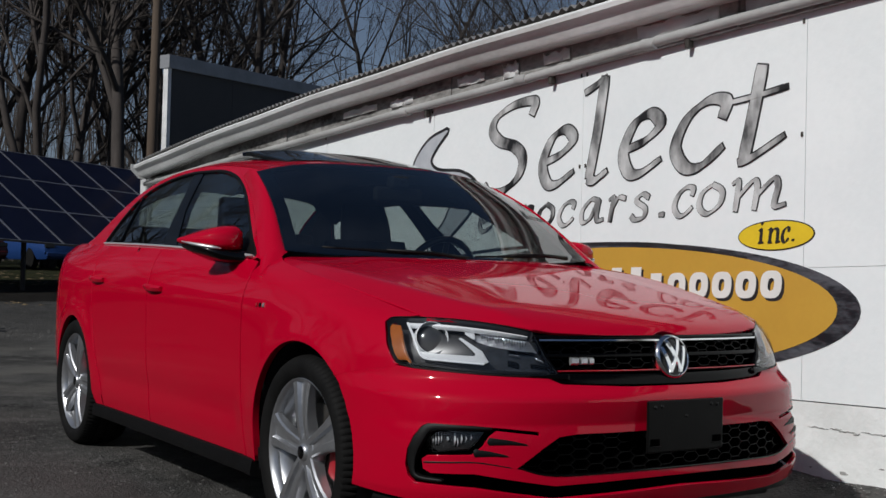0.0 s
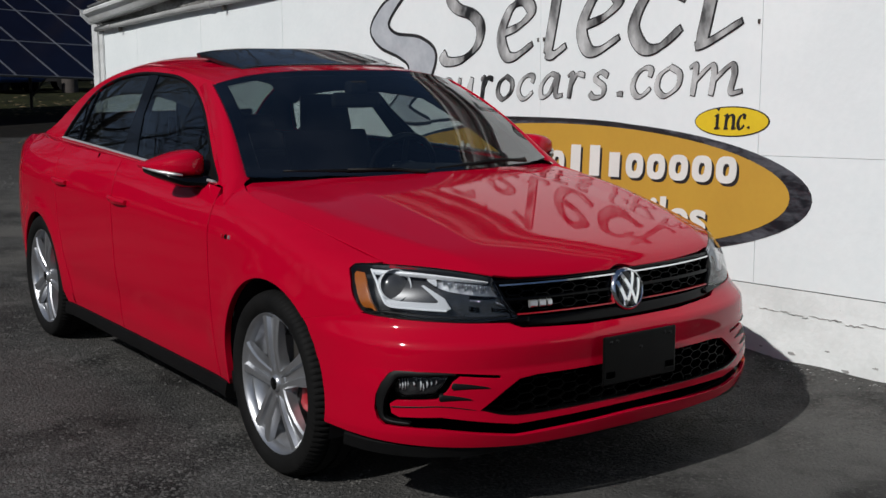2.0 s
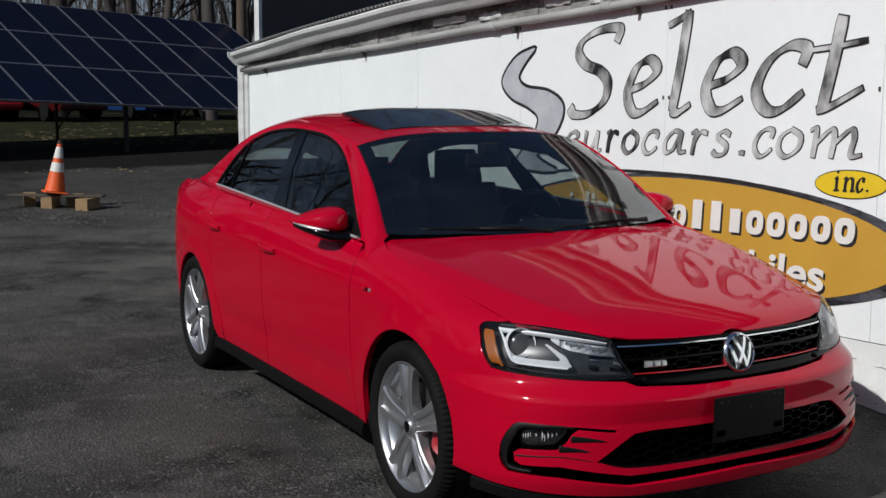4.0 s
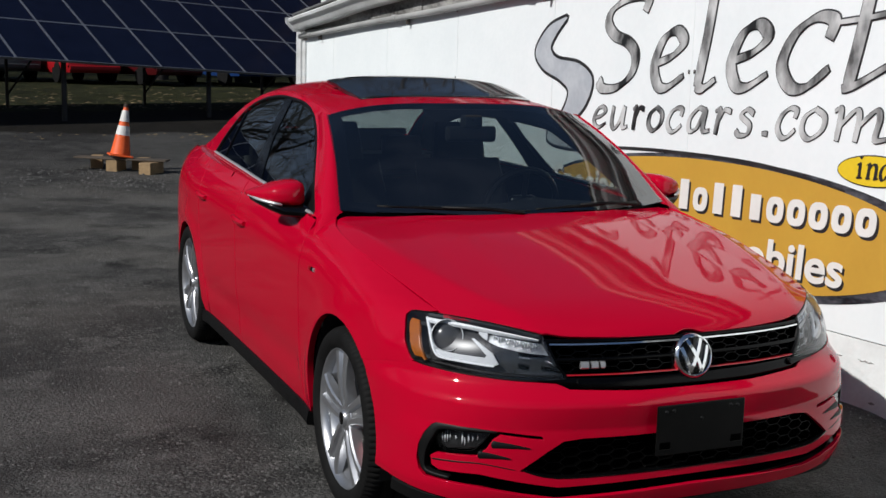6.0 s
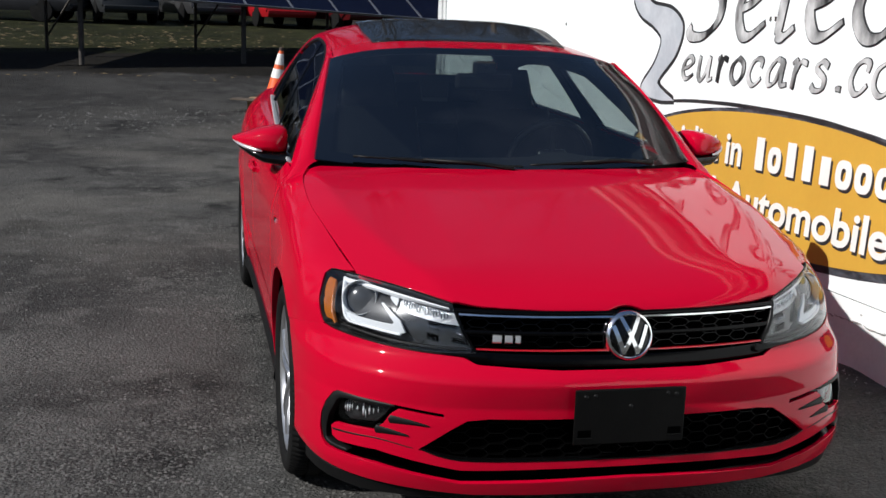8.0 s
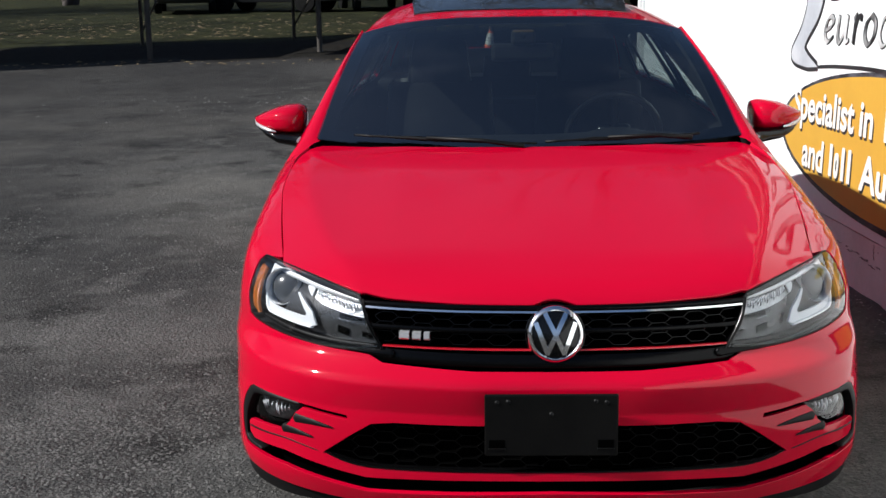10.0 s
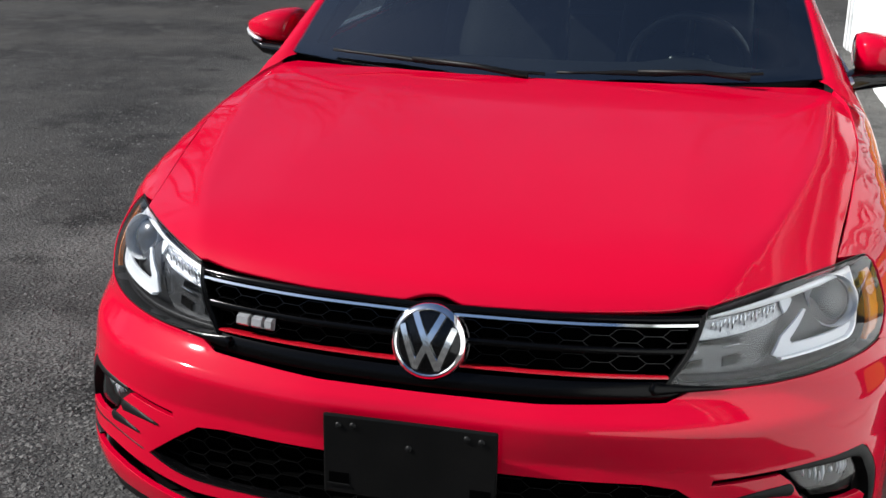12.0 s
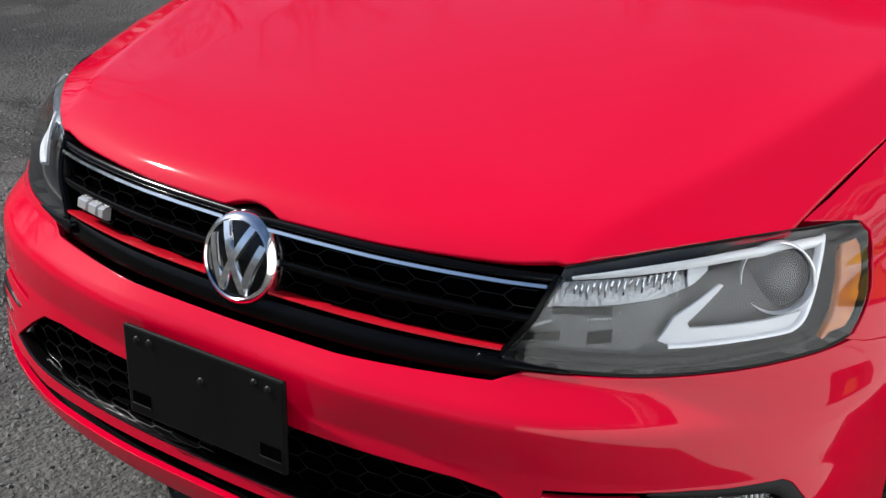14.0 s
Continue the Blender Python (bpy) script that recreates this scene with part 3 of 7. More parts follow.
GLYPH = {
    "S": [[(0.93, 1.36), (0.97, 1.60), (0.60, 1.61), (0.27, 1.44), (0.19, 1.20), (0.34, 0.98), (0.62, 0.83), (0.77, 0.60), (0.70, 0.27), (0.42, 0.04), (0.12, 0.02), (0.02, 0.16)]],
    "e": [[(0.16, 0.44), (0.62, 0.56), (0.90, 0.78), (0.70, 0.97), (0.36, 0.84), (0.13, 0.42), (0.24, 0.08), (0.50, 0.03), (0.92, 0.22)]],
    "l": [[(0.86, 1.74), (0.58, 0.85), (0.24, 0.05)], [(0.02, 1.54), (0.45, 1.62), (0.92, 1.73)], [(0.18, 0.05), (0.52, 0.02), (1.0, 0.15)]],
    "c": [[(0.84, 0.70), (0.90, 0.94), (0.62, 1.0), (0.26, 0.78), (0.06, 0.36), (0.22, 0.04), (0.50, 0.02), (0.86, 0.28)]],
    "t": [[(0.55, 1.37), (0.40, 0.70), (0.23, 0.03)], [(0.13, 0.0), (0.42, 0.07), (0.96, 0.31)], [(0.0, 0.91), (0.5, 0.94), (1.0, 0.99)]],
    "u": [[(0.12, 1.0), (0.02, 0.24), (0.2, 0.0), (0.52, 0.34), (0.80, 1.0)], [(0.82, 1.0), (0.70, 0.12), (0.98, 0.12)]],
    "r": [[(0.06, 0.9), (0.3, 0.98), (0.2, 0.5), (0.1, 0.0)], [(0.2, 0.5), (0.55, 0.95), (0.95, 0.9)]],
    "o": [[(0.55, 1.0), (0.15, 0.72), (0.05, 0.25), (0.35, 0.0), (0.80, 0.3), (0.88, 0.75), (0.55, 1.0)]],
    "a": [[(0.82, 0.9), (0.5, 1.0), (0.12, 0.55), (0.12, 0.08), (0.45, 0.2), (0.82, 0.95), (0.72, 0.15), (1.0, 0.12)]],
    "s": [[(0.92, 0.84), (0.6, 1.0), (0.28, 0.76), (0.72, 0.42), (0.62, 0.06), (0.2, 0.0), (0.0, 0.16)]],
    "m": [[(0.0, 0.94), (0.12, 0.98), (0.06, 0.0)], [(0.1, 0.45), (0.4, 0.98), (0.48, 0.75), (0.42, 0.0)], [(0.46, 0.45), (0.78, 0.98), (0.86, 0.72), (0.8, 0.1), (1.0, 0.12)]],
    "i": [[(0.12, 0.86), (0.42, 0.98), (0.40, 0.45), (0.36, 0.03)], [(0.05, 0.02), (0.40, 0.03), (0.72, 0.05)], [(0.44, 1.34), (0.54, 1.42), (0.64, 1.36)]],
    "n": [[(0.02, 0.90), (0.24, 0.98), (0.20, 0.5), (0.15, 0.02)], [(0.0, 0.02), (0.16, 0.02), (0.34, 0.03)], [(0.22, 0.62), (0.50, 0.96), (0.78, 0.90), (0.80, 0.5), (0.76, 0.04)], [(0.62, 0.03), (0.78, 0.03), (1.0, 0.08)]],
    ".": [[(0.0, 0.10), (0.5, 0.12), (1.0, 0.10)]],
}


def letter(ch, y0, y1, base, xh, wmin, wmax, outlined):
    """One painted letter between two places along the wall."""
    g = [[(-y0 + px * (y0 - y1), base + py * xh) for px, py in st] for st in GLYPH[ch]]
    if not outlined:
        brush("letter", g, BLACK_PAINT, 0.0056, wmin, wmax, 0.0)
    else:
        slim = (2,) if ch == "t" else ()
        brush("letter_outline", g, BLACK_PAINT, 0.0005, wmin, wmax, 0.008 if wmax > 0.05 else 0.0045, slim=slim)
        brush("letter", g, BRUSHED, 0.0045, wmin, wmax, 0.0, slim=slim, label="hand-painted brushed grey letter with black outline")


for ch, y0, y1 in (("S", 2.50, 1.965), ("e", 1.93, 1.575), ("l", 1.515, 1.315), ("e", 1.23, 0.87), ("c", 0.815, 0.41), ("t", 0.41, 0.075)):
    letter(ch, y0, y1, 1.517, 0.33, 0.024, 0.080, True)
for ch, y0, y1 in (("e", 2.545, 2.375), ("u", 2.32, 2.14), ("r", 2.09, 1.96), ("o", 1.925, 1.765), ("c", 1.735, 1.575), ("a", 1.54, 1.34), ("r", 1.30, 1.15), ("s", 1.115, 0.965), (".", 0.905, 0.865), ("c", 0.80, 0.645), ("o", 0.625, 0.445), ("m", 0.40, 0.075)):
    letter(ch, y0, y1, 1.282, 0.132 if y0 > 0.9 else 0.142, 0.012, 0.034, True)


def oval(cy, cz, a, b, n=72, dx=0.0, dz=0.0):
    return [(-cy + dx + a * math.cos(2 * math.pi * k / n), cz + dz + b * math.sin(2 * math.pi * k / n)) for k in range(n)]


flat("oval_border", BORDER_PAINT, oval(1.46, 0.805, 1.80, 0.36), 0.0005, label="brushed black border of the ochre oval")
flat("oval", YELLOW_PAINT, oval(1.46, 0.81, 1.715, 0.333, dx=-0.035), 0.003, label="ochre painted oval")
flat("oval_border", BLACK_PAINT, oval(0.134, 1.156, 0.226, 0.072, 48), 0.0005)
flat("oval", LEMON_PAINT, oval(0.134, 1.156, 0.219, 0.066, 48), 0.003, label="lemon yellow painted oval")
swoosh_l = spline2([(-2.93, 1.985), (-3.16, 1.93), (-3.33, 1.78), (-3.22, 1.66), (-2.98, 1.58), (-2.86, 1.50), (-2.94, 1.36), (-3.12, 1.22), (-3.05, 1.16), (-2.80, 1.14)], 8)
swoosh_r = spline2([(-2.91, 1.98), (-3.05, 1.88), (-3.12, 1.79), (-3.02, 1.72), (-2.74, 1.68), (-2.57, 1.58), (-2.64, 1.42), (-2.86, 1.27), (-2.84, 1.22), (-2.62, 1.15)], 8)
swoosh_ring = [np.array(p) for p in swoosh_l] + [np.array(p) for p in swoosh_r[::-1]]
swoosh_edge = []
for k, p in enumerate(swoosh_ring):
    d = swoosh_ring[(k + 1) % len(swoosh_ring)] - swoosh_ring[k - 1]
    swoosh_edge.append(tuple(p + 0.022 * np.array([-d[1], d[0]]) / (np.hypot(*d) + 1e-9) * -1))
flat("swoosh_border", BLACK_PAINT, swoosh_edge, 0.0008)
flat("swoosh", SWOOSH_BLUE, [tuple(p) for p in swoosh_ring], 0.003, label="pale blue painted swoosh with dark border")
brush("border_stroke", [[(-2.62, 1.15), (-2.3, 1.165), (-1.7, 1.17), (-0.9, 1.14), (-0.3, 1.05)]], BLACK_PAINT, 0.0012, 0.012, 0.03)


def lettering(text, y0, y1, base, cap, mat, shear=0.0, fat=0.0, shadow=None):
    """Words in the built-in font, fitted between two places along the wall."""
    cu = bpy.data.curves.new("lettering", "FONT")
    cu.body, cu.size, cu.shear, cu.offset, cu.extrude = text, 1.0, shear, fat, 0.004
    ob = new("lettering_draft", cu)
    me = bpy.data.meshes.new_from_object(ob.evaluated_get(bpy.context.evaluated_depsgraph_get()))
    bpy.data.objects.remove(ob)
    bpy.data.curves.remove(cu)
    xs = [v.co.x for v in me.vertices]
    lo, w = min(xs), max(xs) - min(xs)
    for lift, ox, oz, mt in ((0.006, 0.0, 0.0, mat),) + (((0.0052, 0.014, -0.014, shadow),) if shadow else ()):
        bm = bmesh.new()
        bm.from_mesh(me)
        for v in bm.verts:
            x, y, z = v.co
            v.co = (WX - lift - 0.3 * (z + 0.004) * 0.2, -(-y0 + ox + (x - lo) / w * (y0 - y1)), base + oz + y * cap / 0.70)
        on_building("lettering", bm, mt, wall)
    bpy.data.meshes.remove(me)


def word_bars(y0, y1, base, shapes):
    """Plain rings and bars in place of a word: r ring, b short bar, t tall bar."""
    n = len(shapes)
    w = (y0 - y1) / n
    for k, kind in enumerate(shapes):
        s0, s1 = -y0 + k * w + 0.010, -y0 + (k + 1) * w - 0.016
        h = 0.165 if kind == "t" else 0.13
        c, hw = (s0 + s1) / 2, (s1 - s0) / 2
        for lift, thick, d, mat in ((0.0052, 0.001, 0.014, BLACK_PAINT), (0.0066, 0.002, 0.0, WHITE_PAINT)):
            if kind == "r":
                bm = bmesh.new()
                rings = []
                for q in range(29):
                    a = 2 * math.pi * q / 28
                    ca, sa = math.copysign(abs(math.cos(a)) ** 0.7, math.cos(a)), math.copysign(abs(math.sin(a)) ** 0.8, math.sin(a))
                    o, i = (c + hw * ca + 0.05 * sa * h / 2, base + h / 2 + h / 2 * sa), (c + hw * 0.30 * ca + 0.05 * sa * h / 2, base + h / 2 + h / 2 * 0.45 * sa)
                    rings.append([(WX - lift, -(o[0] + d), o[1] - d), (WX - lift - thick, -(o[0] + d), o[1] - d), (WX - lift - thick, -(i[0] + d), i[1] - d), (WX - lift, -(i[0] + d), i[1] - d)])
                lofted(bm, rings, True, False)
                on_building("word_ring", bm, mat, wall)
            else:
                b = hw * 0.62
                flat("word_bar", mat, [(c - b + d, base - d), (c + b + d, base - d), (c + b + d + 0.05 * h, base + h - d), (c - b + d + 0.05 * h, base + h - d)], lift, thick)


for ch, y0, y1 in (("i", 0.235, 0.185), ("n", 0.175, 0.100), ("c", 0.092, 0.046), (".", 0.036, 0.020)):
    letter(ch, y0, y1, 1.122, 0.066, 0.004, 0.019, False)
lettering("Specialist in", 3.0, 1.72, 0.862, 0.165, WHITE_PAINT, 0.05, 0.023, BLACK_PAINT)
word_bars(1.60, 0.07, 0.862, "trttbrrrrr")
lettering("and", 2.80, 2.42, 0.612, 0.16, WHITE_PAINT, 0.05, 0.023, BLACK_PAINT)
word_bars(2.34, 1.96, 0.612, "trtt")
lettering("Automobiles", 1.86, 0.27, 0.612, 0.165, WHITE_PAINT, 0.05, 0.023, BLACK_PAINT)


# ---- dark building behind, pole and wires ----
def build_dark_building():
    b = thing("dark_building", "flat-roofed building with dark siding and grey flashing", "building")
    p0, p1 = Vector((2.45, 10.6, 0)), Vector((7.7, 13.2, 0))
    d = (p1 - p0).normalized()
    back = Vector((-d.y, d.x, 0)) * 4

    def slab(name, a, q, lo, hi, off, mat, deep):
        bm = bmesh.new()
        n = Vector((d.y, -d.x, 0))
        base = [p0 + d * a + n * off, p0 + d * q + n * off, p0 + d * q + n * (off - deep), p0 + d * a + n * (off - deep)]
        L = (p1 - p0).length
        rise = 0.16
        lofted(bm, [[v + Vector((0, 0, lo + rise * min(1, (v - p0).dot(d) / L) * (lo > 1))) for v in base], [v + Vector((0, 0, hi + rise * (v - p0).dot(d) / L)) for v in base]])
        return part(name, bm, mat, b)

    slab("wall", 0.05, 5.9, 0.0, 3.46, 0.0, DARK_PANEL, 0.1)
    for k in range(5):
        slab("siding_panel", 0.07 + k * 1.165, 0.07 + (k + 1) * 1.165 - 0.006, 2.0, 3.46, 0.012, DARK_PANEL, 0.01)
    slab("flashing", -0.03, 5.95, 3.46, 3.63, 0.05, FLASHING, 0.16)
    slab("corner_trim", -0.015, 0.045, 0.0, 3.46, 0.02, TRIM_WHITE, 0.08)


build_dark_building()


def build_pole():
    x, y = 7.15, 24.8
    bm = bmesh.new()
    tube(bm, [(x + 0.01 * k, y, ground_z(x, y) - 0.2 + k) for k in range(12)], [0.135 - 0.003 * k for k in range(12)], 14)
    p = tagged(part("utility_pole", bm, POLE_WOOD, None, "", True), "weathered wooden utility pole beyond the dark building", "pole")
    bm = bmesh.new()
    box(bm, (x - 1.1, y - 0.06, 9.9), (x + 1.1, y + 0.06, 10.02), 0.01)
    part("crossarm", bm, POLE_WOOD, p)
    for k, (z0, z1, xa, xb, ya, yb) in enumerate(((6.4, 5.6, x, x - 40, y, y - 2), (6.2, 5.3, x, x + 40, y, y + 8), (7.4, 6.6, x, x + 40, y, y + 4), (7.6, 7.0, x, x - 40, y, y + 3))):
        bm = bmesh.new()
        tube(bm, [(xa + (xb - xa) * t, ya + (yb - ya) * t, z0 + (z1 - z0) * t - 2.2 * t * (1 - t)) for t in np.linspace(0, 1, 15)], 0.012, 5)
        tagged(part("overhead_wire", bm, STEEL_DARK), "thin dark overhead wire hung from a pole", "wire", group="overhead wires")


build_pole()


# ---- solar array ----
def build_solar():
    a, tilt = radians(18), radians(28)
    along = Vector((math.cos(a), math.sin(a), -0.04)).normalized()
    up = (Vector((-math.sin(a), math.cos(a), 0)) * math.cos(tilt) + Vector((0, 0, 1)) * math.sin(tilt)).normalized()
    nrm = along.cross(up).normalized()
    origin = Vector((-0.88, 17.31, 1.479))
    K = 0.906

    def at(u, v, w=0.0):
        return origin + along * u * K + up * v * K + nrm * w

    def slab(bm, u0, u1, v0, v1, w0, w1):
        lofted(bm, [[at(u0, v0, w), at(u1, v0, w), at(u1, v1, w), at(u0, v1, w)] for w in (w0, w1)])

    for lo, hi in ((-13, -5), (-4.85, 10)):
        s = thing("solar_array", "ground-mounted dark blue solar panels on steel posts", "solar array", group="solar arrays")
        for u in range(int(math.ceil(lo)), int(math.floor(hi))):
            for r in range(3):
                bm = bmesh.new()
                slab(bm, u + 0.012, u + 0.988, r * 1.66 + 0.012, r * 1.66 + 1.648, 0.0, 0.03)
                pn = part("panel", bm, CELL, s)
                bm = bmesh.new()
                for e in ((u + 0.002, u + 0.022, r * 1.66, r * 1.66 + 1.66), (u + 0.978, u + 0.998, r * 1.66, r * 1.66 + 1.66), (u + 0.022, u + 0.978, r * 1.66 + 0.002, r * 1.66 + 0.02), (u + 0.022, u + 0.978, r * 1.66 + 1.64, r * 1.66 + 1.658)):
                    slab(bm, *e, -0.005, 0.036)
                part("frame", bm, ALU, pn)
        for v in (0.5, 2.4, 4.4):
            bm = bmesh.new()
            slab(bm, lo + 0.2, hi - 0.2, v, v + 0.08, -0.10, -0.01)
            part("rail", bm, STEEL_DARK, s)
        for u in [p for p in np.arange(-11.85, 10, 3.25) if lo < p < hi]:
            for v in (0.55, 3.9):
                top = at(u, v, -0.08)
                bm = bmesh.new()
                tube(bm, [(top.x, top.y, ground_z(top.x, top.y) - 0.3), top], 0.048 if v < 1 else 0.034, 10)
                part("post", bm, STEEL_DARK, s, smooth=True, angle=40)
            foot = at(u, 3.9, -0.08)
            bm = bmesh.new()
            tube(bm, [(foot.x, foot.y, ground_z(foot.x, foot.y) + 0.25), at(u + 1.35, 3.3, -0.08)], 0.020, 8)
            part("brace", bm, STEEL_DARK, s, smooth=True, angle=40)


build_solar()


# ---- traffic cone on timbers ----
def build_cone():
    x, y = 0.02, 11.6
    z = ground_z(x, y)
    # each timber by its near corner, its turn, width and length
    for cx, cy, turn, w, deep in ((-0.17, 11.90, -0.15, 0.155, 0.42), (-0.045, 11.52, -0.60, 0.15, 0.27), (0.315, 11.12, -0.72, 0.17, 0.32), (0.30, 11.62, -0.5, 0.15, 0.3)):
        bm = bmesh.new()
        box(bm, (-w, 0, -0.012), (0, deep, 0.15), 0.006)
        bmesh.ops.transform(bm, matrix=Matrix.Translation((cx, cy, ground_z(cx, cy))) @ Matrix.Rotation(turn, 4, "Z"), verts=bm.verts)
        tagged(part("timber", bm, TIMBER), "short raw square timber lying on gravel", "timber", group="timbers under the cone")
    bm = bmesh.new()
    box(bm, (-0.62, -0.10, 0.0), (0.60, 0.10, 0.022), 0.004)
    bmesh.ops.transform(bm, matrix=Matrix.Translation((x + 0.02, y - 0.01, z + 0.150)) @ Matrix.Rotation(-0.50, 4, "Z") @ Matrix.Rotation(0.012, 4, "Y"), verts=bm.verts)
    tagged(part("plank", bm, PLANK), "weathered grey plank laid across timbers", "plank")
    c = thing("traffic_cone", "orange traffic cone with two white bands on a plank", "traffic cone", Matrix.Translation((x - 0.01, y, z + 0.19)) @ Matrix.Rotation(math.radians(8), 4, "Y"))
    bm = bmesh.new()
    box(bm, (-0.15, -0.15, 0), (0.15, 0.15, 0.025), 0.012)
    part("base", bm, CONE_ORANGE, c)

    def rad(h):
        return 0.132 - 0.108 * h / 0.68

    for name, lo, hi, mat, g in (("body", 0.03, 0.68, CONE_ORANGE, 0), ("band", 0.28, 0.40, CONE_WHITE, 0.003), ("band", 0.455, 0.60, CONE_WHITE, 0.003), ("tip", 0.64, 0.685, MATT_TIP, 0.004)):
        bm = bmesh.new()
        lathe(bm, [(rad(lo) + g, lo), (rad(hi) + g, hi), (rad(hi) - 0.006, hi), (rad(lo) - 0.006, lo), (rad(lo) + g, lo)], 36, "z")
        part(name, bm, mat, c, smooth=True, angle=40)


build_cone()


# ---- bare trees ----
def tree_mesh(seed, height, spread, detail):
    """Limbs as tapered tubes: trunk first, then boughs down to twigs."""
    rnd = random.Random(seed)
    trunk, crown = ([], []), ([], [])

    def limb(store, p, d, length, r, sides, level):
        n = 5 if level < 2 else 3
        pts, rad, q, dd = [p.copy()], [r], p.copy(), d.copy()
        for k in range(n):
            dd = (dd + Vector((rnd.gauss(0, 0.13), rnd.gauss(0, 0.13), rnd.gauss(0.05, 0.09)))).normalized()
            q = q + dd * length / n
            pts.append(q.copy())
            rad.append(r * (1 - 0.62 * (k + 1) / n))
        verts, faces = store
        base = len(verts)
        for k, (c, s) in enumerate(zip(pts, rad)):
            t = (pts[min(k + 1, n)] - pts[max(k - 1, 0)]).normalized()
            u = t.cross(Vector((0.2, 0.9, 0.1))).normalized()
            v = t.cross(u)
            verts.extend([tuple(c + s * (math.cos(6.2832 * j / sides) * u + math.sin(6.2832 * j / sides) * v)) for j in range(sides)])
        for k in range(n):
            for j in range(sides):
                a, b2 = base + k * sides + j, base + k * sides + (j + 1) % sides
                faces.append((a, b2, b2 + sides, a + sides))
        if level >= 4:
            return
        kids = (detail, 6, 5, 4)[level] if level else detail
        for k in range(kids):
            f = rnd.uniform(0.32 if level == 0 else 0.18, 1.0)
            i = min(int(f * n), n - 1)
            g = f * n - i
            s0 = pts[i].lerp(pts[i + 1], g)
            ax = (pts[i + 1] - pts[i]).normalized()
            side = ax.cross(Vector((rnd.gauss(0, 1), rnd.gauss(0, 1), rnd.gauss(0, 1)))).normalized()
            out = (ax * rnd.uniform(0.5, 1.0) + side * rnd.uniform(0.5, 1.0) * spread + Vector((0, 0, 0.18))).normalized()
            limb(crown, s0, out, length * rnd.uniform(0.38, 0.62) * (1.15 - 0.35 * f), max((rad[i] * (1 - g) + rad[i + 1] * g) * rnd.uniform(0.45, 0.7), 0.006), max(sides - 2, 3), level + 1)

    stems = rnd.choice((1, 2, 2, 3))
    for k in range(stems):
        lean = Vector((rnd.gauss(0, 0.2), rnd.gauss(0, 0.16), 1)).normalized() if stems > 1 else Vector((rnd.gauss(0, 0.07), rnd.gauss(0, 0.07), 1)).normalized()
        limb(trunk, Vector((rnd.gauss(0, 0.15), rnd.gauss(0, 0.15), -0.3)), lean, height * rnd.uniform(0.8, 1.0), height * 0.0165 / stems**0.4, 8, 0)
    return trunk, crown


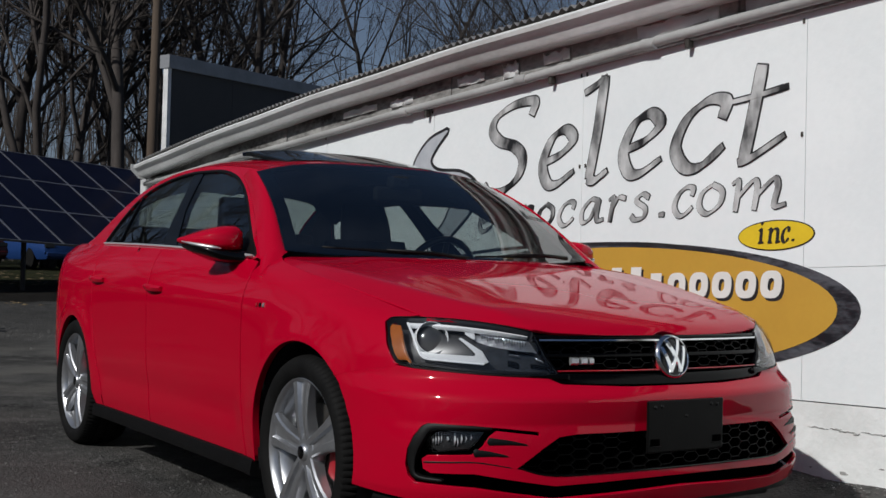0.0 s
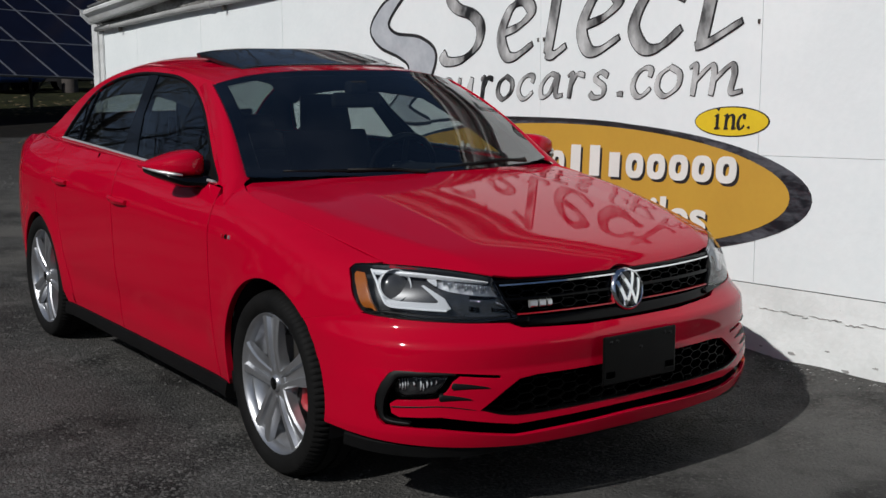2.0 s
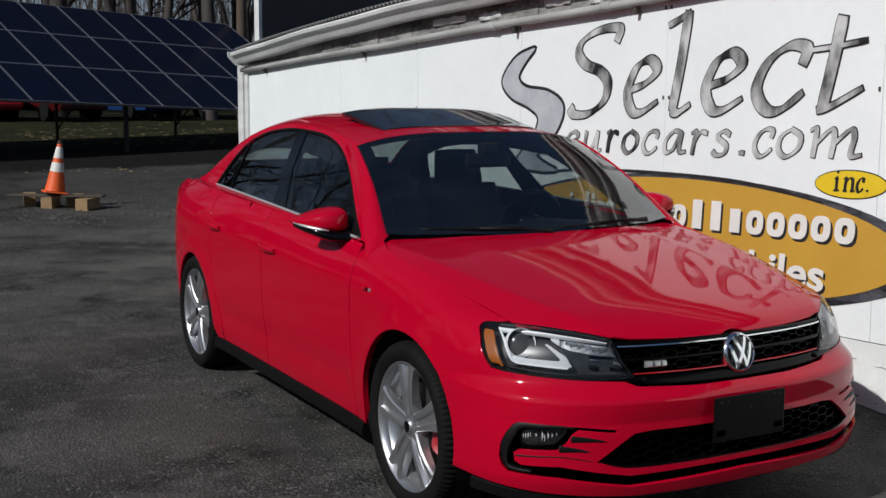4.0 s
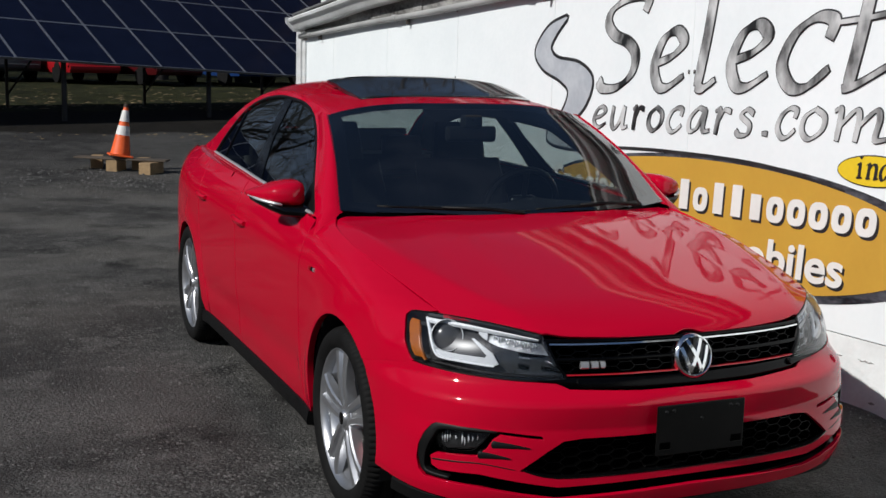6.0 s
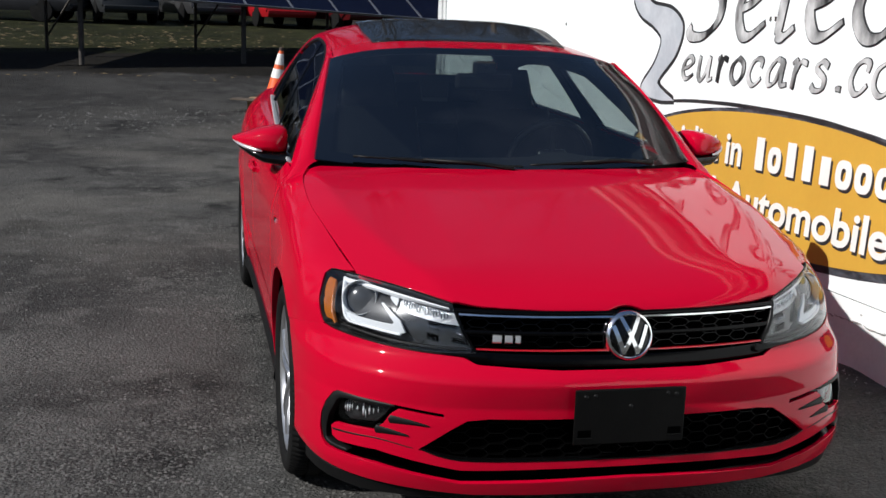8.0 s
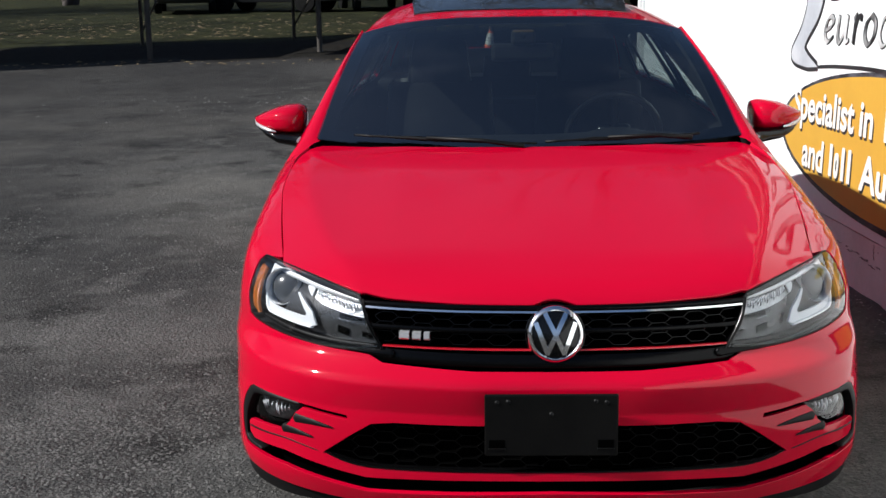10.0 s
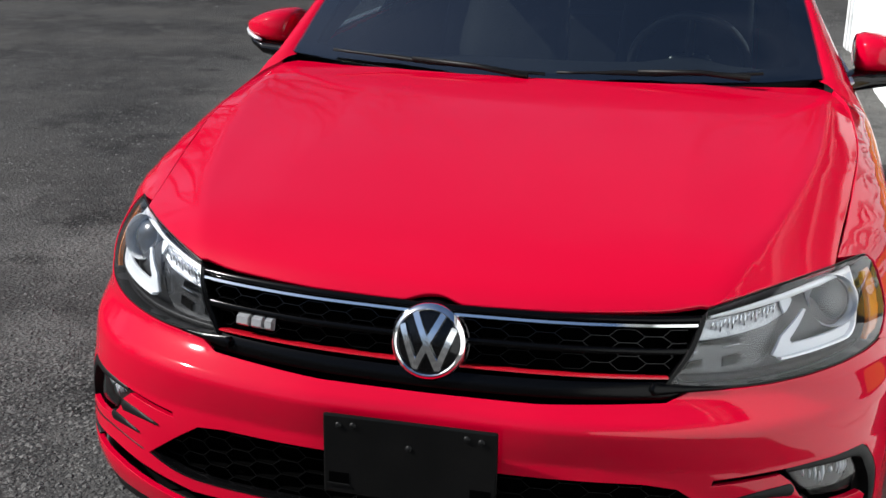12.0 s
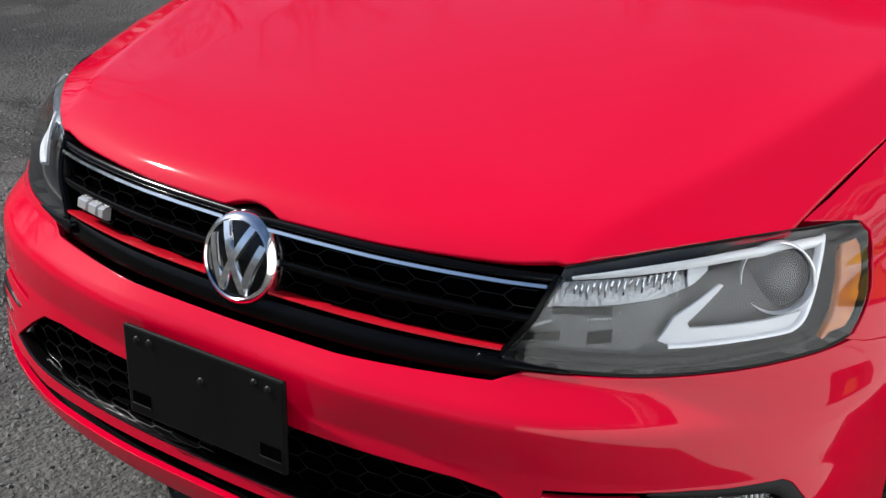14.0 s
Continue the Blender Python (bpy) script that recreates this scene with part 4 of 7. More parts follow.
def build_trees():
    rnd = random.Random(21)
    kinds = []
    for s in range(6):
        trunk, crown = tree_mesh(40 + s, 14 + 2 * s % 5, 0.9, 9)
        t = thing("tree", "tall bare leafless tree with grey-brown branches", "tree", group="bare trees")
        for name, (v, f) in (("trunk", trunk), ("crown", crown)):
            me = bpy.data.meshes.new(name)
            me.from_pydata(v, [], f)
            me.materials.append(BARK)
            for p in me.polygons:
                p.use_smooth = True
            ob = new(name, me)
            ob.parent = t
        kinds.append(t)
    spots = [(-2.5, 42), (3.5, 40), (5, 36), (6.5, 39.5), (7.3, 34.5), (11.6, 36.5), (9, 43), (12.4, 41), (8.5, 31), (10, 38), (13, 34), (20, 36), (25, 37), (29, 33), (2, 44), (7, 48), (15, 50), (23, 50), (31, 44), (37, 38), (44, 40), (-8, 41), (-15, 40), (-22, 33), (52, 36)]
    # a row of trees on the open side of the yard, mirrored in the side glass
    spots += [(-27, 24), (-36, 15), (-39, 7), (-44, -1), (-41, -10), (-46, -19), (-22, 29), (-38, 20), (-33, 30)]
    for k, (x, y) in enumerate(spots):
        m = Matrix.Translation((x, y, ground_z(x, y))) @ Matrix.Rotation(rnd.uniform(0, 6.28), 4, "Z")
        s = rnd.uniform(0.8, 1.2)
        if k < len(kinds):
            kinds[k].matrix_world = m @ Matrix.Scale(s, 4)
        else:
            c = copy_thing(kinds[k % len(kinds)], m)
            c.scale = (s, s, s)
    # the far thicket
    verts, faces = [], []
    for k in range(6200):
        # behind the view and at the open side: unseen, added to darken reflections
        x, y = (rnd.uniform(-60, 110), rnd.uniform(52, 78)) if k < 2600 else (rnd.uniform(-60, 60), rnd.uniform(-62, -44)) if k < 3800 else (rnd.uniform(-78, -54), rnd.uniform(-60, 52))
        if k < 2600 and 28 < x < 70 and rnd.random() < 0.5:
            continue
        h, r = rnd.uniform(5, 15), rnd.uniform(0.02, 0.11)
        lean = (rnd.gauss(0, 0.14), rnd.gauss(0, 0.1))
        for j in range(1 + int(h / 2)):
            if j:
                f = rnd.uniform(0.2, 0.95)
                b0 = (x + lean[0] * h * f, y + lean[1] * h * f, f * h)
                ln = rnd.uniform(0.8, 3.0)
                ang = rnd.uniform(0, 6.28)
                b1 = (b0[0] + ln * math.cos(ang), b0[1] + ln * math.sin(ang) * 0.4, b0[2] + ln * rnd.uniform(0.3, 1.1))
                q = r * 0.4
            else:
                b0, b1, q = (x, y, 0.0), (x + lean[0] * h, y + lean[1] * h, h), r
            n = len(verts)
            for (px, py, pz), w in ((b0, q), (b1, q * 0.25)):
                verts += [(px - w, py, pz + 1), (px + w * 0.5, py - w, pz + 1), (px + w * 0.5, py + w, pz + 1)]
            faces += [(n + i, n + (i + 1) % 3, n + 3 + (i + 1) % 3, n + 3 + i) for i in range(3)]
    me = bpy.data.meshes.new("far_thicket")
    me.from_pydata(verts, [], faces)
    me.materials.append(THICKET)
    tagged(new("far_thicket", me), "distant thicket of bare grey-brown saplings, carried on unseen to darken reflections", "woods", kind="stuff")


build_trees()


# ---- cars parked on the grass beyond the array ----
def build_parked(x, y, turn, colour, name, label, tall=1.0):
    paint = material(name, colour, 0.4, coat=0.25, spec=0.2, second=tuple(c * 0.85 for c in colour), scale=6, fine=50)
    z = ground_z(x, y)
    m = Matrix.Translation((x, y, z)) @ Matrix.Rotation(turn, 4, "Z")
    c = thing("parked_car", label, "car", m, group="cars parked beyond the array")
    prof = [(-2.1, 0.35, 0.62), (-2.05, 0.30, 0.78), (-1.2, 0.28, 0.92), (-0.6, 0.28, 0.98), (0.9, 0.28, 1.0), (1.7, 0.30, 0.98), (2.1, 0.34, 0.80)]
    bm = bmesh.new()
    rings = []
    for yy, lo, hi in prof:
        w = 0.86 if abs(yy) < 1.9 else 0.78
        rings.append([(s * w * k, yy, zz * (tall if zz > 0.5 else 1)) for s, k, zz in ((-1, 0.92, lo), (-1, 1.0, lo + 0.15), (-1, 1.0, hi - 0.18), (-1, 0.86, hi), (1, 0.86, hi), (1, 1.0, hi - 0.18), (1, 1.0, lo + 0.15), (1, 0.92, lo))])
    lofted(bm, rings)
    part("body", bm, paint, c, "", True, 40)
    bm = bmesh.new()
    rings = []
    for zz, y0, y1, w in ((0.94, -0.75, 1.75, 0.76), (1.2, -0.2, 1.45, 0.66), (1.42, 0.15, 1.15, 0.58)):
        rings.append([(-w, y0, zz * tall), (w, y0, zz * tall), (w, y1, zz * tall), (-w, y1, zz * tall)])
    lofted(bm, rings)
    part("cabin", bm, PARKED_GLASS, c)
    for s in (-1, 1):
        for yy in (-1.3, 1.3):
            bm = bmesh.new()
            lathe(bm, [(0.0001, -0.10), (0.19, -0.10), (0.31, -0.09), (0.32, 0.0), (0.31, 0.09), (0.0001, 0.1)], 24, "x", (s * 0.76, yy, 0.31))
            part("wheel", bm, PARKED_TYRE, c, "", True, 40)
        bm = bmesh.new()
        box(bm, (s * 0.62 - 0.14, -2.11, 0.62), (s * 0.62 + 0.14, -2.0, 0.74), 0.02)
        part("headlight", bm, PARKED_GLASS, c)
    bm = bmesh.new()
    box(bm, (-0.75, -2.14, 0.36), (0.75, -2.04, 0.50), 0.03)
    part("bumper", bm, paint, c)


PARKED_TYRE = material("parked_car_tyre", (0.006, 0.006, 0.006), 0.8, second=(0.012, 0.012, 0.012), scale=8, fine=60, spec=0.1)
PARKED_GLASS = material("parked_car_glass", (0.015, 0.018, 0.02), 0.08)
for x, y, turn, colour, name, label, tall in (
    (-8.6, 31.5, 0.2, (0.03, 0.03, 0.032), "black_body", "black car parked on rough grass", 1.05),
    (-5.9, 31.2, 1.3, (0.025, 0.026, 0.03), "dark_body", "dark car parked on rough grass", 1.0),
    (-3.0, 32.0, 0.25, (0.03, 0.032, 0.034), "grey_body", "dark grey car parked on rough grass", 1.05),
    (-0.7, 33.5, 0.3, (0.05, 0.05, 0.052), "grey_paint", "grey car parked on rough grass", 1.0),
    (1.5, 32.6, 0.25, (0.34, 0.009, 0.014), "red_body", "bright red car parked on rough grass", 1.0),
    (3.7, 32.2, 0.3, (0.07, 0.005, 0.007), "maroon_body", "dark red car parked on rough grass", 1.0),
    (6.2, 32.6, 0.3, (0.014, 0.045, 0.16), "blue_body", "blue car parked on rough grass", 1.0),
    (8.8, 33.4, 0.3, (0.03, 0.03, 0.032), "black_paint", "black car parked on rough grass", 1.0),
):
    build_parked(x, y, turn, colour, name, label, tall)

# ---- the red saloon: materials ----
import functools

PAINT = material("red_car_paint", (0.45, 0.0006, 0.0190), 0.24, coat=0.74, second=(0.43, 0.0006, 0.0182), scale=900, fine=1500, spread=0.6, spec=0.0)
PAINT.node_tree.nodes["Principled BSDF"].inputs["Coat Roughness"].default_value = 0.045
GLOSS_BLACK = material("gloss_black", (0.002, 0.002, 0.0022), 0.10, coat=0.1, spec=0.3)
MATT_BLACK = material("matt_black_plastic", (0.0025, 0.0025, 0.0026), 0.5, second=(0.005, 0.005, 0.0052), scale=20, fine=300, bump=0.0004, spec=0.2)
PLATE_BLACK = material("plate_black", (0.0025, 0.0025, 0.0025), 0.42, second=(0.005, 0.0048, 0.0046), scale=14, fine=120, bump=0.0003, spec=0.12)
CHROME = material("chrome", (0.90, 0.91, 0.92), 0.09, 1.0)
ALLOY = material("silver_alloy", (0.52, 0.53, 0.55), 0.32, 0.85, coat=0.2, second=(0.45, 0.46, 0.48), scale=30, fine=200)
RUBBER = material("tyre_rubber", (0.0035, 0.0035, 0.0035), 0.75, second=(0.008, 0.0078, 0.0077), scale=14, fine=150, bump=0.0006, spec=0.15)
DISC_STEEL = material("brake_disc", (0.07, 0.068, 0.066), 0.45, 0.4, second=(0.05, 0.045, 0.04), scale=10, fine=90)
CALIPER = material("caliper_red", (0.36, 0.012, 0.02), 0.4)
RED_TRIM = material("red_trim", (0.42, 0.004, 0.014), 0.3, coat=0.8)
TRIM_DARK = material("interior_black", (0.011, 0.011, 0.012), 0.7, spec=0.3, second=(0.017, 0.017, 0.018), scale=10, fine=220, bump=0.0004)
SEAT_DARK = material("seat_leatherette", (0.008, 0.008, 0.0085), 0.45, spec=0.25, second=(0.013, 0.013, 0.0135), scale=9, fine=160, bump=0.0008)
WHEEL_LEATHER = material("wheel_leather", (0.02, 0.02, 0.021), 0.3, second=(0.028, 0.028, 0.029), scale=20, fine=200, spec=0.6)
LINER_GREY = material("headliner", (0.05, 0.05, 0.05), 0.9, second=(0.065, 0.065, 0.064), scale=30, fine=300)
AMBER = material("amber_lens", (0.44, 0.125, 0.010), 0.22, coat=1.0, second=(0.30, 0.075, 0.007), scale=40, fine=120, bump=0.001)
FOG_DARK = material("fog_lamp_bowl", (0.008, 0.0083, 0.0086), 0.3, 0.3, second=(0.03, 0.031, 0.032), scale=30, fine=140, spread=0.3, bump=0.001)
LAMP_DARK = material("lamp_bezel", (0.052, 0.053, 0.056), 0.32, 0.2, second=(0.032, 0.033, 0.035), scale=12, fine=80)
REFLECTOR = material("lamp_reflector", (0.75, 0.77, 0.80), 0.18, 1.0)
GUIDE_GREY = material("light_plate_grey", (0.62, 0.64, 0.66), 0.35, coat=0.3)
HAZE_REFLECTOR = material("hazy_reflector", (0.50, 0.52, 0.54), 0.32, 0.85, second=(0.30, 0.31, 0.32), scale=38, fine=160, spread=0.4, bump=0.003)
INNER_GREY = material("inner_lamp_grey", (0.070, 0.073, 0.076), 0.25, 0.4, second=(0.028, 0.029, 0.030), scale=26, fine=90, spread=0.45, coat=0.5)
BADGE_SILVER = material("badge_silver", (0.60, 0.61, 0.62), 0.22, 0.7)
DRL_WHITE = material("light_guide", (0.86, 0.88, 0.90), 0.2, coat=0.6)
BULB_GLASS = material("projector_glass", (0.050, 0.052, 0.054), 0.22, 0.0, coat=0.3)
BAR_BLACK = material("grille_bar_black", (0.0012, 0.0012, 0.0013), 0.18, spec=0.13)
RIB_GLOSS = material("grille_rib_gloss", (0.0013, 0.0013, 0.0013), 0.20, spec=0.22)
RIB_BLACK = material("grille_rib", (0.0012, 0.0012, 0.0012), 0.27, spec=0.16)
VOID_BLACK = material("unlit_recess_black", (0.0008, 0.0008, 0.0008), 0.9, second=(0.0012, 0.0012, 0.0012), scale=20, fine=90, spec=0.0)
SILVER_TRIM = material("satin_trim", (0.66, 0.67, 0.68), 0.36, 0.6)
GLASS = glass_mat("windscreen_glass", (0.55, 0.61, 0.60), base=0.19)
REAR_GLASS = glass_mat("rear_window_glass", (0.30, 0.34, 0.33), base=0.08)
SIDE_GLASS = glass_mat("side_glass", (0.56, 0.62, 0.61), base=0.075)
LENS = glass_mat("lamp_lens", (0.92, 0.93, 0.94), base=0.052)
ROOF_GLASS = material("dark_roof_glass", (0.010, 0.013, 0.016), 0.06, coat=0.4)


# ---- smooth sheets and panels cut from them ----
class Sheet:
    """A smoothed surface over a rectangle of two parameters."""

    def __init__(self, f, a0, a1, na, b0, b1, nb, passes=2):
        A, B = np.linspace(a0, a1, na), np.linspace(b0, b1, nb)
        g = np.array([[f(a, b) for b in B] for a in A], float)
        for _ in range(passes):
            for ax in (0, 1):
                h = np.moveaxis(g, ax, 0)
                e = np.concatenate([2 * h[:1] - h[1:2], h, 2 * h[-1:] - h[-2:-1]])
                g = np.moveaxis((e[:-2] + 2 * e[1:-1] + e[2:]) / 4, 0, ax)
        self.g, self.a0, self.b0 = g, a0, b0
        self.da, self.db = (a1 - a0) / (na - 1), (b1 - b0) / (nb - 1)

    @staticmethod
    def _w(t):
        return 0.5 * np.array([-t + 2 * t * t - t**3, 2 - 5 * t * t + 3 * t**3, t + 4 * t * t - 3 * t**3, -t * t + t**3])

    def __call__(self, a, b):
        u, v = (a - self.a0) / self.da, (b - self.b0) / self.db
        n, m = self.g.shape[0], self.g.shape[1]
        i, j = int(min(max(math.floor(u), 1), n - 3)), int(min(max(math.floor(v), 1), m - 3))
        return np.einsum("i,j,ij...->...", self._w(u - i), self._w(v - j), self.g[i - 1 : i + 3, j - 1 : j + 3])


def surf_normal(surf, a, b, out):
    e = 1.5e-3
    du = Vector(surf(a + e, b)) - Vector(surf(a - e, b))
    dv = Vector(surf(a, b + e)) - Vector(surf(a, b - e))
    n = du.cross(dv).normalized()
    return n if n.dot(out(Vector(surf(a, b)))) > 0 else -n


def from_core(p):
    """Outwards from the middle of the car."""
    return Vector((p.x * 1.6, p.y - min(max(p.y, 0.3), 2.6), (p.z - 0.55) * (1.0 if p.z > 0.55 else 0.2)))


def inset(surf, depth, out=from_core):
    return lambda a, b: tuple(Vector(surf(a, b)) - surf_normal(surf, a, b, out) * depth)


def inside(poly, pts):
    P = np.asarray(poly)
    x, y = pts[:, 0], pts[:, 1]
    r = np.zeros(len(pts), bool)
    for (x0, y0), (x1, y1) in zip(P, np.roll(P, -1, 0)):
        c = (y0 > y) != (y1 > y)
        with np.errstate(divide="ignore", invalid="ignore"):
            r ^= c & (x < (x1 - x0) * (y - y0) / (y1 - y0) + x0)
    return r


def refined(poly, step):
    out = []
    for p, q in zip(poly, poly[1:] + poly[:1]):
        n = max(1, int(math.ceil(math.hypot(q[0] - p[0], q[1] - p[1]) / step)))
        out += [(p[0] + (q[0] - p[0]) * k / n, p[1] + (q[1] - p[1]) * k / n) for k in range(n)]
    return out


def patch(name, surf, outline, mat, parent, holes=(), step=0.03, rim=0.018, label="", out=from_core, lining=None, lip=0.004):
    """A panel cut from a sheet along an outline, with openings, turned-in edges and true normals."""
    from mathutils.geometry import delaunay_2d_cdt

    loops = [refined(list(outline), step)] + [refined(list(h), step) for h in holes]
    L = np.array(loops[0])
    lo, hi = L.min(0), L.max(0)
    gx, gy = np.meshgrid(np.arange(lo[0] + step / 2, hi[0], step), np.arange(lo[1] + step / 2, hi[1], step))
    grid = np.stack([gx.ravel(), gy.ravel()], 1)
    keep = inside(loops[0], grid)
    for h in loops[1:]:
        keep &= ~inside(h, grid)
    edge_pts = np.concatenate([np.array(l) for l in loops])
    keep &= np.array([np.min(((edge_pts - g) ** 2).sum(1)) > (0.45 * step) ** 2 for g in grid]) if len(grid) else keep
    coords, edges = [], []
    for l in loops:
        n = len(coords)
        coords += [Vector(p) for p in l]
        edges += [(n + k, n + (k + 1) % len(l)) for k in range(len(l))]
    coords += [Vector(g) for g in grid[keep]]
    v2, _, f2, *_ = delaunay_2d_cdt(coords, edges, [], 0, 1e-7)
    v2 = np.array([tuple(v) for v in v2])
    cent = np.array([v2[list(f)].mean(0) for f in f2])
    ok = inside(loops[0], cent)
    for h in loops[1:]:
        ok &= ~inside(h, cent)
    faces = [tuple(f) for f, k in zip(f2, ok) if k]
    verts = [Vector(surf(*p)) for p in v2]
    norms = [surf_normal(surf, p[0], p[1], out) for p in v2]
    if faces:
        f = faces[len(faces) // 2]
        flip = [(verts[f[1]] - verts[f[0]]).cross(verts[f[2]] - verts[f[0]]).dot(norms[f[0]]) < 0 for f in faces]
        faces = [g[::-1] if q else g for g, q in zip(faces, flip)]
    sheet_faces, nv = list(faces), len(verts)
    if rim:
        used = {}
        for g in sheet_faces:
            for a, b in zip(g, g[1:] + g[:1]):
                used[(a, b)] = used.get((a, b), 0) + 1
        border = [(a, b) for a, b in used if (b, a) not in used]
        turned = {}
        for a, b in border:
            side = (verts[b] - verts[a]).cross(norms[a]).normalized()
            for k in (a, b):
                turned.setdefault(k, Vector())
                turned[k] += side
        ids = {}
        for k, s in turned.items():
            s = s.normalized()
            r = min(lip, rim * 0.4)
            ids[k] = len(verts)
            ring = ((0.0, 0.0, norms[k]), (0.7 * r, 0.3 * r, (norms[k] + s)), (r, r, s), (r, rim, s))
            for w, d, n in ring:
                verts.append(verts[k] + s * (w - r) - norms[k] * d if w or d else verts[k] - s * r)
                norms.append(n.normalized())
            verts[k] = verts[k] - s * r
        for a, b in border:
            for q in range(3):
                faces.append((ids[a] + q, ids[a] + q + 1, ids[b] + q + 1, ids[b] + q))
    me = bpy.data.meshes.new(name)
    me.from_pydata([tuple(v) for v in verts], [], faces)
    for p in me.polygons:
        p.use_smooth = True
    me.normals_split_custom_set_from_vertices([tuple(n) for n in norms])
    me.materials.append(mat)
    ob = new(name, me)
    ob.parent = parent
    if label:
        tagged(ob, label)
    if lining:
        me2 = bpy.data.meshes.new("lining")
        me2.from_pydata([tuple(v - n * lining[0]) for v, n in zip(verts[:nv], norms[:nv])], [], [g[::-1] for g in sheet_faces])
        for p in me2.polygons:
            p.use_smooth = True
        me2.materials.append(lining[1])
        new("lining", me2).parent = ob
    return ob


def strip(name, surf, line, width, mat, parent, proud=0.003, deep=0.01, label="", out=from_core, taper=True):
    """A raised moulding along a line on a sheet; width may vary along it."""
    pts = spline2(line, 8)
    bm = bmesh.new()
    rings = []
    for k, p in enumerate(pts):
        d = pts[min(k + 1, len(pts) - 1)] - pts[max(k - 1, 0)]
        P, Q = Vector(surf(*(p - d * 0.02))), Vector(surf(*(p + d * 0.02)))
        t = (Q - P).normalized()
        n = surf_normal(surf, p[0], p[1], out)
        s = t.cross(n).normalized()
        c = Vector(surf(*p))
        w = (width(k / (len(pts) - 1)) if callable(width) else width) / 2
        if taper and k in (0, len(pts) - 1):
            w *= 0.4
        rings.append([c + s * w - n * deep, c + s * w + n * proud * 0.4, c + s * w * 0.6 + n * proud, c - s * w * 0.6 + n * proud, c - s * w + n * proud * 0.4, c - s * w - n * deep])
    lofted(bm, rings)
    return part(name, bm, mat, parent, label, True, 50)


# ---- the red saloon: its surfaces (x across, y rearwards from the front axle, z up) ----
AXLE_R, WHEEL_Z, ARCH, ARCH_Z = 2.651, 0.327, 0.354, 0.345
ST_Y = (-0.62, -0.50, -0.20, 0.10, 0.30, 0.42, 0.56, 1.30, 2.00, 2.45, 3.00, 3.50, 3.74)
ST_Z = (
    (0.20, 0.34, 0.48, 0.58, 0.64, 0.69, 0.74, 0.787), (0.20, 0.34, 0.48, 0.58, 0.66, 0.72, 0.768, 0.804),
    (0.20, 0.34, 0.50, 0.64, 0.73, 0.79, 0.835, 0.866), (0.20, 0.34, 0.50, 0.66, 0.77, 0.84, 0.89, 0.922),
    (0.20, 0.34, 0.50, 0.66, 0.78, 0.86, 0.915, 0.957), (0.20, 0.34, 0.50, 0.66, 0.79, 0.87, 0.935, 0.982), (0.20, 0.34, 0.50, 0.66, 0.80, 0.87, 0.92, 0.972),
    (0.20, 0.34, 0.50, 0.66, 0.815, 0.89, 0.95, 1.003), (0.20, 0.34, 0.50, 0.66, 0.83, 0.91, 0.972, 1.026),
    (0.20, 0.34, 0.50, 0.66, 0.84, 0.92, 0.982, 1.038), (0.20, 0.34, 0.50, 0.66, 0.85, 0.93, 0.99, 1.050),
    (0.20, 0.34, 0.50, 0.66, 0.84, 0.93, 0.985, 1.035), (0.20, 0.34, 0.50, 0.66, 0.82, 0.90, 0.95, 0.995),
)
ST_X = (
    (0.76, 0.79, 0.80, 0.80, 0.79, 0.77, 0.74, 0.70), (0.80, 0.835, 0.848, 0.848, 0.842, 0.828, 0.803, 0.723),
    (0.855, 0.872, 0.882, 0.883, 0.876, 0.862, 0.832, 0.768), (0.862, 0.878, 0.889, 0.890, 0.882, 0.865, 0.84, 0.797),
    (0.857, 0.876, 0.887, 0.889, 0.885, 0.870, 0.845, 0.793), (0.852, 0.874, 0.885, 0.888, 0.886, 0.870, 0.838, 0.760), (0.848, 0.872, 0.884, 0.888, 0.887, 0.872, 0.852, 0.820),
    (0.846, 0.870, 0.883, 0.888, 0.890, 0.875, 0.852, 0.818), (0.848, 0.872, 0.884, 0.889, 0.890, 0.875, 0.850, 0.812),
    (0.855, 0.877, 0.888, 0.890, 0.888, 0.870, 0.840, 0.792), (0.83, 0.850, 0.862, 0.864, 0.857, 0.837, 0.80, 0.735),
    (0.70, 0.717, 0.73, 0.735, 0.73, 0.72, 0.70, 0.645), (0.615, 0.635, 0.65, 0.655, 0.65, 0.64, 0.62, 0.575),
)
LV_Z = [pchip(ST_Y, [r[k] for r in ST_Z]) for k in range(8)]
LV_X = [pchip(ST_Y, [r[k] for r in ST_X]) for k in range(8)]


def side_x(y, z):
    zs, xs = [f(y) for f in LV_Z], [f(y) for f in LV_X]
    if z > zs[-1]:
        return xs[-1] + (z - zs[-1]) * (xs[-1] - xs[-2]) / (zs[-1] - zs[-2])
    x = pchip(zs, xs)(z)
    for c in (0.0, AXLE_R):
        r = math.hypot(y - c, z - ARCH_Z)
        x += 0.010 * math.exp(-(((r - ARCH) / 0.05) ** 2)) * (z > 0.15)
    # shallow scallop low in the doors
    return x - 0.007 * math.exp(-(((z - 0.40) / 0.06) ** 2)) * (0.5 < y < 2.2)


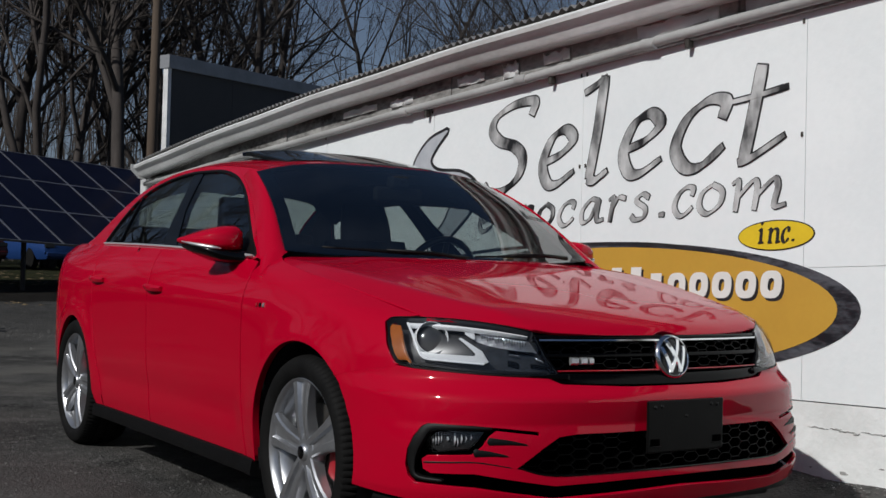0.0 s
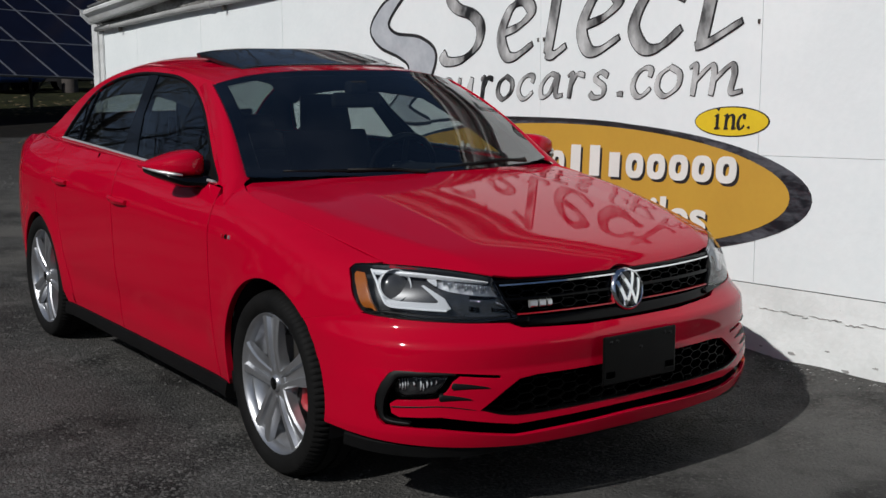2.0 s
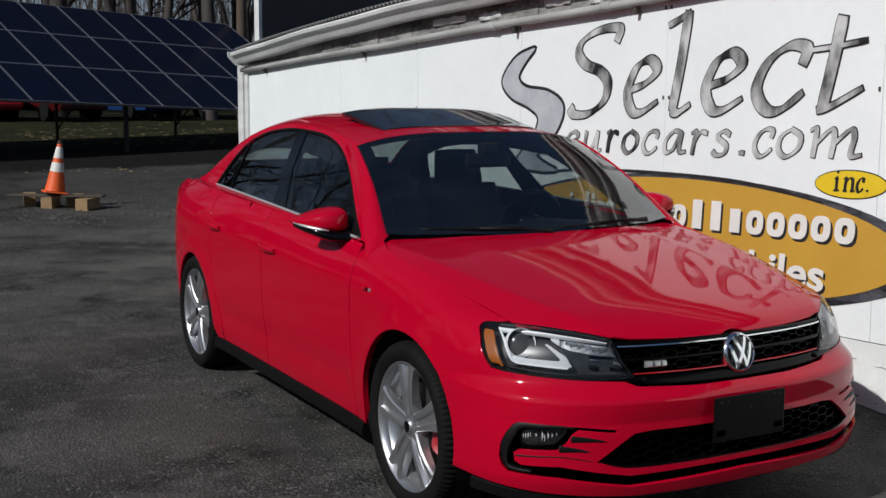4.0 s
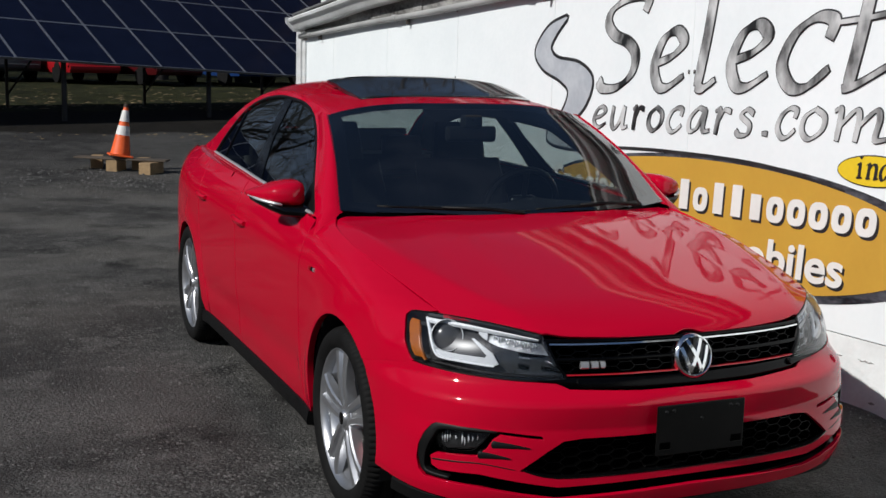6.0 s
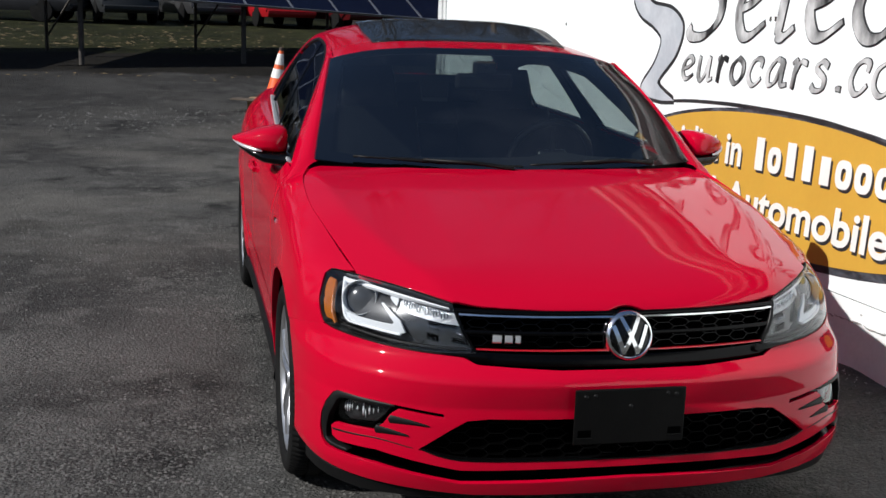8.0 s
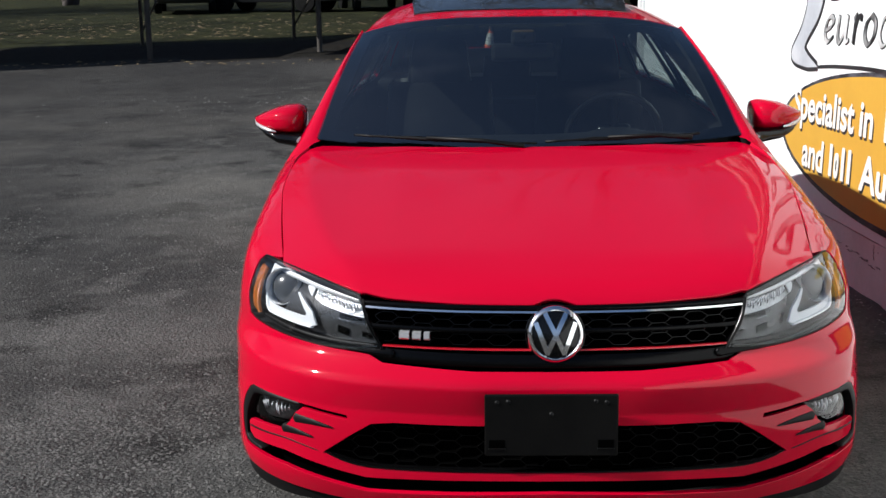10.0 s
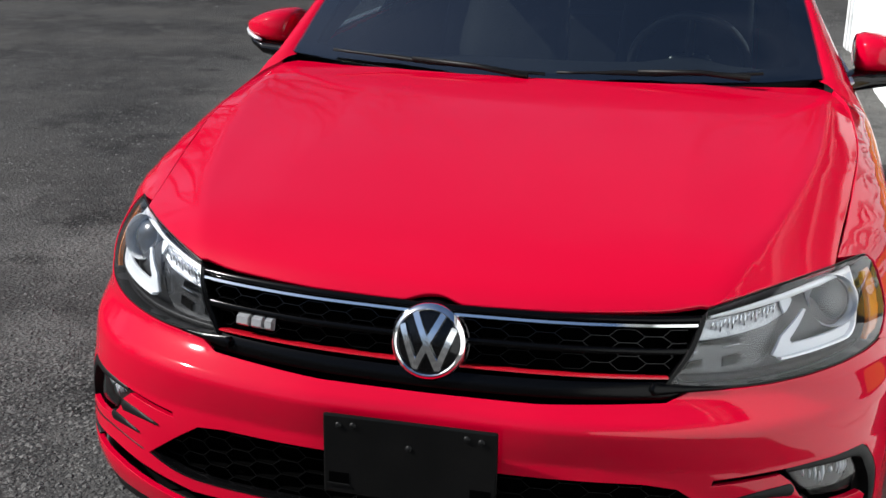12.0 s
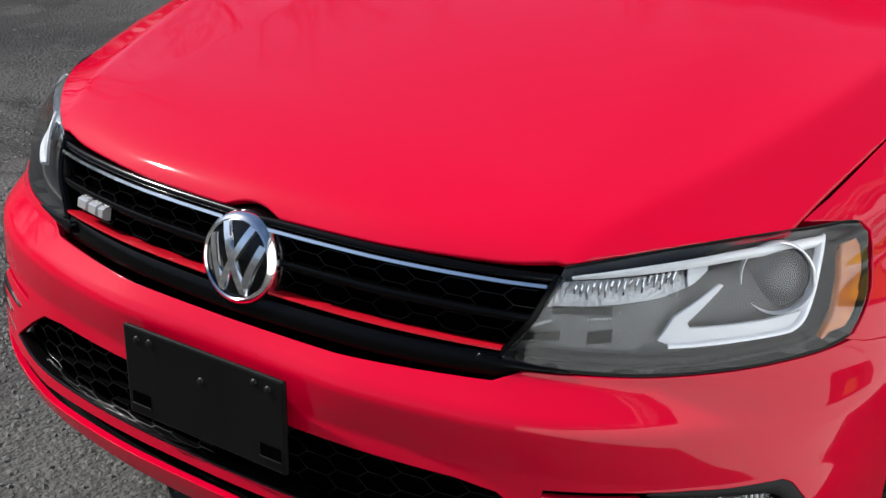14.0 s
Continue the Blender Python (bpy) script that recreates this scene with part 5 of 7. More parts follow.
YC = pchip((0.12, 0.19, 0.24, 0.32, 0.40, 0.50, 0.57, 0.61, 0.66, 0.72, 0.765, 0.82), (-0.82, -0.882, -0.905, -0.925, -0.922, -0.918, -0.908, -0.890, -0.876, -0.864, -0.845, -0.78))
Q = (0.0, 0.2, 0.4, 0.55, 0.68, 0.80, 0.92, 1.04, 1.16, 1.28)
X_HI, G_HI = pchip(Q, (0, 0.2, 0.397, 0.537, 0.650, 0.738, 0.806, 0.852, 0.878, 0.888)), pchip(Q, (0, 0.010, 0.042, 0.090, 0.156, 0.240, 0.338, 0.448, 0.565, 0.684))
X_LO, G_LO = pchip(Q, (0, 0.2, 0.398, 0.543, 0.664, 0.762, 0.828, 0.860, 0.877, 0.888)), pchip(Q, (0, 0.008, 0.034, 0.070, 0.126, 0.206, 0.308, 0.418, 0.528, 0.638))


def nose_xy(q, z):
    a = abs(q)
    t = min(max((z - 0.42) / 0.24, 0), 1)
    t = t * t * (3 - 2 * t)
    narrow = 1 - 0.045 * (max(0, z - 0.68) / 0.1) ** 1.5 - 0.03 * max(0, (0.3 - z) / 0.15)
    x = (X_LO(a) * (1 - t) + X_HI(a) * t) * narrow
    y = YC(z) + G_LO(a) * (1 - t) + G_HI(a) * t
    # folded ledge that runs across the bumper under the lamps
    y -= 0.026 * max(0.0, 1 - abs(z - 0.577) / (0.046 if z > 0.577 else 0.075)) * min(1, a * 3 + 0.35)
    return (math.copysign(x, q), y)


NOSE_S = Sheet(nose_xy, -1.30, 1.30, 105, 0.10, 0.84, 186, 1)


def nose(q, z):
    x, y = NOSE_S(q, z)
    return (x, y, z)


def q_at_y(z, y):
    lo, hi = 0.3, 1.28
    for _ in range(30):
        mid = (lo + hi) / 2
        lo, hi = (mid, hi) if nose(mid, z)[1] < y else (lo, mid)
    return lo


def flank_x(y, z):
    """The flank, led over into the nose beside the lamps."""
    x = side_x(y, z)
    if y < -0.30 and z < 0.84:
        t = min((-0.30 - y) / 0.12, 1)
        t = t * t * (3 - 2 * t) * min(1, max(0, (LV_Z[7](y) - 0.004 - z) / 0.02))
        x += t * (nose(q_at_y(min(z, 0.81), y), min(z, 0.81))[0] - x)
    return x


SIDE = Sheet(flank_x, -0.64, 3.74, 147, 0.14, 1.10, 65, 1)


ZC = pchip((-0.90, -0.842, -0.80, -0.70, -0.50, -0.20, 0.10, 0.30, 0.50), (0.724, 0.762, 0.786, 0.822, 0.865, 0.917, 0.964, 0.990, 1.006))
DROP = pchip((-0.90, -0.80, -0.74, -0.65, -0.50, -0.20, 0.10, 0.45), (0.128, 0.120, 0.098, 0.067, 0.057, 0.049, 0.042, 0.036))
SHUT = pchip((-0.90, -0.525, -0.20, 0.10, 0.28, 0.36, 0.42), (0.68, 0.717, 0.764, 0.796, 0.795, 0.775, 0.745))
FOLD = pchip((-0.9, -0.76, -0.62, -0.40, -0.05, 0.3), (0.44, 0.487, 0.548, 0.622, 0.70, 0.745))
LIP_Q = [k / 40 for k in range(23)]
LIP = pchip([nose(q, 0.762)[0] for q in LIP_Q], [nose(q, 0.762)[1] + 0.012 for q in LIP_Q])


@functools.lru_cache(None)
def brow(y):
    """Centre height, drop to the shut line and crease of the bonnet, eased along its length."""
    w = [(d, math.exp(-((d / 0.05) ** 2))) for d in (-0.09, -0.06, -0.03, 0.0, 0.03, 0.06, 0.09)]
    n = sum(b for _, b in w)
    zc = sum(b * ZC(min(max(y + d, -0.9), 0.5)) for d, b in w) / n
    near = min(max((y + 0.80) / 0.08, 0), 1)
    zc = near * zc + (1 - near) * ZC(y)
    dr = sum(b * DROP(min(max(y + d, -0.9), 0.45)) for d, b in w) / n
    cr = sum(b * FOLD(min(max(y + d, -0.9), 0.3)) for d, b in w) / n
    return zc, dr, cr


def hood_z(x, y):
    a, xs = abs(x), SHUT(y) if y < 0.3 else 0.795
    zc, dr, c = brow(y)
    k = 0.32
    soft = 0.5 * ((a - c) + math.sqrt((a - c) ** 2 + 0.008**2))
    edge = 0.5 * ((xs - c) + math.sqrt((xs - c) ** 2 + 0.008**2))
    z = zc - (dr - k * edge) * (a / xs) ** 2 - k * soft
    # the front lip rolls down over the grille
    w = min(max((0.56 - a) / 0.14, 0), 1)
    return z + w * (0.005 - 0.016 * math.exp(-max(y - LIP(min(a, 0.52)), -0.01) / 0.018))


HOOD_S = Sheet(hood_z, -0.84, 0.84, 169, -0.92, 0.52, 145, 1)


def hood(x, y):
    return (x, y, float(HOOD_S(x, y)))


BELT_Z = pchip((0.40, 0.56, 1.27, 1.97, 2.41, 3.0, 3.3), (0.962, 0.970, 1.003, 1.024, 1.034, 1.046, 1.055))
BELT_X = pchip((0.40, 0.56, 1.0, 1.3, 1.67, 2.0, 2.4, 2.7, 3.0, 3.5), (0.818, 0.818, 0.808, 0.796, 0.778, 0.759, 0.735, 0.714, 0.69, 0.63))
RAIL_Z = pchip((0.80, 0.95, 1.2, 1.5, 1.8, 2.1, 2.3, 2.5, 2.65, 2.8, 2.95, 3.1, 3.2), (1.325, 1.348, 1.378, 1.404, 1.418, 1.410, 1.389, 1.347, 1.296, 1.218, 1.128, 1.072, 1.06))
ROOF_C = pchip((0.80, 0.90, 1.2, 1.6, 2.0, 2.4, 2.62, 2.8, 3.0, 3.2), (1.388, 1.402, 1.438, 1.468, 1.478, 1.450, 1.402, 1.335, 1.230, 1.115))


def house_x(y, z):
    dz = z - BELT_Z(y)
    return BELT_X(y) - 0.50 * dz - 0.22 * dz * dz


def rail_x(y):
    return house_x(y, RAIL_Z(y))


def roof_z(x, y):
    return ROOF_C(y) - (ROOF_C(y) - RAIL_Z(y)) * (abs(x) / rail_x(y)) ** 3.4


ROOF_S = Sheet(roof_z, -0.72, 0.72, 61, 0.80, 3.22, 100, 1)


def roof(x, y):
    return (x, y, float(ROOF_S(x, y)))


def screen(u, v):
    """The windscreen, u across from -1 to 1 and v upwards."""
    b = Vector((0.735 * u, 0.30 + 0.125 * u * u, 0.978 + 0.030 * u * u))
    xt = 0.612 * u
    yt = 0.905 + 0.058 * u * u
    t = Vector((xt, yt, roof(xt, yt)[2]))
    p = b.lerp(t, v)
    bow = 0.032 * math.sin(math.pi * min(max(v, 0), 1))
    return (p.x, p.y - bow * 0.5, p.z + bow * 0.85)


# ---- the red saloon: panels ----
def build_car():
    car = thing("car", "parked glossy red four-door saloon with silver alloy wheels", "car")
    arch = lambda c, z: 0.395 * math.sqrt(max(1 - ((z - ARCH_Z) / ARCH) ** 2, 0))

    # front bumper
    def mirrored(pts):
        return list(pts) + [(-a, b) for a, b in pts[::-1]]

    top = [(0.0, 0.606), (0.2, 0.607), (0.43, 0.616), (0.47, 0.632), (0.60, 0.636), (0.70, 0.641), (0.80, 0.646), (0.88, 0.651), (0.94, 0.658)]
    seam_z = lambda y: 0.656 + (y + 0.535) * (0.606 - 0.656) / 0.285
    seam = [(q_at_y(seam_z(y), y), seam_z(y) - 0.0006) for y in (-0.50, -0.44, -0.38, -0.32)] + [(q_at_y(0.606, -arch(0, 0.606)), 0.606)]
    rear_edge = [(q_at_y(z, -arch(0, z)) - 0.001, z) for z in (0.57, 0.53, 0.48, 0.43, 0.38, 0.33)] + [(q_at_y(0.285, -0.385), 0.284)]
    low = [(0.9, 0.274), (0.7, 0.262), (0.45, 0.247), (0.0, 0.250)]
    half = top + seam + rear_edge + low
    outline = half + [(-a, b) for a, b in half[::-1] if a > 0]
    grille_low = mirrored([(0.0, 0.474), (0.40, 0.472), (0.46, 0.465), (0.51, 0.434), (0.592, 0.3765), (0.475, 0.351), (0.0, 0.354)])
    grille_low = [p for k, p in enumerate(grille_low) if not (k >= 7 and p[0] == 0)]
    slot_r = [(0.0, 0.333), (0.23, 0.331), (0.475, 0.324), (0.555, 0.336), (0.71, 0.360), (0.835, 0.357), (0.858, 0.368), (0.862, 0.396), (0.845, 0.408), (0.72, 0.415), (0.69, 0.440), (0.672, 0.468), (0.65, 0.4845), (0.522, 0.471), (0.525, 0.481), (0.62, 0.4905), (0.716, 0.497), (0.845, 0.498), (0.862, 0.490), (0.89, 0.458), (0.91, 0.42), (0.917, 0.376), (0.908, 0.345), (0.885, 0.327), (0.81, 0.325), (0.71, 0.321), (0.63, 0.309), (0.475, 0.284), (0.31, 0.290), (0.0, 0.300)]
    slot = slot_r + [(-a, b) for a, b in slot_r[::-1] if a > 0]
    patch("front_bumper", nose, outline, PAINT, car, [grille_low, slot], 0.014, 0.012, "glossy red bumper with honeycomb intake", lip=0.0015)
    # near-black sheet behind the openings paints in the dark of the recess
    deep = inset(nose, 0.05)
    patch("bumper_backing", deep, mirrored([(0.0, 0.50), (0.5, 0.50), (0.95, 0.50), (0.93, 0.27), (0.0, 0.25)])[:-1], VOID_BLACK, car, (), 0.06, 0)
    for s in (1, -1):
        strip("groove", nose, [(s * 0.857, 0.387), (s * 0.78, 0.391), (s * 0.70, 0.393), (s * 0.605, 0.379)], lambda t: 0.006 - 0.003 * t, MATT_BLACK, car, 0.001, 0.01)
        for a, b, z0, z1 in ((0.561, 0.676, 0.4450, 0.4545), (0.617, 0.714, 0.4125, 0.4205)):
            strip("fin", nose, [(s * a, z0), (s * (a + b) / 2, (z0 + z1) / 2 + 0.002), (s * b, z1)], lambda t: 0.003 + 0.021 * t, MATT_BLACK, car, 0.003, 0.02)
        strip("fog_surround", inset(nose, 0.004), [(s * 0.66, 0.4905), (s * 0.75, 0.4925), (s * 0.838, 0.490), (s * 0.872, 0.458), (s * 0.892, 0.42), (s * 0.897, 0.378), (s * 0.880, 0.343), (s * 0.80, 0.337)], lambda t: 0.010 + 0.022 * math.sin(math.pi * t) ** 2, MATT_BLACK, car, 0.004, 0.02)
        # fog lamp: dark bowl, bright flutes, clear lens
        shape = [(s * a, b) for a, b in ((0.850, 0.458), (0.838, 0.474), (0.786, 0.4835), (0.682, 0.4835), (0.700, 0.455), (0.728, 0.426), (0.825, 0.414), (0.848, 0.425))]
        fog = patch("fog_lamp", inset(nose, 0.040), shape, FOG_DARK, car, (), 0.02, 0.01, "clear fog lamp with bright flutes")
        # reflector flutes; their pale colour stands in for bright glints
        bm = bmesh.new()
        for q, z0, z1, w in ((0.838, 0.440, 0.468, 0.0022), (0.829, 0.436, 0.474, 0.0026), (0.820, 0.438, 0.476, 0.0024), (0.811, 0.446, 0.474, 0.0018), (0.790, 0.452, 0.464, 0.004), (0.768, 0.438, 0.478, 0.0032), (0.760, 0.434, 0.462, 0.0020), (0.748, 0.446, 0.474, 0.0030), (0.735, 0.452, 0.470, 0.0022), (0.720, 0.458, 0.474, 0.0020)):
            tube(bm, [Vector(inset(nose, 0.036)(s * (q + 0.003), z0)), Vector(inset(nose, 0.031)(s * q, (z0 + z1) / 2)), Vector(inset(nose, 0.034)(s * (q + 0.002), z1))], [w * 0.5, w, w * 0.7], 8)
        part("flutes", bm, GUIDE_GREY, fog, "", True)
        patch("lens", inset(nose, 0.016), shape, LENS, fog, (), 0.02, 0)
    # black lip under the bumper
    bm = bmesh.new()
    rings = []
    for q in np.linspace(-1.06, 1.06, 53):
        e = min(max((abs(q) - 0.42) / 0.3, 0), 1)
        top_z = 0.262 + 0.022 * e
        p0, p1, p2 = Vector(nose(q, top_z)), Vector(nose(q, 0.245 + 0.016 * e)), Vector(nose(q, 0.232 - 0.004 * e))
        n = Vector((p0.x * 0.4, -1, 0)).normalized() if abs(q) < 0.6 else Vector((math.copysign(0.8, q), -0.6, 0)).normalized()
        o = 0.030 - 0.028 * e
        rings.append([p0 - n * 0.04, p1 - n * (o + 0.006), p2 - n * o + Vector((0, 0, 0.004)), p2 - n * (o + 0.002) - Vector((0, 0, 0.004)), p2 - n * 0.12 - Vector((0, 0, 0.002))])
    lofted(bm, rings)
    part("front_lip", bm, MATT_BLACK, car, "satin black lower lip", True, 45)

    def honeycomb(name, surf, poly, cw, chh, thick, depth, mat, keep=None):
        """Ribs of a stretched hexagon mesh within an outline."""
        bm = bmesh.new()
        P = np.array(poly)
        x0, x1, z0, z1 = P[:, 0].min(), P[:, 0].max(), P[:, 1].min(), P[:, 1].max()
        done = set()
        r = 0
        z = z0
        while z < z1 + chh:
            x = x0 + (cw * 0.75 if r % 2 else 0)
            while x < x1 + cw:
                hx = [(x + cw * 0.5 * a, z + chh * 0.5 * b) for a, b in ((-1, 0), (-0.5, 1), (0.5, 1), (1, 0), (0.5, -1), (-0.5, -1))]
                for p, q in zip(hx, hx[1:] + hx[:1]):
                    key = tuple(sorted([(round(p[0], 4), round(p[1], 4)), (round(q[0], 4), round(q[1], 4))]))
                    if key in done or not inside(poly, np.array([((p[0] + q[0]) / 2, (p[1] + q[1]) / 2)]))[0]:
                        continue
                    done.add(key)
                    A, B = Vector(surf(*p)), Vector(surf(*q))
                    n = surf_normal(surf, *p, from_core)
                    s = (B - A).cross(n).normalized() * thick / 2
                    lofted(bm, [[c + s - n * depth, c + s * 0.6 + n * 0.001, c - s * 0.6 + n * 0.001, c - s - n * depth] for c in (A, B)])
                x += cw * 1.5
            z += chh / 2
            r += 1
        return part(name, bm, mat, car)

    honeycomb("intake_mesh", inset(nose, 0.024), grille_low, 0.072, 0.030, 0.0034, 0.014, RIB_BLACK)
    strip("intake_edge", inset(nose, 0.002), [(-0.585, 0.379), (-0.475, 0.355), (-0.2, 0.357), (0, 0.358), (0.2, 0.357), (0.475, 0.355), (0.585, 0.379)], 0.006, GLOSS_BLACK, car, 0.004, 0.02)

    # upper grille
    gr = [(0.0, 0.766), (0.25, 0.766), (0.511, 0.766), (0.474, 0.70), (0.432, 0.642), (0.455, 0.628), (0.42, 0.617), (0.2, 0.609), (0.0, 0.608)]
    gr = gr + [(-a, b) for a, b in gr[::-1] if a > 0]
    # near-black backing puts the unlit depth behind the ribs into colour
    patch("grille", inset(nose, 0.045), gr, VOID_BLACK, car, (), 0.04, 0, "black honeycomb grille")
    front = inset(nose, 0.012)
    honeycomb("grille_mesh", inset(nose, 0.022), [(-0.482, 0.740), (0.482, 0.740), (0.445, 0.664), (-0.445, 0.664)], 0.066, 0.025, 0.0024, 0.012, RIB_GLOSS)
    full = lambda z, e, n=9: [(q, z + 0.0) for q in np.linspace(-e, e, n)]
    strip("grille_bar", front, full(0.757, 0.503), 0.012, BAR_BLACK, car, 0.004, 0.03, taper=False)
    strip("chrome_strip", front, [(q, 0.7455 + 0.0 * q) for q in np.linspace(-0.490, 0.490, 9)], 0.008, CHROME, car, 0.007, 0.01, "thin chrome strip", taper=False)
    strip("grille_bar", front, full(0.700, 0.466), 0.011, BAR_BLACK, car, 0.002, 0.03, taper=False)
    strip("red_strip", front, full(0.6545, 0.432), 0.0052, RED_TRIM, car, 0.006, 0.02, "thin red strip", taper=False)
    strip("grille_bar", front, [(-0.452, 0.634), (-0.3, 0.630), (0, 0.628), (0.3, 0.630), (0.452, 0.634)], 0.032, BAR_BLACK, car, 0.004, 0.03, taper=False)
    for s in (1, -1):
        strip("grille_bar", front, [(s * 0.506, 0.761), (s * 0.470, 0.70), (s * 0.431, 0.642)], 0.012, BAR_BLACK, car, 0.006, 0.03, taper=False)
        strip("lamp_foot", nose, [(s * 0.40, 0.636), (s * 0.455, 0.6365), (s * 0.53, 0.6375)], lambda t: 0.020 * (1 - t) + 0.003, BAR_BLACK, car, 0.003, 0.02)
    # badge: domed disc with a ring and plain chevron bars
    c = Vector((0, -0.8755, 0.694))

    def domed(bm):
        for v in bm.verts:
            v.co.y += 3.0 * (v.co.x**2 + v.co.z**2)
        bmesh.ops.transform(bm, matrix=Matrix.Translation(c) @ Matrix.Rotation(radians(-13), 4, "X"), verts=bm.verts)
        return bm

    bm = bmesh.new()
    lathe(bm, [(0.0001, 0.0), (0.02, 0.0), (0.04, 0.0), (0.060, 0.0), (0.060, 0.010), (0.0735, 0.010), (0.0745, 0.016), (0.0745, 0.045), (0.0001, 0.045)], 48, "y")
    badge = part("badge", domed(bm), GLOSS_BLACK, car, "round chrome and black badge", True, 40)
    bm = bmesh.new()
    lathe(bm, [(0.0575, 0.004), (0.0585, -0.004), (0.061, -0.007), (0.066, -0.0065), (0.070, -0.001), (0.0715, 0.006), (0.0715, 0.014)], 64, "y")
    part("ring", domed(bm), CHROME, badge, "chrome ring", True, 40)
    for pts in (((-0.0245, 0.050), (0.0, -0.001), (0.0245, 0.050)), ((-0.0475, 0.027), (-0.0205, -0.046), (-0.002, -0.006)), ((0.002, -0.006), (0.0205, -0.046), (0.0475, 0.027))):
        bm = bmesh.new()
        for (xa, za), (xb, zb) in zip(pts, pts[1:]):
            d = Vector((xb - xa, 0, zb - za)).normalized()
            s = Vector((-d.z, 0, d.x)) * 0.0078
            A, B = Vector((xa, 0, za)) - d * 0.003, Vector((xb, 0, zb)) + d * 0.003
            lofted(bm, [[p + s + Vector((0, 0.002, 0)), p + s * 0.72 + Vector((0, -0.005, 0)), p - s * 0.72 + Vector((0, -0.005, 0)), p - s + Vector((0, 0.002, 0))] for p in (A.lerp(B, k / 6) for k in range(7))])
        part("chevron", domed(bm), CHROME, badge, "", True, 25)
    # small plain chrome bars of the trim badge
    for k, q in enumerate((-0.374, -0.342, -0.3165)):
        strip("badge_bar", front, [(q - (0.0125, 0.0105, 0.007)[k], 0.683), (q, 0.683), (q + (0.0125, 0.0105, 0.007)[k], 0.683)], 0.023, BADGE_SILVER, car, 0.012, 0.004, taper=False)
    # number plate holder
    bm = bmesh.new()
    box(bm, (-0.175, -0.944, 0.408), (0.147, -0.935, 0.566), 0.004)
    plate = part("plate_holder", bm, PLATE_BLACK, car, "empty black plate holder")
    for x in (-0.145, 0.118):
        # slot depth is painted: a near-black pad on the plate's face
        bm = bmesh.new()
        box(bm, (x - 0.019, -0.9452, 0.430), (x + 0.019, -0.943, 0.451), 0.0004)
        part("slot", bm, VOID_BLACK, plate)
        bm = bmesh.new()
        box(bm, (x - 0.021, -0.9470, 0.426), (x + 0.021, -0.9435, 0.4298), 0.001)
        part("slot_lip", bm, PLATE_BLACK, plate)
    for x, z in ((-0.145, 0.546), (-0.118, 0.548), (0.118, 0.546), (0.092, 0.549), (-0.014, 0.516)):
        bm = bmesh.new()
        lathe(bm, [(0.0001, -0.9472), (0.0052, -0.9472), (0.0064, -0.943)], 12, "y", (x, 0, z))
        part("screw", bm, MATT_BLACK, plate, "", True)
    bm = bmesh.new()
    box(bm, (-0.15, -0.936, 0.45), (0.12, -0.88, 0.53), 0.004)
    part("bracket", bm, MATT_BLACK, plate)

    # headlamps
    lens = [(0.513, 0.768), (0.56, 0.777), (0.60, 0.784), (0.65, 0.791), (0.70, 0.7955), (0.76, 0.799), (0.835, 0.8005), (0.93, 0.799), (0.968, 0.795), (0.984, 0.784), (0.968, 0.72), (0.934, 0.666), (0.885, 0.657), (0.80, 0.651), (0.70, 0.646), (0.60, 0.641), (0.50, 0.641), (0.436, 0.646), (0.476, 0.70)]
    for s in (1, -1):
        L = [(s * a, b) for a, b in lens]
        lamp = patch("headlamp", inset(nose, 0.055), L, LAMP_DARK, car, (), 0.03, 0, "clear-lensed headlamp with white light guide")
        patch("lens", inset(nose, 0.003), L, LENS, lamp, (), 0.03, 0)
        ring = refined(L, 0.02)
        bm = bmesh.new()
        lofted(bm, [[Vector(inset(nose, d)(*p)) for p in ring + ring[:1]] for d in (0.004, 0.055)], False, False)
        part("bezel", bm, LAMP_DARK, lamp, "", True)
        face = inset(nose, 0.024)
        on = lambda pts: [(s * a, b) for a, b in pts]
        guide = lambda pts, w: strip("light_guide", face, on(pts), w, DRL_WHITE, lamp, 0.004, 0.010, "white light guide", taper=False)
        guide(((0.524, 0.762), (0.60, 0.7765), (0.685, 0.7865), (0.785, 0.7935), (0.905, 0.7935)), lambda t: 0.004 + 0.009 * t)
        guide(((0.908, 0.797), (0.897, 0.765), (0.872, 0.718), (0.855, 0.693), (0.838, 0.682)), 0.008)
        guide(((0.842, 0.6835), (0.826, 0.680), (0.761, 0.677), (0.657, 0.672)), 0.006)
        patch("light_plate", inset(nose, 0.027), on(((0.641, 0.679), (0.659, 0.672), (0.761, 0.677), (0.842, 0.683), (0.864, 0.709), (0.80, 0.7035), (0.718, 0.700), (0.688, 0.699), (0.684, 0.706), (0.742, 0.757), (0.734, 0.760), (0.664, 0.716))), GUIDE_GREY, lamp, (), 0.02, 0.006, "pale grey light plate")
        patch("inner_mask", inset(nose, 0.0525), on(((0.70, 0.776), (0.905, 0.786), (0.885, 0.735), (0.855, 0.69), (0.68, 0.68), (0.70, 0.73))), LAMP_DARK, lamp, (), 0.03, 0)
        # projector
        c = Vector(inset(nose, 0.046)(s * 0.838, 0.763))
        n = surf_normal(nose, s * 0.842, 0.766, from_core)
        n = (n + Vector((0, -1.2, -0.1))).normalized()
        turn = Matrix.Translation(c) @ n.to_track_quat("Z", "Y").to_matrix().to_4x4()
        bm = bmesh.new()
        lathe(bm, [(0.0472, -0.03), (0.0474, 0.018), (0.0490, 0.021), (0.0508, 0.018), (0.0512, -0.03)], 48, "z")
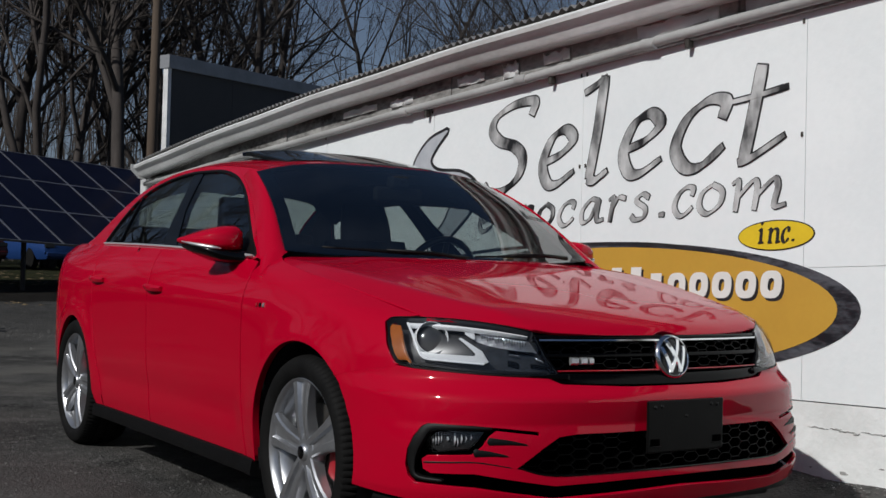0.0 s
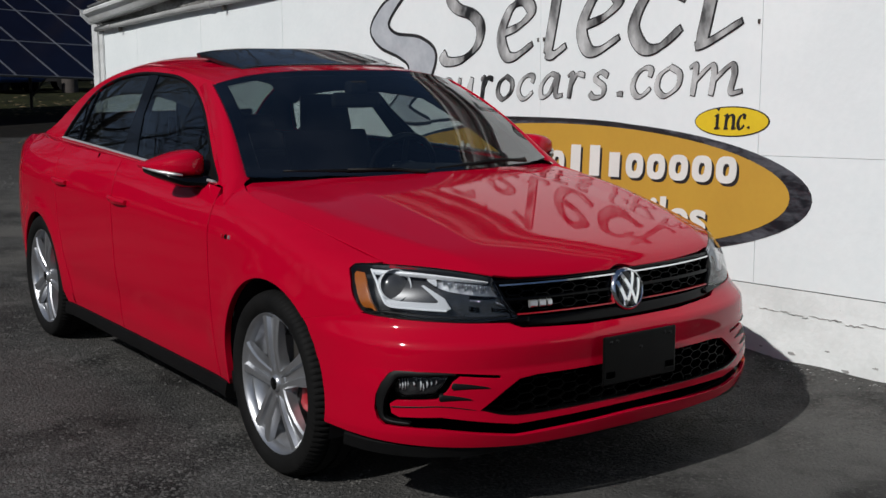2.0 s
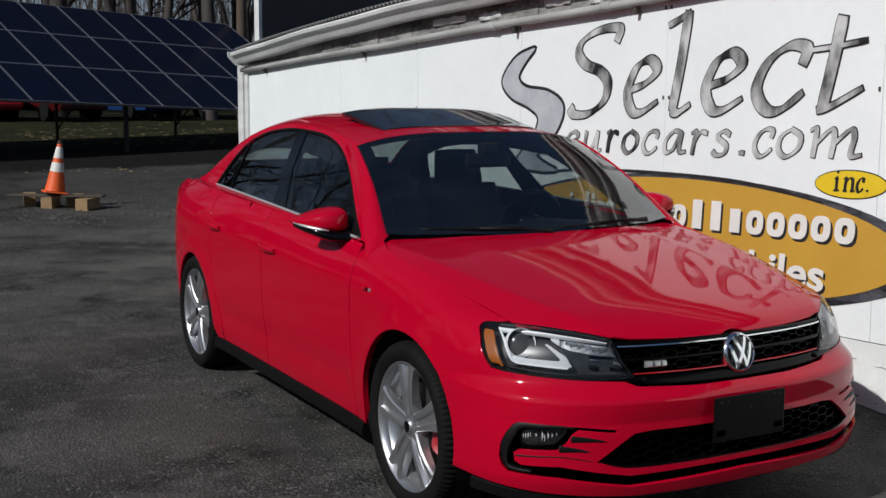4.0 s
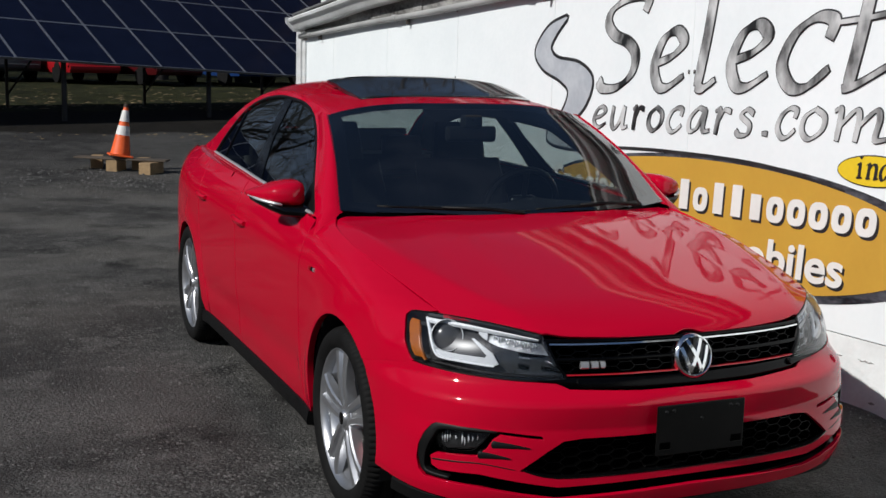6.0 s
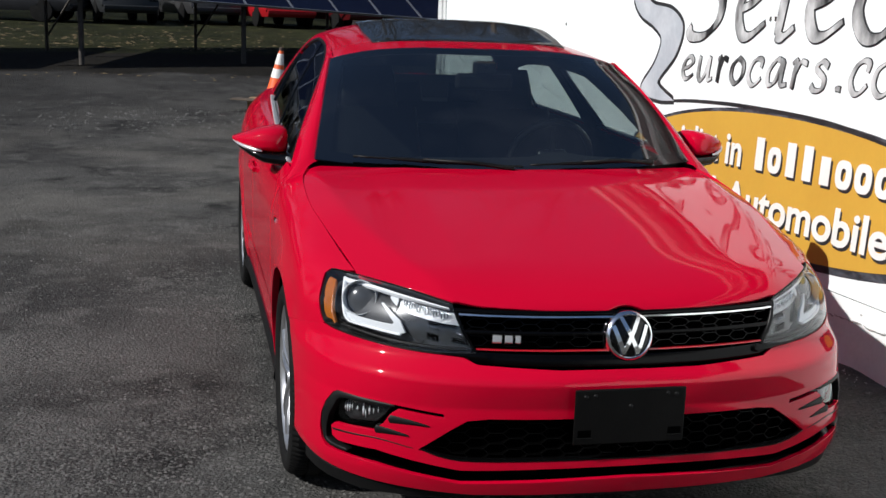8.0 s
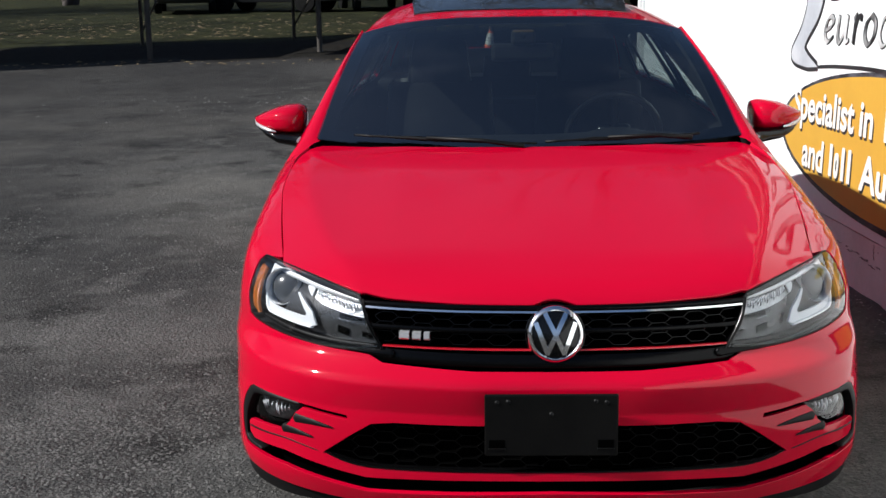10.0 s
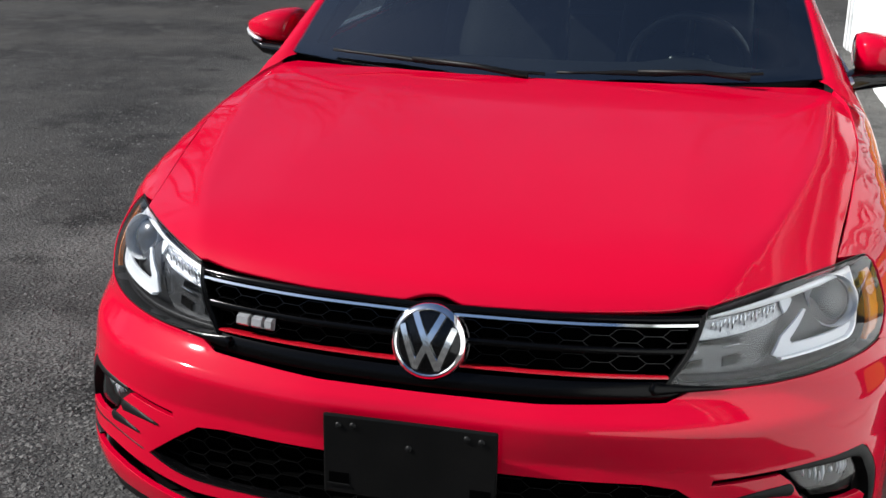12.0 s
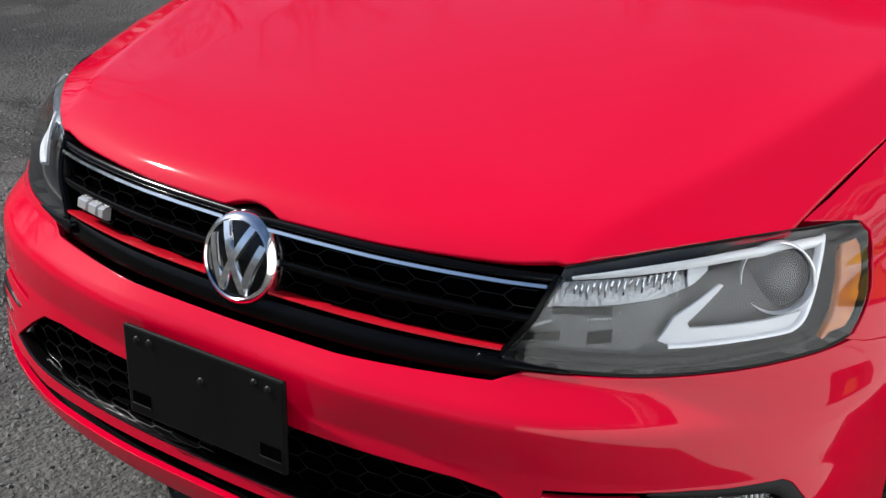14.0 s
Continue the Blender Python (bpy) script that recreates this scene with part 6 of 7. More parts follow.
        bmesh.ops.transform(bm, matrix=turn, verts=bm.verts)
        part("projector", bm, DRL_WHITE, lamp, "chrome-ringed projector", True, 40)
        bm = bmesh.new()
        lathe(bm, [(0.0001, 0.016), (0.012, 0.0155), (0.024, 0.012), (0.036, 0.005), (0.045, -0.006), (0.0475, -0.02)], 48, "z")
        bmesh.ops.transform(bm, matrix=turn, verts=bm.verts)
        part("bulb_lens", bm, BULB_GLASS, lamp, "", True)
        patch("polished_facet", inset(nose, 0.036), on(((0.806, 0.784), (0.886, 0.784), (0.878, 0.748), (0.868, 0.768), (0.850, 0.776))), REFLECTOR, lamp, (), 0.02, 0.003)
        # inner fluted reflector, deep and stepped
        bm = bmesh.new()
        for k in range(17):
            q = 0.530 + 0.0088 * k
            A, B = Vector(inset(nose, 0.040)(s * (q - 0.003), 0.741 + 0.0017 * k - 0.005 * (k % 3))), Vector(inset(nose, 0.030)(s * q, 0.7535 + 0.0017 * k))
            tube(bm, [A, (A + B) / 2 + Vector((0, -0.002, 0)), B], 0.0020, 8)
        part("flutes", bm, REFLECTOR, lamp, "", True)
        patch("inner_reflector", inset(nose, 0.044), on(((0.512, 0.757), (0.60, 0.775), (0.69, 0.786), (0.693, 0.759), (0.649, 0.742), (0.594, 0.730), (0.527, 0.719), (0.486, 0.714))), HAZE_REFLECTOR, lamp, (), 0.02, 0)
        patch("reflector_facet", inset(nose, 0.036), on(((0.688, 0.786), (0.719, 0.788), (0.720, 0.782), (0.700, 0.762), (0.691, 0.758))), GUIDE_GREY, lamp, (), 0.02, 0.004)
        patch("inner_plate", inset(nose, 0.046), on(((0.480, 0.712), (0.60, 0.728), (0.690, 0.756), (0.66, 0.716), (0.642, 0.676), (0.60, 0.652), (0.50, 0.648), (0.447, 0.654))), INNER_GREY, lamp, (), 0.02, 0)
        # slots are near-black patches, their dark depth put into colour
        for a, b, z0, z1 in ((0.494, 0.582, 0.7045, 0.7165), (0.446, 0.506, 0.660, 0.670), (0.546, 0.581, 0.664, 0.680)):
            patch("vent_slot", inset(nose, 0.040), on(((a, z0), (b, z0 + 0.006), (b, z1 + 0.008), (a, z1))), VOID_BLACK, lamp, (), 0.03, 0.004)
        bm = bmesh.new()
        for k in range(22):
            q = 0.466 + 0.0021 * k if k < 14 else 0.546 + 0.0045 * (k - 14)
            z = 0.680 + 0.0009 * k if k < 14 else 0.703 + 0.0007 * (k - 14)
            tube(bm, [Vector(inset(nose, 0.040)(s * q, z - 0.005)), Vector(inset(nose, 0.036)(s * q, z + (0.006 if k < 14 else 0.001)))], 0.0007 if k < 14 else 0.0014, 5)
        part("comb", bm, REFLECTOR, lamp, "", True)
        patch("amber_reflector", inset(nose, 0.010), on(((0.932, 0.782), (0.966, 0.784), (0.976, 0.772), (0.962, 0.73), (0.944, 0.692), (0.930, 0.673), (0.884, 0.667), (0.906, 0.708), (0.922, 0.745))), AMBER, lamp, (), 0.02, 0.01, "amber side reflector")
        strip("lamp_shelf", inset(nose, 0.03), on(((0.46, 0.650), (0.56, 0.650), (0.70, 0.654), (0.88, 0.664))), 0.012, MATT_BLACK, lamp, 0.004, 0.02)
        # lamp seal
        strip("lamp_seal", inset(nose, 0.006), [(s * a, b + 0.002) for a, b in lens[:9]], 0.004, MATT_BLACK, lamp, 0.004, 0.02)
        strip("lamp_seal", inset(nose, 0.006), [(s * a, b - 0.002) for a, b in lens[11:18]], 0.005, MATT_BLACK, lamp, 0.004, 0.02)

    # bonnet
    edge = []
    for q in np.linspace(0, 0.495, 55):
        x, y, _ = nose(q, 0.762)
        notch = 0.011 * (0.5 + 0.5 * math.cos(math.pi * x / 0.055)) ** 0.6 if x < 0.055 else 0.0
        edge.append((x, y + 0.012 + notch))
    for q, z in ((0.513, 0.768), (0.56, 0.777), (0.60, 0.784), (0.65, 0.791), (0.70, 0.7955), (0.76, 0.799), (0.83, 0.8005)):
        x, y, _ = nose(q, z)
        edge.append((x + 0.001, y + 0.004))
    edge += [(SHUT(y) - 0.002, y) for y in np.linspace(-0.515, 0.40, 14)]
    edge += [(0.715, 0.425), (0.65, 0.405), (0.5, 0.352), (0.35, 0.314), (0.2, 0.291), (0.0, 0.282)]
    patch("bonnet", hood, edge + [(-a, b) for a, b in edge[::-1] if a > 0], PAINT, car, (), 0.014, 0.012, "long smooth red bonnet")
    # lower closing sheet under the bonnet's edge and the cowl
    bm = bmesh.new()
    box(bm, (-0.55, -0.60, 0.30), (0.55, 0.42, 0.70), 0.02)
    part("engine_bay", bm, MATT_BLACK, car)
    bm = bmesh.new()
    lofted(bm, [[Vector((x, 0.268 + 0.20 * (x / 0.72) ** 2, hood(x, 0.30)[2] - 0.03)), Vector((x, 0.31 + 0.145 * (x / 0.72) ** 2, 0.958 + 0.022 * (x / 0.72) ** 2)), Vector((x, 0.40 + 0.13 * (x / 0.72) ** 2, 0.985 + 0.03 * (x / 0.72) ** 2)), Vector((x, 0.40 + 0.13 * (x / 0.72) ** 2, 0.90))] for x in np.linspace(-0.74, 0.74, 25)])
    part("cowl", bm, MATT_BLACK, car, "black plastic cowl", True, 40)

    # windscreen
    ws = [(-1, 0.0), (1, 0.0), (1, 1.0), (-1, 1.0)]
    glass = patch("windscreen", screen, ws, GLASS, car, (), 0.08, 0, "tinted windscreen")
    brd = lambda u, v: tuple(Vector(screen(u, v)) - Vector((0, -0.35, 0.9)) * 0.003)
    patch("black_border", brd, ws, GLOSS_BLACK, glass, [[(-0.925, 0.075), (-0.7, 0.055), (0, 0.045), (0.7, 0.055), (0.925, 0.075), (0.915, 0.935), (-0.915, 0.935)]], 0.05, 0)
    for x0, x1, dz in ((-0.60, 0.02, 0.0), (0.05, 0.58, 0.004)):
        bm = bmesh.new()
        P = [Vector(screen(u / 0.735, 0.012 + 0.022 * (1 - abs(k / 10 - 0.3)))) + Vector((0, -0.012, 0.014)) for k, u in enumerate(np.linspace(x0, x1, 11))]
        tube(bm, P, [0.004 + 0.003 * (k in (3, 4, 5)) for k in range(11)], 8)
        wiper = part("wiper", bm, MATT_BLACK, car, "", True)
        bm = bmesh.new()
        tube(bm, [P[9] + Vector((0.02, -0.03, -0.005)), P[7] + Vector((0, -0.02, 0.008)), P[4] + Vector((0, -0.008, 0.006))], [0.009, 0.007, 0.005], 8)
        part("wiper_arm", bm, MATT_BLACK, wiper, "", True)
    bm = bmesh.new()
    box(bm, (-0.12, 0.815, 1.238), (0.12, 0.850, 1.306), 0.015)
    box(bm, (-0.045, 0.80, 1.300), (0.045, 0.86, 1.355), 0.012)
    tube(bm, [(0, 0.83, 1.30), (0, 0.80, 1.345)], 0.012, 8)
    part("rear_view_mirror", bm, TRIM_DARK, car)

    # roof with rear window opening
    ed = [(x, 0.905 + 0.058 * (x / 0.612) ** 2 + 0.004) for x in np.linspace(0, 0.606, 7)]
    ed += [(rail_x(y) - 0.002, y) for y in np.linspace(0.99, 3.12, 30)]
    ed += [(0.35, 3.17), (0.0, 3.18)]
    rear = [(0.0, 2.66), (0.3, 2.65), (0.50, 2.61), (0.545, 2.66), (0.56, 2.85), (0.585, 3.03), (0.55, 3.08), (0.3, 3.10), (0.0, 3.11)]
    rear = rear + [(-a, b) for a, b in rear[::-1] if a > 0]
    patch("roof_panel", roof, ed + [(-a, b) for a, b in ed[::-1] if a > 0], PAINT, car, [rear], 0.035, 0.012, lining=(0.03, LINER_GREY))
    patch("rear_window", inset(roof, 0.006), rear, REAR_GLASS, car, (), 0.06, 0)
    # tilted glass sunroof
    base = lambda x, y: (x, y, roof(x, y)[2] + 0.006 + 0.037 * min(1.0, max(0.0, (y - 1.08) / 0.36)) ** 1.0)
    sr = [(-0.42, 1.08), (-0.2, 1.062), (0.2, 1.062), (0.42, 1.08), (0.435, 1.30), (0.43, 1.54), (-0.43, 1.54), (-0.435, 1.30)]
    patch("sunroof", base, sr, ROOF_GLASS, car, (), 0.05, 0.02, "dark glass sunroof tilted open", out=lambda p: Vector((0, 0, 1)))
    flush = lambda x, y: (x, y, roof(x, y)[2] + 0.003)
    # black patch on the uncut roof paints the dark gap under the panel
    patch("roof_opening", flush, [(-0.40, 1.10), (0.40, 1.10), (0.40, 1.50), (-0.40, 1.50)], MATT_BLACK, car, (), 0.06, 0.004, "", out=lambda p: Vector((0, 0, 1)))

    # boot and tail
    bm = bmesh.new()
    rings = []
    for x in np.linspace(-1, 1, 25):
        rings.append([Vector((x * 0.69, 3.15, 1.082 - 0.03 * x * x)), Vector((x * 0.66, 3.40, 1.066 - 0.035 * x * x)), Vector((x * 0.62, 3.63, 1.040 - 0.045 * x * x)), Vector((x * 0.63, 3.71 - 0.06 * x * x, 0.95)), Vector((x * 0.66, 3.74 - 0.07 * x * x, 0.72)), Vector((x * 0.68, 3.73 - 0.08 * x * x, 0.40)), Vector((x * 0.66, 3.64, 0.24))])
    lofted(bm, rings, False, False)
    part("boot_and_tail", bm, PAINT, car, "", True, 50)

    dlo_front = [(0.520, 0.985), (0.70, 1.098), (0.88, 1.208), (1.05, 1.288), (1.22, 1.340), (1.42, 1.372)]
    dlo_top = [(1.66, 1.385), (1.88, 1.389), (2.09, 1.379), (2.27, 1.357), (2.42, 1.322), (2.53, 1.272), (2.61, 1.20), (2.67, 1.12), (2.705, 1.056)]
    dlo_belt = [(2.69, 1.045), (2.41, 1.042), (1.97, 1.032), (1.27, 1.011), (0.56, 0.978)]
    dlo = dlo_front + dlo_top + dlo_belt
    for s in (1, -1):
        side = lambda y, z, s=s: (s * float(SIDE(y, z)), y, z)
        house = lambda y, z, s=s: (s * house_x(y, z), y, z)
        tops = lambda y: LV_Z[7](y)

        # front wing
        top_edge = [(y, tops(y) + 0.0025) for y in np.linspace(0.40, -0.505, 13)]
        lamp_edge = [nose(q, z) for q, z in ((0.93, 0.799), (0.968, 0.795), (0.984, 0.784), (0.977, 0.75), (0.968, 0.72), (0.951, 0.692), (0.934, 0.666))]
        wing = top_edge + [(y + 0.004, min(z, tops(y) - 0.004)) for x, y, z in lamp_edge] + [(-0.535, 0.661), (-0.50, seam_z(-0.50) - 0.0012), (-0.42, seam_z(-0.42) - 0.0012), (-0.33, seam_z(-0.33) - 0.0012), (-arch(0, 0.606), 0.606)]
        wing += [(-(0.395 if a < math.pi / 2 else ARCH) * math.cos(a), ARCH_Z + ARCH * math.sin(a)) for a in np.linspace(0.90, math.pi - 0.05, 22)]
        wing += [(0.354, 0.32), (0.362, 0.245), (0.455, 0.245), (0.47, 0.50), (0.478, 0.80), (0.475, 0.93), (0.44, 0.978)]
        wg = patch("front_wing", side, wing, PAINT, car, (), 0.026, 0.025, lip=0.002)
        # doors
        fd = [(0.482, 0.93), (0.486, 0.80), (0.478, 0.50), (0.463, 0.248), (1.50, 0.248), (1.508, 0.60), (1.512, BELT_Z(1.51) + 0.004)] + [(y, BELT_Z(y) + 0.004) for y in np.linspace(1.4, 0.56, 8)] + [(0.50, 0.966)]
        door_f = patch("front_door", side, fd, PAINT, car, (), 0.03, 0.02)
        rd = [(1.520, BELT_Z(1.52) + 0.004), (1.516, 0.60), (1.508, 0.248), (2.17, 0.248), (2.19, 0.36), (2.245, 0.50), (2.30, 0.66), (2.325, 0.85), (2.35, BELT_Z(2.35) + 0.004)] + [(y, BELT_Z(y) + 0.004) for y in np.linspace(2.2, 1.6, 6)]
        door_r = patch("rear_door", side, rd, PAINT, car, (), 0.03, 0.02)
        qp = [(2.358, BELT_Z(2.358) + 0.004), (2.333, 0.85), (2.308, 0.66), (2.253, 0.50), (2.198, 0.36), (2.178, 0.248), (2.27, 0.248), (AXLE_R - 0.340, 0.31)]
        qp += [(AXLE_R - 0.340 * math.cos(a), 0.330 + 0.340 * math.sin(a)) for a in np.linspace(0.05, math.pi - 0.05, 24)]
        qp += [(AXLE_R + 0.35, 0.25), (3.55, 0.25), (3.68, 0.30), (3.68, 0.92), (3.62, 1.00)] + [(y, LV_Z[7](y) + 0.002) for y in np.linspace(3.5, 2.5, 8)]
        patch("rear_wing", side, qp, PAINT, car, (), 0.032, 0.025, lining=(0.02, TRIM_DARK))
        # window frame, pillars and glass
        frame_line = [(0.47, 0.975), (0.66, 1.112), (0.86, 1.226), (1.02, 1.300), (1.10, 1.332)]
        outer = frame_line + [(y, RAIL_Z(y) - 0.0) for y in np.linspace(1.22, 3.12, 24)] + [(3.14, 1.055), (3.0, BELT_Z(3.0)), (2.6, BELT_Z(2.6) + 0.004), (2.2, BELT_Z(2.2) + 0.006), (1.6, BELT_Z(1.6) + 0.006), (1.0, BELT_Z(1.0) + 0.006), (0.52, 0.972)]
        patch("cabin_frame", house, outer, PAINT, car, [dlo], 0.03, 0.012, lining=(0.02, TRIM_DARK))
        # shoulder between the flank's top and the window line
        bm = bmesh.new()
        rings = []
        for y in np.linspace(0.58, 3.13, 40):
            a, c = Vector(side(y, BELT_Z(y) + 0.001)), Vector(house(y, BELT_Z(y) + 0.009))
            rings.append([a + Vector((-s * 0.002, 0, -0.004)), a + Vector((-s * 0.004, 0, 0.003)), a.lerp(c, 0.5) + Vector((0, 0, 0.003)), c + Vector((s * 0.001, 0, 0)), c + Vector((-s * 0.02, 0, -0.004)), a + Vector((-s * 0.03, 0, -0.02))])
        lofted(bm, rings)
        part("shoulder", bm, PAINT, car, "", True, 50)
        # A pillar
        bm = bmesh.new()
        rings, fl = [], spline2(frame_line, 4)
        for k, (y, z) in enumerate(fl):
            t = k / (len(fl) - 1)
            A = Vector(screen(s * 1.0, min(1.0, max(0.0, t * 1.0))))
            B = Vector(house(y, z))
            n = surf_normal(house, y, z, from_core)
            m = A.lerp(B, 0.5) + n * 0.010 + Vector((0, -0.012, 0.010))
            rings.append([A - Vector((s * 0.012, 0, 0.008)), A + Vector((s * 0.006, 0, 0.004)), A.lerp(B, 0.25) + n * 0.008 + Vector((0, -0.009, 0.008)), m, A.lerp(B, 0.75) + n * 0.006 + Vector((0, -0.006, 0.005)), B + n * 0.001])
        lofted(bm, rings, False, False)
        part("pillar", bm, PAINT, car, "", True, 60)
        bm = bmesh.new()
        lofted(bm, [[p + Vector((-s * (0.03 if k < 3 else 0.02), 0.02 + 0.02 * (k > 3), -0.014)) for k, p in enumerate(r)] + [r[-1] + Vector((-s * 0.06, 0.17, -0.03))] for r in rings], False, False)
        part("pillar_trim", bm, TRIM_DARK, car, "", True)
        # red corner between the wing's top and the pillar's foot
        bm = bmesh.new()
        foot = [Vector(p) for p in rings[0]]
        tops7 = [Vector(side(0.395, z)) for z in np.linspace(LV_Z[7](0.395) - 0.001, 0.905, 6)]
        mid = [a.lerp(c, 0.55) + Vector((0, 0, 0.004)) for a, c in zip(tops7, foot)]
        lofted(bm, [tops7, mid, foot], False, False)
        part("wing_corner", bm, PAINT, car, "", True, 70)
        # rail between the pillar's head and the roof
        bm = bmesh.new()
        lofted(bm, [[Vector((s * rail_x(y), y, RAIL_Z(y))) + Vector((s * 0.0, 0, -0.001)), Vector(house(y, min(RAIL_Z(y), 1.300 + 0.4 * (y - 1.02)))) + Vector((s * 0.001, 0, 0))] for y in np.linspace(0.955, 1.24, 8)], False, False)
        part("rail", bm, PAINT, car, "", True)
        pane = inset(house, 0.007)
        win_f = [(0.525, 0.985), (0.70, 1.094), (0.88, 1.204), (1.05, 1.284), (1.22, 1.336), (1.42, 1.368), (1.675, 1.382), (1.60, 1.21), (1.42, 1.010), (1.27, 1.006), (0.56, 0.975)]
        patch("window", pane, win_f, SIDE_GLASS, door_f, (), 0.06, 0)
        patch("window", pane, [(1.64, 1.020), (1.72, 1.21), (1.81, 1.386), (1.88, 1.386), (2.09, 1.376), (2.27, 1.354), (2.42, 1.318), (2.46, 1.300), (2.395, 1.036)], SIDE_GLASS, door_r, (), 0.06, 0)
        patch("quarter_glass", pane, [(2.405, 1.036), (2.468, 1.298), (2.53, 1.268), (2.61, 1.196), (2.67, 1.116), (2.702, 1.056), (2.69, 1.040)], SIDE_GLASS, door_r, (), 0.06, 0)
        patch("pillar_cover", inset(house, 0.003), [(1.425, 1.012), (1.60, 1.21), (1.68, 1.384), (1.75, 1.387), (1.815, 1.388), (1.722, 1.21), (1.645, 1.020)], GLOSS_BLACK, car, (), 0.06, 0.006, "", lining=(0.03, TRIM_DARK))
        strip("window_divider", inset(house, 0.002), [(2.398, 1.036), (2.432, 1.17), (2.464, 1.300)], 0.012, GLOSS_BLACK, door_r, 0.003, 0.01)
        strip("belt_strip", house, [(y, BELT_Z(y) + 0.013) for y in np.linspace(0.53, 2.69, 11)], 0.014, SILVER_TRIM, car, 0.011, 0.006, "bright window strip")
        strip("window_seal", inset(house, 0.001), [(a, b + 0.004) for a, b in dlo_front + dlo_top], 0.014, MATT_BLACK, car, 0.003, 0.01)
        # door handles
        for y, z, dr in ((1.42, 0.842, door_f), (2.24, 0.866, door_r)):
            bm = bmesh.new()
            rings = []
            for t in np.linspace(0, 1, 11):
                yy = y - 0.105 + 0.21 * t
                x0 = float(SIDE(yy, z))
                o = 0.022 * math.sin(math.pi * (0.08 + 0.84 * t)) ** 0.6
                h = 0.013 + 0.004 * math.sin(math.pi * t)
                zz = z + 0.008 * t
                rings.append([(s * (x0 + o), yy, zz + h * 0.7), (s * (x0 + o + 0.008), yy, zz), (s * (x0 + o), yy, zz - h), (s * (x0 + o - 0.016), yy, zz - h * 0.6), (s * (x0 + o - 0.016), yy, zz + h * 0.5)])
            lofted(bm, rings)
            part("handle", bm, PAINT, dr, "", True, 60)
        # side badge, plain bars
        for k in range(3):
            strip("badge_bar", side, [(0.288 + 0.027 * k, 0.808), (0.300 + 0.027 * k, 0.8065)], 0.016, (BADGE_SILVER, MATT_BLACK, RED_TRIM)[k], wg, 0.005, 0.002, taper=False)
        # sill
        bm = bmesh.new()
        lofted(bm, [[(s * (float(SIDE(y, 0.25)) - 0.03), y, 0.262), (s * (float(SIDE(y, 0.25)) + 0.006), y, 0.246), (s * (float(SIDE(y, 0.22)) + 0.020), y, 0.205), (s * (float(SIDE(y, 0.22)) + 0.016), y, 0.190), (s * (float(SIDE(y, 0.22)) - 0.03), y, 0.180), (s * 0.70, y, 0.19)] for y in np.linspace(0.375, 2.285, 24)])
        part("sill_trim", bm, MATT_BLACK, car, "satin black side sill", True, 40)
        # mirror
        bm = bmesh.new()
        rings = []
        for x, y0, y1, z0, z1 in ((0.834, 0.69, 0.785, 1.010, 1.066), (0.839, 0.660, 0.803, 1.000, 1.082), (0.858, 0.646, 0.808, 0.996, 1.089), (0.890, 0.643, 0.812, 0.997, 1.087), (0.925, 0.650, 0.818, 1.001, 1.080), (0.958, 0.674, 0.826, 1.008, 1.068), (0.988, 0.712, 0.831, 1.017, 1.055), (1.008, 0.752, 0.831, 1.024, 1.046), (1.018, 0.790, 0.826, 1.029, 1.041)):
            cy, cz, hy, hz = (y0 + y1) / 2, (z0 + z1) / 2, (y1 - y0) / 2, (z1 - z0) / 2
            rings.append([(s * x, cy + hy * math.copysign(abs(math.cos(a)) ** 0.7, math.cos(a)), cz + hz * math.copysign(abs(math.sin(a)) ** 0.62, math.sin(a))) for a in [2 * math.pi * k / 28 for k in range(28)]])
        lofted(bm, rings)
        grow = Matrix.Translation((s * (0.815 if s < 0 else 0.835), 0.69, 0.995)) @ Matrix.Diagonal((1.10, 1.1, 1.12, 1)) @ Matrix.Translation((-s * 0.84, -0.72, -0.995))
        bmesh.ops.transform(bm, matrix=grow, verts=bm.verts)
        mir = part("door_mirror", bm, PAINT, car, "red door mirror with black base", True, 70)
        bm = bmesh.new()
        rings = []
        for x, y0, y1, z0, z1 in ((0.795, 0.60, 0.70, 0.955, 0.990), (0.84, 0.63, 0.735, 0.954, 1.004), (0.875, 0.648, 0.79, 0.957, 1.008), (0.92, 0.647, 0.815, 0.966, 1.008), (0.960, 0.674, 0.828, 0.985, 1.016), (0.998, 0.735, 0.832, 1.008, 1.028)):
            cy, cz, hy, hz = (y0 + y1) / 2, (z0 + z1) / 2, (y1 - y0) / 2, (z1 - z0) / 2
            rings.append([(s * x, cy + hy * 1.02 * math.copysign(abs(math.cos(a)) ** 0.7, math.cos(a)), cz + hz * math.copysign(abs(math.sin(a)) ** 0.7, math.sin(a))) for a in [2 * math.pi * k / 20 for k in range(20)]])
        lofted(bm, rings)
        bmesh.ops.transform(bm, matrix=grow, verts=bm.verts)
        part("mirror_base", bm, GLOSS_BLACK, mir, "black mirror base", True, 70)
        bm = bmesh.new()
        P = [Vector((s * x, y, z)) for x, y, z in ((0.925, 0.652, 1.008), (0.950, 0.668, 1.012), (0.980, 0.703, 1.018), (1.000, 0.738, 1.024), (1.0145, 0.785, 1.031))]
        tube(bm, P, [0.003, 0.006, 0.006, 0.005, 0.003], 8)
        bmesh.ops.transform(bm, matrix=grow, verts=bm.verts)
        part("signal_lens", bm, SILVER_TRIM, mir, "clear signal strip", True)
        bm = bmesh.new()
        box(bm, (min(s * 0.86, s * 0.955), 0.812, 0.998), (max(s * 0.86, s * 0.955), 0.828, 1.062), 0.008)
        bmesh.ops.transform(bm, matrix=grow, verts=bm.verts)
